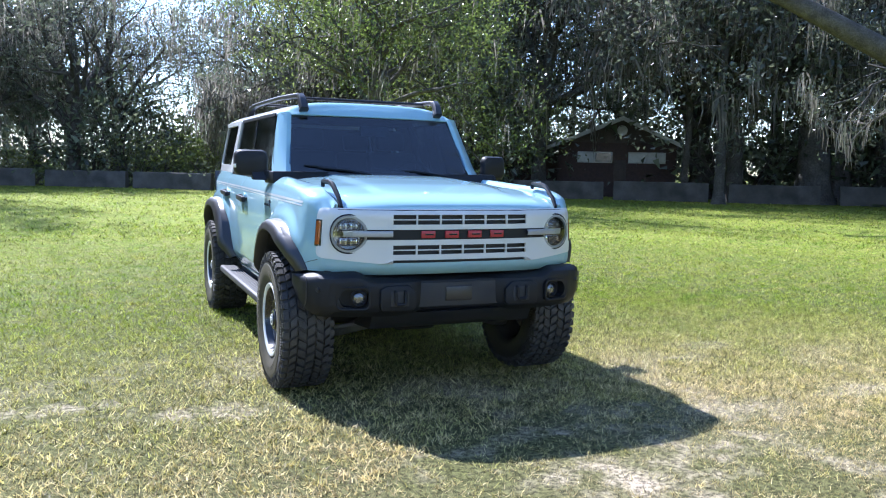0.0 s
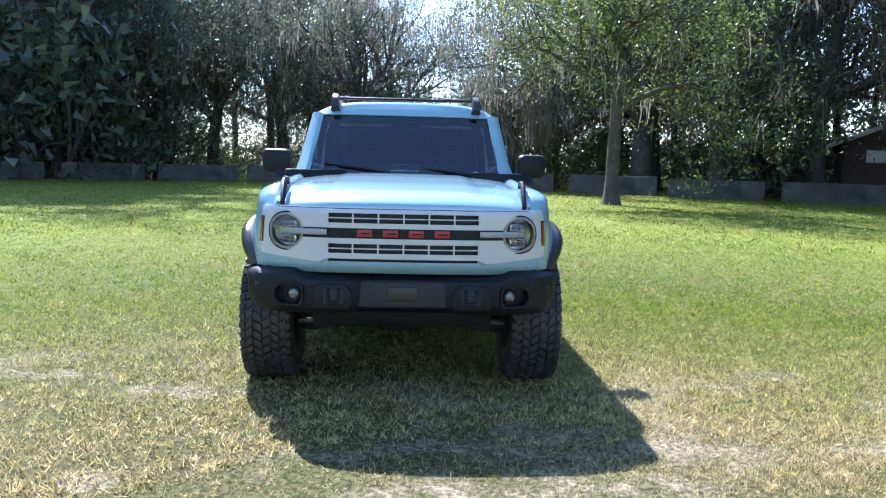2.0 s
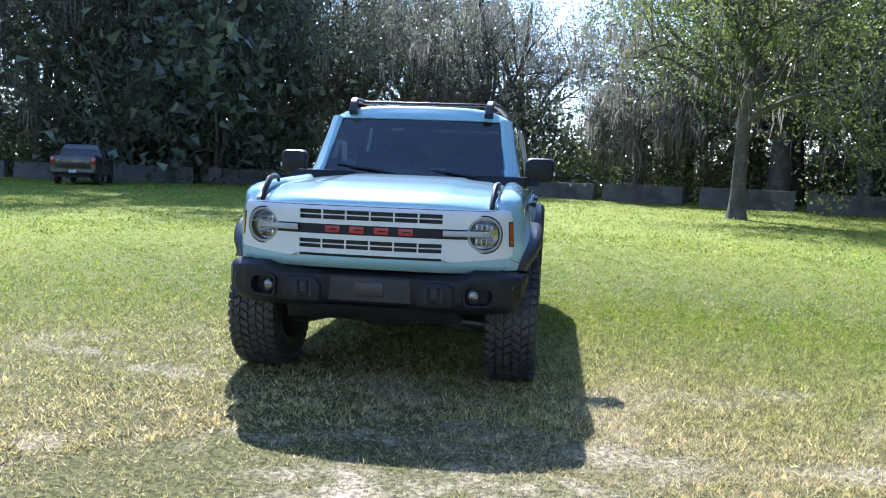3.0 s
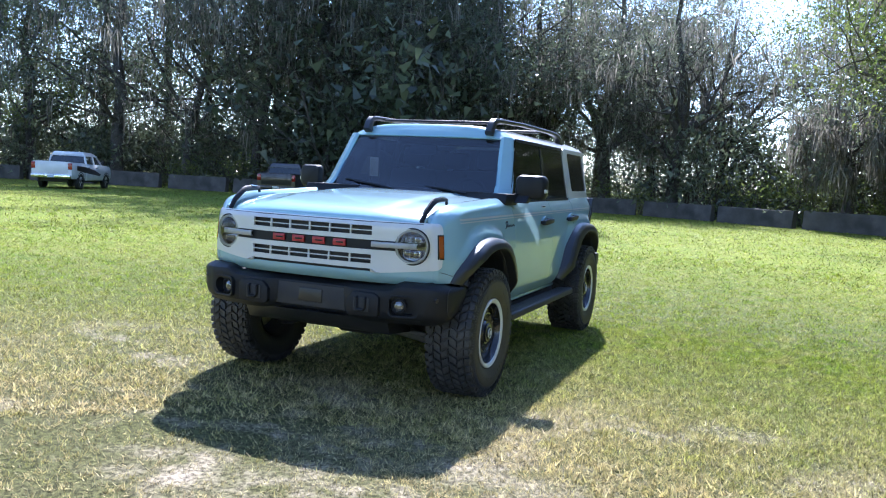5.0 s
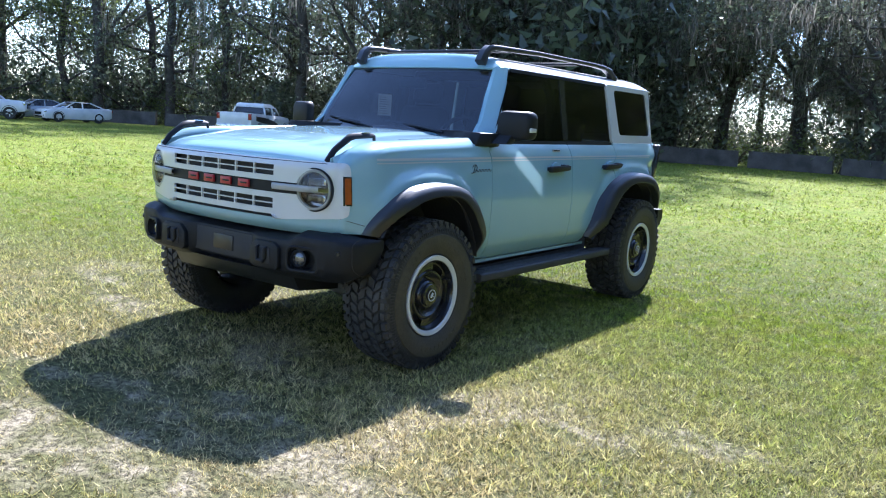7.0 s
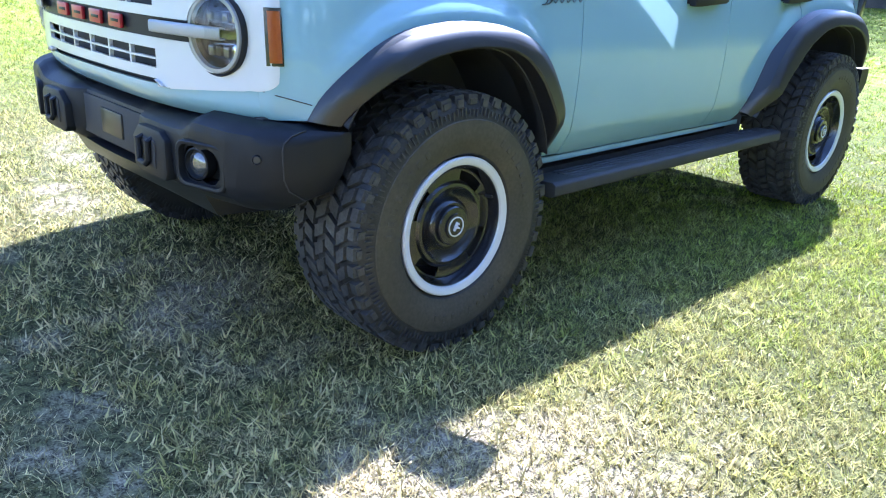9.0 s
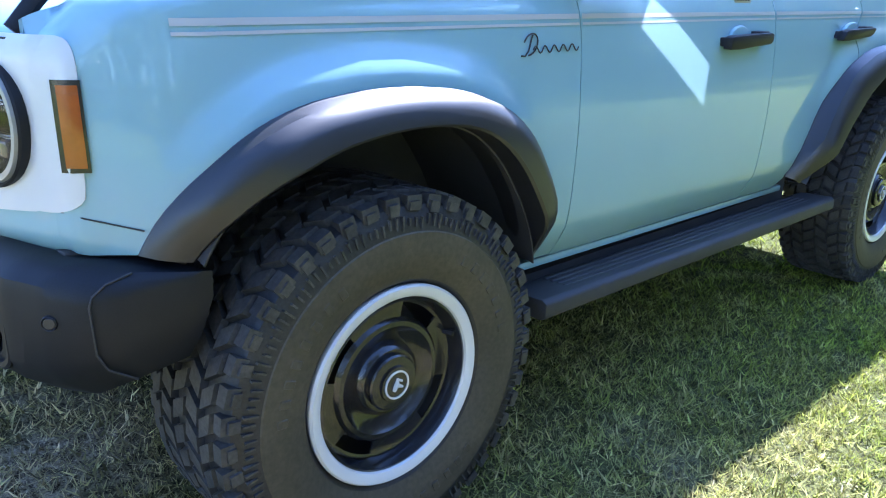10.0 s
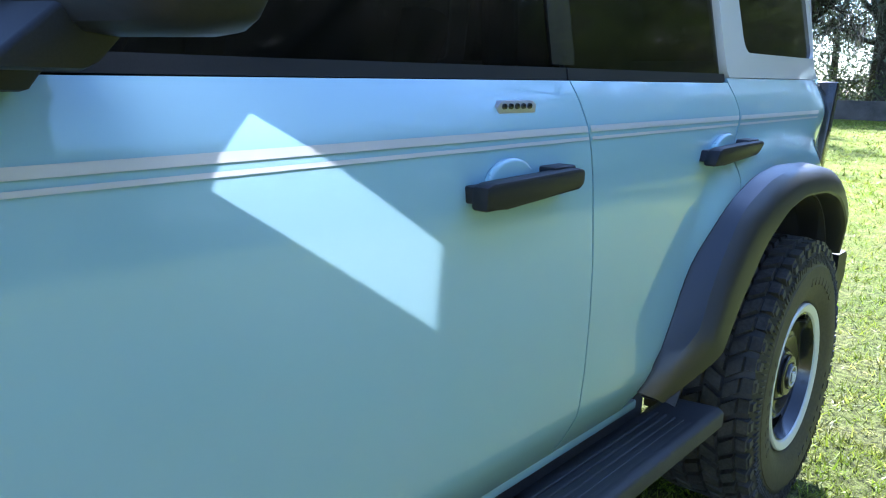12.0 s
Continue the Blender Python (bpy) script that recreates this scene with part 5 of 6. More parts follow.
# the drawn body eased onto its true stations: the greenhouse sits further back, the shoulder rises to the rear
def settle(x, y, z):
    front = min(1.0, max(0.0, (z - 1.295) / 0.03))
    rear = min(1.0, max(0.0, (z - 1.09) / 0.12))
    ny = y
    if y < 1.76:
        ny += front * (lerp(y, [0.40, 0.60, 0.635, 0.745, 0.955, 1.0, 1.3, 1.76], [0.40, 0.67, 0.72, 0.80, 1.01, 1.04, 1.31, 1.76]) - y) if y > 0.40 else 0.0
    else:
        ny += rear * (lerp(y, [1.76, 2.165, 2.43, 2.555, 3.185, 3.335, 3.48, 3.60], [1.76, 2.24, 2.53, 2.70, 3.36, 3.47, 3.545, 3.61]) - y)
    nz = z + lerp(z, [0.5, 0.85, 1.10, 1.20, 1.29, 1.74, 1.92],
                  [0.0, 0.010, 0.022 + 0.011 * (max(y, -0.4) - 0.4), 0.024 + 0.006 * (max(y, -0.4) - 0.4), -0.005 + 0.0135 * max(y, 0.8), 0.045 + 0.008 * y, 0.045 + 0.008 * y])
    u = abs(x)
    wide = 1 + 0.018 * min(1.0, max(0.0, (0.82 - u) / 0.08)) * min(1.0, max(0.0, (0.7 - y) / 0.2))
    return x * wide, ny, nz
for ob in car.children_recursive:
    if ob.type == "MESH" and ob.name.split(".")[0] != "wheel" and not (ob.parent and ob.parent.name.split(".")[0] in ("wheel", "tyre", "wheel_dish")):
        for v in ob.data.vertices:
            v.co = settle(*v.co)
        ob.data.update()

# added lamp stands in for sun the turned mirror glass throws onto the door
beam = new("mirror_sunbeam", bpy.data.lights.new("mirror_sunbeam", "AREA"))
beam.data.shape, beam.data.size, beam.data.size_y = "RECTANGLE", 0.146, 0.112
beam.data.spread, beam.data.energy, beam.data.color = radians(1.4), 0.034, (1.0, 0.90, 0.78)
beam.matrix_world = look((1.0, 0.870, 1.318), (0.89, 1.157, 1.098))

# ---- woods ----
def tubes_to_arrays(branches, seg_of):
    """Skins branches, each (places, radii), as arrays."""
    vs, fs = [], []
    for pts, rs in branches:
        pts = np.asarray(pts, float)
        n, seg = len(pts), seg_of(rs[0])
        d = np.gradient(pts, axis=0)
        d /= np.linalg.norm(d, axis=1)[:, None] + 1e-9
        up = np.cross(d, [0.31, 0.77, 0.55])
        up /= np.linalg.norm(up, axis=1)[:, None] + 1e-9
        sd = np.cross(d, up)
        a = np.linspace(0, 2 * np.pi, seg, endpoint=False)
        ring = pts[:, None] + (np.cos(a)[None, :, None] * up[:, None] + np.sin(a)[None, :, None] * sd[:, None]) * np.asarray(rs)[:, None, None]
        i0 = sum(len(v) for v in vs)
        vs.append(ring.reshape(-1, 3))
        i, k = np.meshgrid(np.arange(n - 1), np.arange(seg), indexing="ij")
        k2 = (k + 1) % seg
        fs.append(np.stack([i * seg + k, i * seg + k2, (i + 1) * seg + k2, (i + 1) * seg + k], -1).reshape(-1, 4) + i0)
    return np.concatenate(vs), np.concatenate(fs)


def leaf_chips(rng, centre, length):
    """Small three-cornered leaves round their centres."""
    n = len(centre)
    u = rng.normal(size=(n, 3))
    u /= np.linalg.norm(u, axis=1)[:, None]
    v = np.cross(u, rng.normal(size=(n, 3)))
    v /= np.linalg.norm(v, axis=1)[:, None]
    ln = (length * rng.uniform(0.6, 1.4, n))[:, None]
    q = np.stack([centre - u * ln * 0.45 - v * ln * 0.27, centre - u * ln * 0.4 + v * ln * 0.27, centre + u * ln * 0.55], 1)
    return q.reshape(-1, 3), np.arange(3 * n).reshape(-1, 3)


def moss_strips(rng, tops, lo, hi, width):
    """Hanging grey strands: narrow tapering strips, each of two pieces."""
    n = len(tops)
    ln = rng.uniform(lo, hi, n)[:, None]
    a = rng.uniform(0, 2 * np.pi, n)
    s = np.stack([np.cos(a), np.sin(a), np.zeros(n)], 1) * (width * rng.uniform(0.4, 1.2, n))[:, None]
    mid = tops + np.stack([rng.normal(0, 0.09, n), rng.normal(0, 0.09, n), np.zeros(n)], 1) - np.array([0, 0, 1.0]) * ln * 0.5
    end = mid + np.stack([rng.normal(0, 0.05, n), rng.normal(0, 0.05, n), np.zeros(n)], 1) - np.array([0, 0, 1.0]) * ln * 0.5
    v = np.stack([tops - s * 0.5, tops + s * 0.5, mid + s * 0.45, mid - s * 0.45, end + s * 0.06, end - s * 0.06], 1).reshape(-1, 3)
    i = np.arange(n)[:, None] * 6
    f = np.concatenate([i + [0, 1, 2, 3], i + [3, 2, 4, 5]], 1).reshape(-1, 4)
    return v, f


def grow(rng, start, way, length, radius, depth, out, twigs, rise, spread, kids):
    """A limb that wanders, tapers and forks."""
    n = 6
    pts, p, d = [np.array(start)], np.array(start, float), np.array(way, float)
    for i in range(n):
        d = d + rng.normal(0, 0.16 if depth else 0.05, 3) + np.array([0, 0, rise * 0.12])
        d /= np.linalg.norm(d)
        p = p + d * length / n
        pts.append(p)
    rs = np.linspace(radius, radius * (0.42 if depth < 3 else 0.25), n + 1)
    out.append((pts, rs))
    if depth >= 2:
        twigs.extend(pts[2:])
    if depth >= 3:
        return
    for k in range(kids[depth]):
        t = rng.uniform(0.35 if depth else 0.45, 1.0)
        i = min(n, int(t * n) + (1 if k == 0 else 0))
        i = n if k == 0 else i
        side = rng.normal(size=3)
        side -= d * side.dot(d)
        side /= np.linalg.norm(side) + 1e-9
        nd = d * rng.uniform(0.35, 0.8) + side * spread + np.array([0, 0, 0.12])
        nd /= np.linalg.norm(nd)
        grow(rng, pts[i], nd, length * rng.uniform(0.55, 0.85), rs[i] * rng.uniform(0.5, 0.75), depth + 1, out, twigs, rise, spread, kids)


def make_tree(name, label, seed, trunk, radius, limb, spread, kids, leaves, leaf_size, puff, moss, leaf=LEAF, rise=0.35, lean=(0, 0, 1), wobble=0.04, limbs=()):
    rng = np.random.default_rng(seed)
    out, twigs = [], []
    base = [(np.array([0, 0, -0.1]), np.array([0, 0, 0.0]), np.array([0, 0, 0.25]), np.array([0, 0, 0.7])), [radius * 1.9, radius * 1.55, radius * 1.2, radius]]
    w = np.array(lean, float)
    w /= np.linalg.norm(w)
    n, p, pts, d = 8, np.array([0, 0, 0.7]), [np.array([0, 0, 0.7])], w
    for i in range(n):
        d = d + rng.normal(0, wobble, 3)
        d /= np.linalg.norm(d)
        p = p + d * (trunk - 0.7) / n
        pts.append(p)
    rs = np.linspace(radius, radius * 0.72, n + 1)
    out.append((list(base[0]) + pts[1:], base[1] + list(rs[1:])))
    for k in range(kids[0]):
        a = 2 * np.pi * (k + rng.uniform(-0.25, 0.25)) / kids[0]
        i = n if k < 3 else rng.integers(n // 2, n + 1)
        way = np.array([np.cos(a) * spread, np.sin(a) * spread, rng.uniform(0.45, 1.0)])
        grow(rng, pts[i], way / np.linalg.norm(way), limb * rng.uniform(0.75, 1.2), rs[i] * rng.uniform(0.45, 0.7), 1, out, twigs, rise, spread, kids)
    for p, r in limbs:                       # single heavy limbs, each with a few side shoots
        p = np.array(p, float)
        out.append((p, np.array(r, float)))
        for k in range(2, len(p)):
            way = np.append(rng.normal(0, 1, 2), 0.5)
            grow(rng, p[k], way / np.linalg.norm(way), 2.2, r[k] * 0.4, 2, out, twigs, 0.2, 0.8, (0, 0, 3, 0))
    tree = thing(name, label, "tree", "woods round the field")
    v, f = tubes_to_arrays(out, lambda r: 10 if r > 0.15 else 6 if r > 0.05 else 4)
    raw("trunk", v, f, BARK, tree, smooth=True)
    twigs = np.array(twigs)
    pick = twigs[rng.integers(0, len(twigs), leaves // 26)]
    pick = np.repeat(pick + rng.normal(0, puff * 0.6, pick.shape), 26, axis=0)
    c = pick + rng.normal(0, puff * 0.50, pick.shape) * np.array([1, 1, 0.62])
    c = c[c[:, 2] > 0.3]
    v, f = leaf_chips(rng, c, leaf_size)
    raw("crown", v, f, leaf, tree)
    if moss:
        tops = twigs[rng.integers(0, len(twigs), moss // 7)]
        tops = tops[tops[:, 2] > 2.0]
        tops = np.repeat(tops, 7, axis=0) + rng.normal(0, 0.13, (7 * len(tops), 3)) * np.array([1, 1, 0.8])
        v, f = moss_strips(rng, tops, 0.2, 1.15, 0.05)
        tagged(raw("moss", v, f, MOSS, tree, "grey hanging moss strands"), kind="stuff")
    return tree


def make_tall(name, label, seed, height, radius, reach, leaves, leaf_size, moss, leaf=LEAF, low=1.6, limbs=24):
    """A tall woodland tree, leafy nearly down to the ground."""
    rng = np.random.default_rng(seed)
    out, twigs = [], []
    n = 10
    pts = [np.array([0, 0, -0.1])]
    for i in range(n):
        pts.append(np.array([0, 0, height * (i + 1) / n]) + np.append(rng.normal(0, 0.12, 2) * (i + 1) / 2.5, 0))
    rs = np.linspace(radius, 0.05, n + 1)
    out.append((pts, rs))
    for k in range(limbs):
        z = low + (height - low) * rng.uniform(0, 1) ** 1.15
        i = min(n - 1, int(z / height * n))
        p = pts[i] + (pts[i + 1] - pts[i]) * (z / height * n - i)
        a = rng.uniform(0, 2 * np.pi)
        ln = reach * rng.uniform(0.5, 1.15) * (1.05 - 0.55 * z / height)
        way = np.array([np.cos(a), np.sin(a), rng.uniform(-0.1, 0.6)])
        grow(rng, p, way / np.linalg.norm(way), ln, rs[i] * 0.4, 2, out, twigs, 0.15, 0.6, (0, 0, 2, 0))
    tree = thing(name, label, "tree", "woods round the field")
    v, f = tubes_to_arrays(out, lambda r: 8 if r > 0.12 else 4)
    raw("trunk", v, f, BARK, tree, smooth=True)
    twigs = np.array(twigs)
    pick = twigs[rng.integers(0, len(twigs), leaves // 12)]
    pick = np.repeat(pick + rng.normal(0, 0.3, pick.shape), 12, axis=0)
    c = pick + rng.normal(0, 0.30, pick.shape) * np.array([1, 1, 0.7])
    c = c[c[:, 2] > 0.2]
    v, f = leaf_chips(rng, c, leaf_size)
    raw("crown", v, f, leaf, tree)
    if moss:
        tops = twigs[rng.integers(0, len(twigs), moss // 6)]
        tops = np.repeat(tops, 6, axis=0) + rng.normal(0, 0.10, (6 * (moss // 6), 3))
        tops = tops[tops[:, 2] > 2.4]
        v, f = moss_strips(rng, tops, 0.2, 1.2, 0.05)
        tagged(raw("moss", v, f, MOSS, tree, "grey hanging moss strands"), kind="stuff")
    return tree


def make_bush(name, label, seed, size, leaves, leaf_size, leaf):
    rng = np.random.default_rng(seed)
    out, twigs = [], []
    for k in range(9):
        a = rng.uniform(0, 2 * np.pi)
        way = np.array([np.cos(a) * 0.6, np.sin(a) * 0.6, 0.9])
        grow(rng, (0.2 * np.cos(a), 0.2 * np.sin(a), 0), way / np.linalg.norm(way), size * rng.uniform(0.5, 0.9), 0.03, 2, out, twigs, 0.1, 0.6, (0, 0, 3, 0))
    bush = thing(name, label, "bush", "undergrowth of the woods")
    v, f = tubes_to_arrays(out, lambda r: 4)
    tagged(raw("branchwork", v, f, BARK, bush), kind="stuff")
    twigs = np.array(twigs)
    pick = np.repeat(twigs[rng.integers(0, len(twigs), leaves // 8)], 8, axis=0)
    c = pick + rng.normal(0, 0.16 * size, pick.shape)
    c[:, 2] = np.abs(c[:, 2])
    v, f = leaf_chips(rng, c, leaf_size)
    tagged(raw("foliage", v, f, leaf, bush), kind="stuff")
    return bush


OAK = "live oak hung with grey moss at the field's edge"
kinds = {
    "oak_a": make_tree("oak_tree", OAK, 11, 3.6, 0.42, 4.6, 0.95, (6, 4, 4, 0), 19000, 0.115, 0.62, 1500, OAK_LEAF),
    "oak_b": make_tree("oak_tree", OAK, 23, 2.8, 0.36, 4.2, 1.10, (6, 4, 4, 0), 17000, 0.115, 0.60, 1500, leaf=OAK_LEAF, rise=0.15, lean=(0.15, 0.1, 1)),
    "oak_c": make_tree("oak_tree", "tall slender live oak hung with grey moss", 31, 4.2, 0.19, 4.6, 0.95, (7, 4, 4, 0), 15000, 0.11, 0.60, 1400, leaf=OAK_LEAF, rise=0.2, lean=(0.06, 0.05, 1)),
    "oak_tall": make_tree("oak_tree", "tall dark live oak with crooked limbs and moss", 37, 4.6, 0.36, 4.4, 0.95, (10, 4, 4, 0), 19000, 0.12, 0.60, 1300, leaf=OAK_LEAF, rise=0.2, wobble=0.05,
                          limbs=[([(0, 0, 4.2), (0.3, 0.1, 6.2), (0.1, 0.4, 8.4), (-0.3, 0.3, 10.6), (-0.2, 0.0, 12.6)], [0.27, 0.23, 0.18, 0.13, 0.07])]),
    "oak_limb": make_tree("oak_tree", "large live oak with a heavy limb reaching over the grass", 41, 3.4, 0.55, 4.6, 1.0, (6, 4, 4, 0), 16000, 0.11, 0.55, 1600, leaf=OAK_LEAF, rise=0.25,
                          limbs=[([(-0.2, 0.1, 2.6), (-1.8, 0.7, 3.9), (-4.4, 1.7, 5.3), (-6.9, 3.1, 6.8), (-10.5, 5.0, 8.6), (-13.0, 6.4, 9.2)], [0.46, 0.40, 0.34, 0.28, 0.20, 0.10])]),
    "straight": make_tree("shade_tree", "straight-trunked tree with light green leaves on the grass", 35, 4.4, 0.20, 3.1, 0.95, (12, 4, 4, 0), 26000, 0.10, 0.55, 500, LEAF_LIGHT, 0.0, wobble=0.008,
                          limbs=[([(0, 0, 4.0), (0.05, 0, 6.0), (0.0, 0.08, 8.2), (0.1, 0.0, 10.4), (0, 0, 12.5)], [0.24, 0.21, 0.17, 0.12, 0.06])]),
    "slim": make_tree("slim_tree", "slim leaning tree hung with grey moss", 47, 4.4, 0.15, 2.6, 0.8, (5, 3, 3, 0), 8000, 0.10, 0.50, 1500, lean=(0.12, 0, 1)),
    "tall_a": make_tall("tall_tree", "tall dark woodland tree", 51, 17.0, 0.24, 3.8, 11500, 0.143, 500),
    "tall_b": make_tall("tall_tree", "tall dark woodland tree", 63, 15.0, 0.20, 4.0, 11500, 0.138, 700, low=1.0),
    "tall_c": make_tall("tall_tree", "tall woodland tree with lighter leaves", 77, 16.0, 0.22, 3.5, 10000, 0.137, 300, LEAF_LIGHT, 1.4),
    "back": make_tall("tall_tree", "tall dark tree deep in the woods and in added unseen rows", 79, 17.5, 0.24, 4.2, 4800, 0.28, 0, LEAF, 0.6, 16),
    "second": make_tall("tall_tree", "tall dark woodland tree behind the edge of the woods", 71, 16.5, 0.23, 4.0, 6500, 0.20, 300, LEAF, 0.8, 20),
    "weeping": make_tree("weeping_tree", "low tree heavily draped in hanging moss", 85, 2.6, 0.20, 1.7, 0.9, (6, 4, 4, 0), 6000, 0.09, 0.42, 4200, rise=0.0),
    "bush_a": make_bush("bush", "dark green bush under the trees", 91, 2.2, 1300, 0.145, LEAF),
    "bush_b": make_bush("bush", "light green bush at the woods' edge", 97, 1.6, 1100, 0.115, LEAF_LIGHT),
}
used = set()
def plant(kind, x, y, turn=0.0, size=1.0):
    m = pose(x, y, 0, 0, 0, turn) @ Matrix.Scale(size, 4)
    if kind in used:
        return copy_thing(kinds[kind], m)
    used.add(kind)
    kinds[kind].matrix_basis = m
    return kinds[kind]

EDGE = [(62, -4), (48, 9), (38, 19), (34, 22.5), (28, 25.8), (23.5, 29.3), (18, 32), (13.5, 35.3), (9, 37.2), (4.5, 39.6), (1, 42), (-3, 45), (-8, 46.5), (-13, 44.5), (-18, 40.5), (-24, 37.5), (-30, 37), (-38, 36.5), (-50, 33), (-60, 27), (-67, 18), (-72, 2)]
def edge_at(t):
    """A place along the field's edge and the way outward from it; t in metres."""
    for a, b in zip(EDGE, EDGE[1:]):
        d = Vector((b[0] - a[0], b[1] - a[1]))
        if t <= d.length:
            w = d.normalized()
            return Vector(a) + w * t, Vector((w.y, -w.x))
        t -= d.length
    return None
EDGE_LENGTH = sum(math.dist(a, b) for a, b in zip(EDGE, EDGE[1:]))

# the trees that stand out, one by one: kind, x, y, turn, size
for row in (("straight", 8.0, 24.9, 200, 1.35),
            # beside the opening with sky
            ("oak_tall", -3.4, 47.0, 20, 1.15), ("oak_tall", -0.9, 54.0, 140, 0.95), ("weeping", 6.3, 42.0, 0, 1.55), ("oak_c", 9.6, 45.0, 205, 1.55), ("oak_tall", 10.5, 52.0, 300, 1.1),
            # thin canopy before the sky
            ("oak_tall", -8.6, 51.5, 250, 1.15), ("oak_tall", -13.2, 50.0, 75, 1.1), ("oak_c", -6.2, 58.0, 75, 1.2), ("oak_c", -11.0, 60.0, 10, 1.2),
            # the dense dark stand
            ("tall_b", -17.5, 45.0, 0, 1.5), ("tall_a", -20.5, 42.5, 80, 1.45), ("oak_tall", -16.2, 48.5, 190, 1.35), ("tall_b", -23.0, 44.5, 130, 1.5), ("oak_tall", -25.8, 42.0, 310, 1.3), ("tall_a", -19.0, 50.0, 30, 1.5),
            ("bush_a", -16.5, 43.5, 10, 2.2), ("bush_a", -20.0, 41.8, 200, 2.2), ("bush_a", -23.2, 40.5, 120, 2.0),
            # mossy oaks round the house
            ("oak_a", 13.2, 38.5, 320, 1.45), ("oak_tall", 16.8, 36.5, 215, 1.1), ("oak_b", 18.8, 41.0, 80, 1.5), ("oak_c", 21.0, 34.2, 170, 1.35), ("oak_c", 16.0, 45.0, 60, 1.5),
            ("slim", 26.6, 28.5, 60, 1.25), ("slim", 25.4, 24.6, 250, 1.35), ("oak_b", 31.9, 24.9, 10, 1.5), ("oak_a", 34.2, 25.6, 120, 1.4), ("oak_b", 30.5, 31.5, 100, 1.4), ("oak_a", 22.5, 44.0, 190, 1.4),
            ("oak_c", 29.2, 27.6, 20, 1.4), ("oak_a", 37.5, 28.5, 250, 1.5), ("oak_limb", 24.5, 10.5, 0, 1.0), ("straight", 13.8, 47.5, 20, 1.2), ("bush_a", 30.8, 29.0, 40, 1.6), ("bush_a", 19.5, 36.0, 170, 1.2)):
    plant(*row)

rng_w = random.Random(8)
def free(x, y):
    """Keeps the sky's opening, the thin canopy and the lawn round the house clear of chance trees."""
    return not (-15 < x < 13 and y > 40) and not (9 < x < 36 and 20 < y < 47)
for row, (off, step) in enumerate(((3.0, 5.2), (7.5, 5.6), (12.5, 5.8))):
    t = 6.0 + row
    while True:
        got = edge_at(t)
        if not got:
            break
        t += step * rng_w.uniform(0.75, 1.3)
        p, n = got
        o = off + rng_w.uniform(-1.3, 1.6)
        x, y = p.x + n.x * o, p.y + n.y * o
        if not free(x, y):
            continue
        kind = "back" if row > 1 or x > 36 or x < -62 else "second" if row else rng_w.choice(["tall_a", "tall_b", "tall_b", "tall_c", "oak_tall", "oak_c"])
        plant(kind, x, y, rng_w.uniform(0, 360), rng_w.uniform(1.1, 1.4))
t = 20.0
while True:
    got = edge_at(t)
    if not got:
        break
    t += rng_w.uniform(1.6, 3.4)
    p, n = got
    o = rng_w.uniform(1.6, 6.0)
    x, y = p.x + n.x * o, p.y + n.y * o
    if 9 < x < 36 or (1.0 < x < 5.5) or rng_w.random() < 0.15:
        continue
    plant(rng_w.choice(["bush_a", "bush_a", "bush_b"]), x, y, rng_w.uniform(0, 360), rng_w.uniform(0.8, 1.6))
for x, y, k in ((2.2, 44.5, 1.3), (4.6, 45.0, 1.5), (3.3, 52, 2.2), (8.4, 41, 1.2), (5.2, 56, 2.4), (0.6, 45.5, 1.3), (11.5, 41.5, 1.5), (20.5, 46.5, 1.8), (26.5, 46.5, 1.8)):
    plant("bush_b", x, y, 90 * k, k)
for x, y, k in ((13.0, 66, 1.0), (-3.8, 68, 0.75), (17.5, 62, 1.1), (23, 60, 1.1), (-9, 70, 0.8), (-15, 66, 0.95), (29, 52, 1.1), (35, 46, 1.1), (41, 40, 1.1), (20, 53, 1.0), (26, 50, 1.0), (32, 41, 0.9), (29.5, 48, 1.0), (34, 51, 1.0), (27, 56, 1.1)):
    plant("back", x, y, 60 * k * x, k)
# tall trees added out of view past the vehicle's left side, cutting its skylight
for k in range(11):
    plant("back", 29 + 3 * math.sin(k * 2.1), -24 + 2.4 * k, 47 * k, 1.25 + 0.2 * math.sin(k))
# woods behind the walk
for k in range(17):
    a = radians(188 + 10.4 * k + rng_w.uniform(-3, 3))
    r = rng_w.uniform(40, 50)
    plant("back", r * math.cos(a), r * math.sin(a), rng_w.uniform(0, 360), rng_w.uniform(0.9, 1.15))

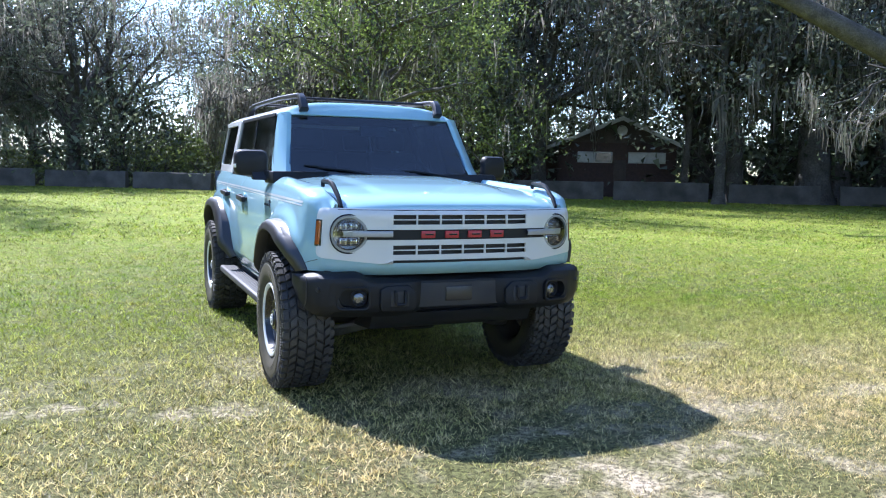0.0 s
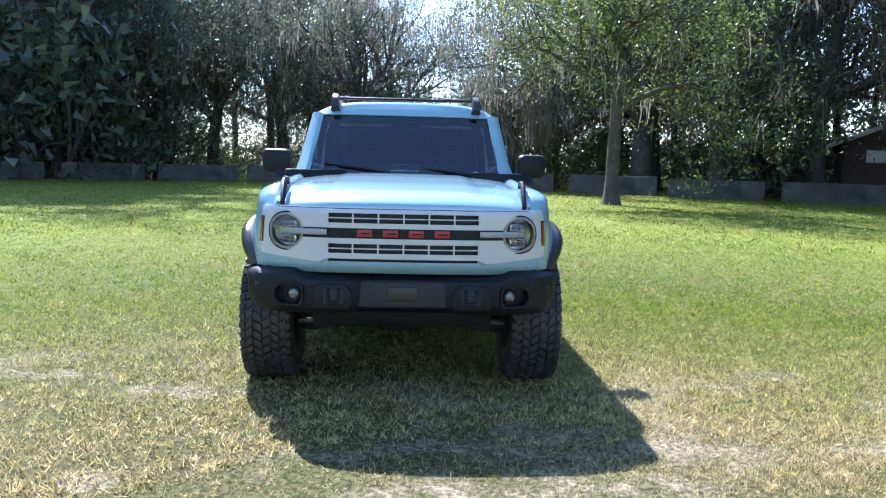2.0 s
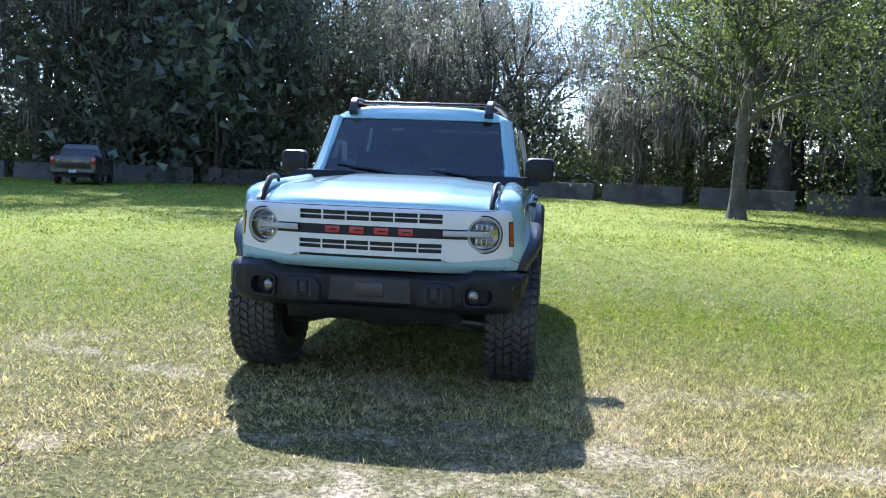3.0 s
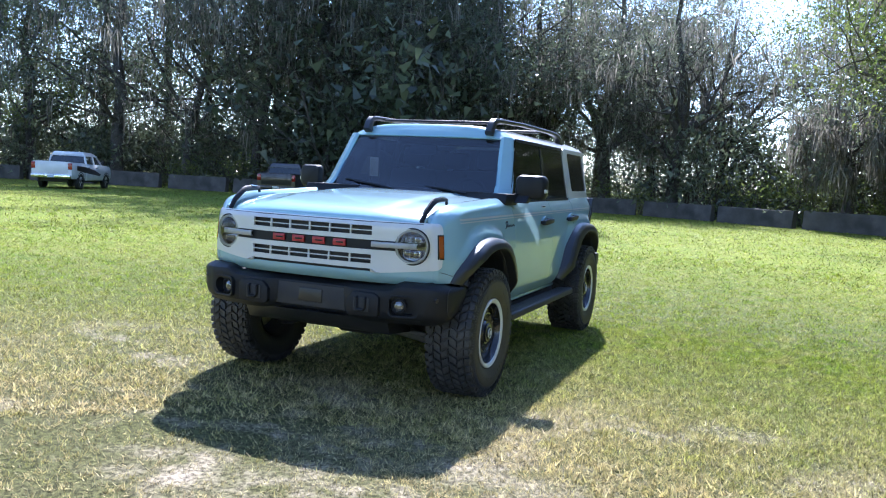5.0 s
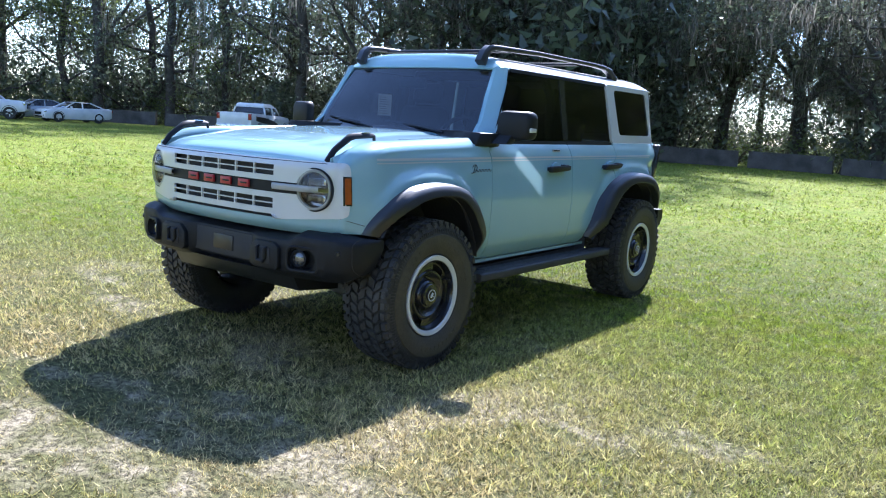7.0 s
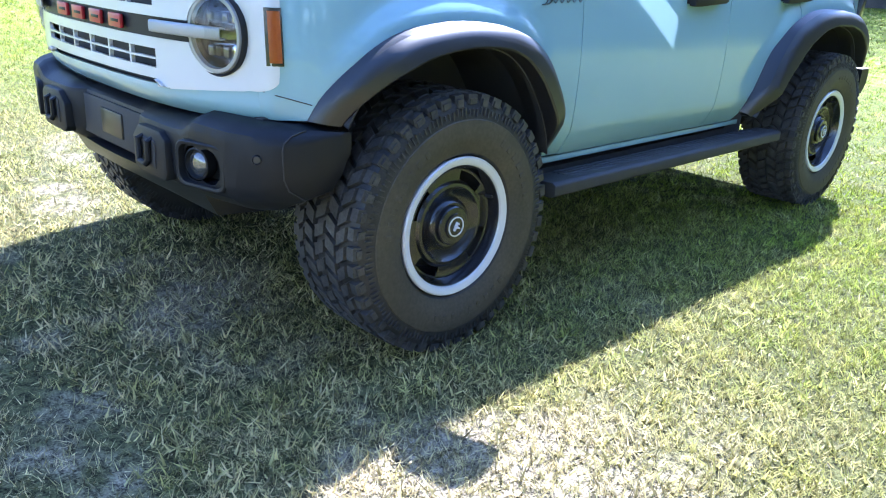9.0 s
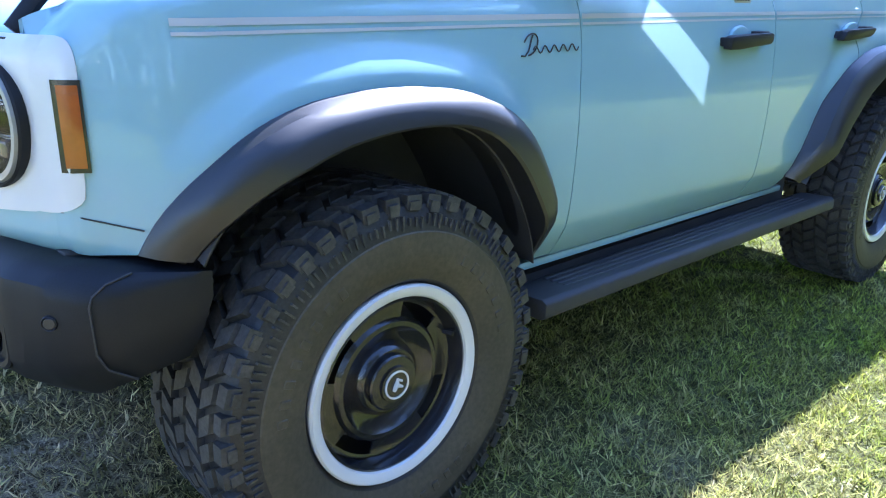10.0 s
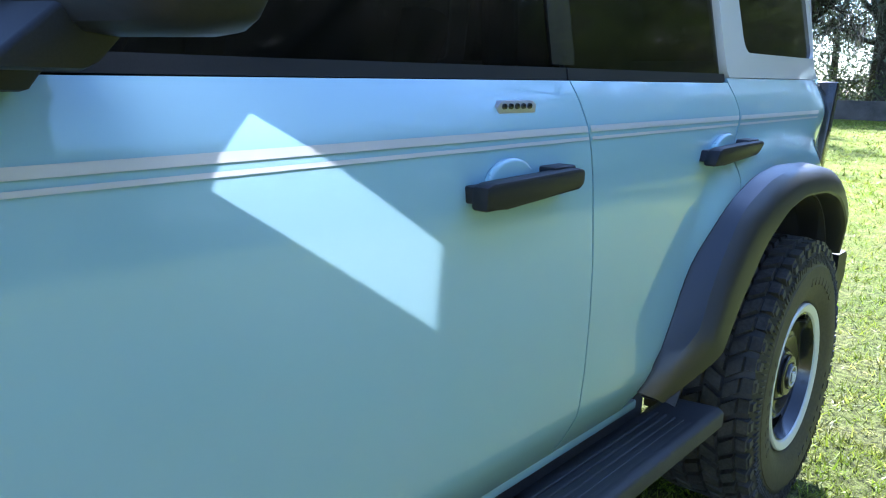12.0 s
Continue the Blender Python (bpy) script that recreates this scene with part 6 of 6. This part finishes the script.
# the depth of the woods, closing the view between the trunks
def deep_woods():
    rng = np.random.default_rng(12)
    near, deep = [], []
    for t in np.arange(0, EDGE_LENGTH - 0.1, 0.5):
        p = edge_at(t)[0]
        chord = edge_at(min(t + 9, EDGE_LENGTH - 0.2))[0] - edge_at(max(t - 9, 0.0))[0]
        n = Vector((chord.y, -chord.x)).normalized()
        west = p.x < -15
        for layer, count, o0, o1, k in ((near, 44 if west else 16, 7 if west else 14, 18 if west else 26, 24), (deep, 26, 18, 30, 17), (near, 24 if west else 10, 5, 14, 24), (near, 16, 12, 26, 24)):
            for _ in range(count * 2 if -15 < p.x < 1 and o0 > 5 else count):
                o = rng.uniform(o0, o1)
                x, y = p.x + n.x * o, p.y + n.y * o
                bearing = math.degrees(math.atan2(x - 1.0, y + 5.0))
                if 0.2 < bearing < 4.6 and x < 8:
                    z = 2.6 * rng.uniform()                      # the opening with sky
                elif -16 < bearing <= 0.2:
                    z = 8.5 * rng.uniform() ** 1.2
                elif 9 < x < 36 and 20 < y < 46:
                    continue                                     # the lawn round the house
                else:
                    z = (20.0 if west else 12.0) * rng.uniform() ** 1.15
                if o0 == 12:
                    z = min(z, 7.0 * rng.uniform())
                if o0 == 5:
                    z = min(z, 3.6 * rng.uniform())
                layer.append(np.array([x, y, z]) + rng.normal(0, 0.75, (k, 3)) * np.array([1, 1, 0.6]))
    for layer, size in ((near, 0.18), (deep, 0.28)):
        c = np.concatenate(layer)
        c[:, 2] = np.abs(c[:, 2])
        v, f = leaf_chips(rng, c, size)
        ob = raw("far_woods", v, f, LEAF, None, "dense dark woods behind the first trees")
        tagged(ob, category="woods", kind="stuff")
    pts = []
    for a in np.arange(radians(186), radians(366), 0.012):      # the far side, behind the walk
        r = rng.uniform(46, 58)
        pts.append(np.array([r * math.cos(a), r * math.sin(a), 0]) + np.stack([rng.normal(0, 0.9, 30), rng.normal(0, 0.9, 30), 14.0 * rng.uniform(0, 1, 30)], 1))
    v, f = leaf_chips(rng, np.concatenate(pts), 0.8)
    ob = raw("far_woods", v, f, LEAF, None, "dense dark woods across the field")
    tagged(ob, category="woods", kind="stuff")
deep_woods()

# ---- concrete barrier blocks along the field's edge ----
def barrier(a, b, height=0.95):
    d = Vector((b[0] - a[0], b[1] - a[1]))
    L = d.length
    bm = bmesh.new()
    rng = random.Random(int(L * 1000) + int(a[0] * 10))
    loops = []
    for k in range(9):
        x = L * k / 8
        j = [rng.uniform(-0.008, 0.008) for _ in range(6)]
        end = 0.03 if k in (0, 8) else 0.0
        loops.append([(x, -0.24 + j[0] + end, 0.0), (x, -0.235 + j[0] + end, 0.12), (x, -0.17 + j[1] + end, height - 0.05 + j[2]), (x, -0.13, height + j[2]), (x, 0.13, height + j[3]), (x, 0.17 + j[4] - end, height - 0.05 + j[3]), (x, 0.235 + j[5] - end, 0.12), (x, 0.24 - end, 0.0)])
    loft_faces(bm, loops, True, (True, True))
    ob = part("concrete_barrier", bm, CONCRETE, None, "weathered grey concrete barrier block on the grass", angle=30)
    ob.matrix_basis = pose(a[0], a[1], 0, 0, 0, math.degrees(math.atan2(d.y, d.x)))
    return tagged(ob, category="barrier", group="barrier blocks along the field")
rng_b = random.Random(5)
t = math.dist(EDGE[0], EDGE[1]) + math.dist(EDGE[1], EDGE[2]) - 3.2
while t < EDGE_LENGTH - 18:
    ln = 4.7 + rng_b.uniform(-0.25, 0.25)
    barrier(edge_at(t)[0], edge_at(t + ln)[0], 0.95 + rng_b.uniform(-0.04, 0.04))
    t += ln + rng_b.uniform(0.5, 1.0)

# ---- brick house under the trees ----
BRICK = mat("dark_brick", (0.075, 0.046, 0.038), 0.9, dark=(0.05, 0.034, 0.030), scale=6, fine=0.3, fine_scale=30, bump=0.6, bump_scale=16)
SIDING = mat("brown_siding", (0.085, 0.065, 0.055), 0.85, dark=(0.06, 0.047, 0.04), scale=3, fine=0.2, fine_scale=25, bump=0.3, bump_scale=12)
SHINGLE = mat("grey_shingle", (0.14, 0.135, 0.13), 0.9, dark=(0.09, 0.088, 0.085), scale=3, fine=0.3, fine_scale=18, bump=0.5, bump_scale=10)
FASCIA = mat("pale_paint", (0.50, 0.49, 0.46), 0.6, dark=(0.38, 0.37, 0.34), scale=4, fine=0.1)
HOUSE_GLASS = mat("window_glass", (0.05, 0.055, 0.06), 0.08, dark=(0.10, 0.10, 0.10), scale=2)
BLIND = mat("window_blind", (0.55, 0.54, 0.50), 0.7, dark=(0.45, 0.44, 0.40), scale=5)
house = thing("house", "low dark brick house with a gable under mossy oaks", "house", at=(25.6, 33.2, 0))
house.rotation_euler = (0, 0, math.atan2(-0.55, 0.83))
# its own x runs along the gable front, its y into the house
w, e, r, dp = 3.35, 3.15, 4.65, 9.0
bm = box((-w, 0, 0), (w, dp, e), 0.0)
part("brick_wall", bm, BRICK, house)
bm = prism([(-w, e), (w, e), (0.25, r - 0.12)], "y", 0.02, dp)
part("gable", bm, SIDING, house, "brown board gable")
for s in (-1, 1):
    ex, ez = s * (w + (1.1 if s < 0 else 0.5)), e - (0.42 if s < 0 else 0.18)
    bm = prism([(0.25, r), (ex, ez), (ex, ez - 0.14), (0.25, r - 0.16)], "y", -0.55, dp + 0.5)
    rf = part("roof", bm, SHINGLE, house)
    bm = prism([(0.25, r - 0.0), (ex, ez), (ex, ez - 0.22), (0.25, r - 0.24)], "y", -0.60, -0.553)
    part("fascia", bm, FASCIA, rf, "pale weathered fascia board")
bm = box((-w - 3.4, 1.6, 0), (-w, dp, 2.5), 0.0)
part("side_wing", bm, BRICK, house)
bm = prism([(-w - 3.9, 2.45), (-w + 0.02, 3.4), (-w + 0.02, 3.25), (-w - 3.9, 2.3)], "y", 1.0, dp)
part("roof", bm, SHINGLE, house)
for x0, x1 in ((-2.25, -0.25), (0.65, 2.75)):
    bm = box((x0, -0.05, 1.98), (x1, 0.03, 2.62), 0.01)
    win = part("window", bm, FASCIA, house, "white-framed window with pale blinds")
    mid = (x0 + x1) / 2
    part("pane", box((x0 + 0.06, -0.065, 2.05), (mid - 0.03, -0.04, 2.55)), BLIND, win)
    part("pane", box((mid + 0.03, -0.065, 2.05), (x1 - 0.06, -0.04, 2.55)), HOUSE_GLASS if x0 < 0 else BLIND, win)
part("door", box((-0.15, -0.03, 0.1), (0.55, 0.03, 2.15), 0.01), SIDING, house, "dark front door")
bm = lathe([(0.0, 0.02), (0.22, 0.02), (0.22, 0.05), (0.30, 0.05), (0.30, 0.0)], seg=20)
bmesh.ops.transform(bm, matrix=pose(0.25, 0.0, 3.86, 0, 0, -90), verts=bm.verts)
part("round_vent", bm, FASCIA, house, "round gable vent")

# ---- vehicles parked at the field's edge ----
CARWHITE = mat("white_car_paint", (0.80, 0.80, 0.80), 0.3, dark=(0.66, 0.67, 0.68), scale=2, coat=0.8)
CARSILVER = mat("silver_car_paint", (0.42, 0.44, 0.46), 0.3, 0.4, dark=(0.36, 0.38, 0.40), scale=2, coat=0.8)
CARDARK = mat("dark_car_paint", (0.018, 0.016, 0.018), 0.3, dark=(0.03, 0.02, 0.02), scale=2, coat=0.8)
BLACKGLASS = mat("parked_car_glass", (0.012, 0.014, 0.016), 0.05, dark=(0.02, 0.022, 0.025), scale=3, coat=0.5)


def parked_wheel(parent, x, y, r):
    s = 1 if y > 0 else -1
    prof = [(r * 0.60, 0.10), (r * 0.72, 0.115), (r * 0.94, 0.11), (r, 0.085), (r, -0.085), (r * 0.94, -0.11), (r * 0.6, -0.11)]
    def put(profile, seg=28):
        bm = lathe(profile, seg=seg)
        bmesh.ops.transform(bm, matrix=pose(x, y, r, 0, 0, 90 * s), verts=bm.verts)
        return bm
    wh = part("wheel", put([(r * 0.62, 0.07), (r * 0.60, 0.095), (r * 0.52, 0.08), (r * 0.2, 0.06), (0.0, 0.07)]), DARK, parent)
    part("tyre", put(prof), RUBBER, wh)
    for k in range(5):
        bm = box((0.06, -0.035, r * 0.2), (0.09, 0.035, r * 0.58), 0.005, None, 1, pose(x, y, r, 0, 0, 90 * s) @ pose(0, 0, 0, 72 * k + 20 * x))
        part("spoke", bm, STEEL, wh)


def rounded_section(w, z0, z1, r=0.09, tuck=0.04):
    """Half-width outline of a body section at one place along it."""
    return [(-w + tuck, z0), (-w, z0 + r), (-w, (z0 + z1) / 2), (-w + 0.015, z1 - r), (-w + r * 0.8, z1 - 0.01), (-w * 0.5, z1 + 0.008), (0, z1 + 0.012),
            (w * 0.5, z1 + 0.008), (w - r * 0.8, z1 - 0.01), (w - 0.015, z1 - r), (w, (z0 + z1) / 2), (w, z0 + r), (w - tuck, z0)]


def body_loft(stations):
    """stations: along, half width, floor height, top height."""
    bm = bmesh.new()
    loft_faces(bm, [[(x, y, z) for y, z in rounded_section(w, z0, z1)] for x, w, z0, z1 in stations], True, (True, True))
    return bm


def arches(parent, xs, y, r):
    for x in xs:
        for s in (1, -1):
            bm = bmesh.new()
            loft_faces(bm, [[(x + q * math.cos(a), s * (y + o), r + q * math.sin(a)) for q, o in ((r * 1.0, -0.06), (r * 1.17, -0.06), (r * 1.19, 0.012), (r * 1.10, 0.014))] for a in np.linspace(-0.15, math.pi + 0.15, 15)], False)
            part("wheel_arch", bm, DARK, parent, solid=0.006)


def pickup(name, label, at, heading, paint, second=None):
    """Its own x runs forward; length 5.9 m, height 1.95 m."""
    v = thing(name, label, "pickup truck", at=(at[0], at[1], 0))
    v.rotation_euler = (0, 0, radians(heading))
    second = second or paint
    part("nose", body_loft([(2.92, 0.86, 0.62, 1.05), (2.86, 0.95, 0.56, 1.17), (2.6, 0.99, 0.50, 1.24), (1.35, 1.0, 0.46, 1.30), (1.25, 1.0, 0.46, 1.30)]), paint, v)
    part("cab_body", body_loft([(1.24, 1.0, 0.46, 1.31), (0.2, 1.01, 0.46, 1.32), (-0.98, 1.01, 0.46, 1.32)]), second, v)
    part("cargo_box", body_loft([(-1.02, 1.0, 0.50, 1.36), (-2.8, 1.0, 0.54, 1.38), (-2.92, 0.98, 0.56, 1.38)]), paint, v)
    part("box_floor", box((-2.82, -0.86, 1.36), (-1.10, 0.86, 1.402), 0.0), DARK, v)
    # cab top with glass
    bm = bmesh.new()
    loft_faces(bm, [[(1.30, -0.90, 1.30), (1.30, 0.90, 1.30), (-0.98, 0.92, 1.30), (-0.98, -0.92, 1.30)], [(0.78, -0.80, 1.70), (0.78, 0.80, 1.70), (-0.88, 0.82, 1.70), (-0.88, -0.82, 1.70)]], True, (True, True))
    part("cab_glass", bm, BLACKGLASS, v, "dark cab glass")
    bm = bmesh.new()
    loft_faces(bm, [[(0.42, -0.72, 1.93), (0.42, 0.72, 1.93), (-0.78, 0.74, 1.94), (-0.78, -0.74, 1.94)], [(0.72, -0.795, 1.84), (0.72, 0.795, 1.84), (-0.88, 0.815, 1.85), (-0.88, -0.815, 1.85)], [(0.80, -0.81, 1.72), (0.80, 0.81, 1.72), (-0.90, 0.83, 1.72), (-0.90, -0.83, 1.72)]], True, (True, False))
    bmesh.ops.bevel(bm, geom=list(bm.edges), offset=0.03, segments=2, affect="EDGES")
    part("cab_roof", bm, paint, v)
    for s in (1, -1):
        for pts in ([(1.32, 0.93, 1.30), (0.80, 0.815, 1.74)], [(0.22, 0.94, 1.30), (0.20, 0.835, 1.74)], [(-0.96, 0.94, 1.30), (-0.88, 0.84, 1.74)]):
            part("cab_pillar", tube([(x, s * y, z) for x, y, z in pts], 0.05, 6), paint, v)
        bm = box((0.95, min(s * 1.02, s * 1.20), 1.32), (1.08, max(s * 1.02, s * 1.20), 1.52), 0.03)
        part("door_mirror", bm, DARK, v)
        part("tail_lamp", box((-2.935, min(s * 0.80, s * 0.985), 1.0), (-2.86, max(s * 0.80, s * 0.985), 1.33), 0.015), REDLENS, v, "red tail lamp")
        part("headlight", box((2.72, min(s * 0.66, s * 0.955), 0.95), (2.90, max(s * 0.66, s * 0.955), 1.15), 0.02), CHROME, v)
        if paint is CARWHITE:
            bm = prism([(-2.3, 0.98), (-1.2, 0.86), (0.9, 0.70), (1.1, 0.78), (0.2, 1.0), (-1.1, 1.16), (-2.3, 1.22)], "y", s * 1.006, s * 1.014)
            part("side_graphic", bm, CARDARK, v, "dark side graphic")
        for x in (0.95, -0.15):
            part("door_handle", box((x - 0.62, min(s * 1.0, s * 1.03), 1.10), (x - 0.42, max(s * 1.0, s * 1.03), 1.14), 0.008), DARK, v)
    part("rear_bumper", box((-3.06, -0.96, 0.55), (-2.90, 0.96, 0.74), 0.03), CARDARK if paint is CARDARK else CHROME, v, "rear bumper")
    part("tailgate", box((-2.945, -0.78, 0.80), (-2.90, 0.78, 1.37), 0.015), paint, v)
    part("number_plate", box((-3.07, -0.16, 0.58), (-3.055, 0.16, 0.72), 0.004), PAPER, v, "plain pale number plate")
    part("grille", box((2.88, -0.62, 0.72), (2.95, 0.62, 1.08), 0.02), TRIM, v)
    part("chassis", box((-2.6, -0.7, 0.36), (2.5, 0.7, 0.60), 0.03), DARK, v)
    arches(v, (1.95, -1.75), 0.995, 0.41)
    for x in (1.95, -1.75):
        for y in (0.90, -0.90):
            parked_wheel(v, x, y, 0.41)
    return v


def coupe(name, label, at, heading, paint, category="car", tall=1.38, nose=True):
    """A low two-box car, 4.8 m long."""
    v = thing(name, label, category, at=(at[0], at[1], 0))
    v.rotation_euler = (0, 0, radians(heading))
    body = part("body", body_loft([(2.38, 0.72, 0.30, 0.66), (2.30, 0.86, 0.22, 0.76), (1.9, 0.92, 0.20, 0.86), (0.9, 0.94, 0.20, 0.96), (0.0, 0.94, 0.20, 0.97), (-1.3, 0.95, 0.22, 1.00), (-2.1, 0.93, 0.28, 1.02), (-2.34, 0.84, 0.36, 0.98), (-2.40, 0.76, 0.42, 0.90)]), paint, v)
    bm = bmesh.new()
    loft_faces(bm, [[(1.0, -0.80, 0.92), (1.0, 0.80, 0.92), (-1.75, 0.78, 0.98), (-1.75, -0.78, 0.98)], [(0.22, -0.60, tall - 0.05), (0.22, 0.60, tall - 0.05), (-0.85, 0.58, tall - 0.04), (-0.85, -0.58, tall - 0.04)]], True, (True, True))
    part("cabin_glass", bm, BLACKGLASS, v, "dark cabin glass")
    bm = bmesh.new()
    loft_faces(bm, [[(0.30, -0.63, tall - 0.055), (0.30, 0.63, tall - 0.055), (-0.92, 0.61, tall - 0.05), (-0.92, -0.61, tall - 0.05)], [(0.12, -0.52, tall), (0.12, 0.52, tall), (-0.75, 0.50, tall), (-0.75, -0.50, tall)]], True, (True, True))
    part("cabin_roof", bm, paint, v)
    for s in (1, -1):
        for pts in ([(1.02, 0.82, 0.93), (0.25, 0.62, tall - 0.04)], [(-0.25, 0.80, 0.96), (-0.30, 0.62, tall - 0.04)], [(-1.80, 0.78, 0.98), (-0.88, 0.60, tall - 0.04)]):
            part("cabin_pillar", tube([(x, s * y, z) for x, y, z in pts], 0.045, 6), paint, v)
        part("headlight", box((2.12, min(s * 0.55, s * 0.86), 0.62), (2.34, max(s * 0.55, s * 0.86), 0.72), 0.02), CHROME, v)
        part("tail_lamp", box((-2.41, min(s * 0.40, s * 0.82), 0.76), (-2.33, max(s * 0.40, s * 0.82), 0.90), 0.015), REDLENS, v)
        part("door_mirror", box((0.55, min(s * 0.92, s * 1.06), 0.96), (0.70, max(s * 0.92, s * 1.06), 1.08), 0.025), paint, v)
        part("fog_light", box((2.28, min(s * 0.55, s * 0.75), 0.36), (2.38, max(s * 0.55, s * 0.75), 0.44), 0.015), TRIM, v)
    part("grille", box((2.33, -0.45, 0.44), (2.41, 0.45, 0.62), 0.02), TRIM, v, "black front grille")
    part("lower_intake", box((2.30, -0.5, 0.26), (2.39, 0.5, 0.36), 0.02), TRIM, v)
    arches(v, (1.45, -1.35), 0.925, 0.34)
    for x in (1.45, -1.35):
        for y in (0.84, -0.84):
            parked_wheel(v, x, y, 0.34)
    return v


pickup("pickup_truck", "white pickup truck seen from its tail, parked on the grass", (-32.2, 26.6), 117, CARWHITE)
pickup("pickup_truck", "black pickup truck parked in the trees' shade", (-22.2, 32.0), 112, CARDARK)
pickup("pickup_truck", "white pickup truck parked side-on at the woods", (-52.6, 20.5), 55, CARWHITE)
pickup("pickup_truck", "white pickup truck parked beside another at the woods", (-54.4, 16.4), 57, CARWHITE)
coupe("coupe", "white two-door coupe parked at the woods", (-49.8, 25.4), 268, CARWHITE)
coupe("sedan", "silver sedan parked beside a white coupe", (-53.8, 24.9), 262, CARSILVER, tall=1.43)
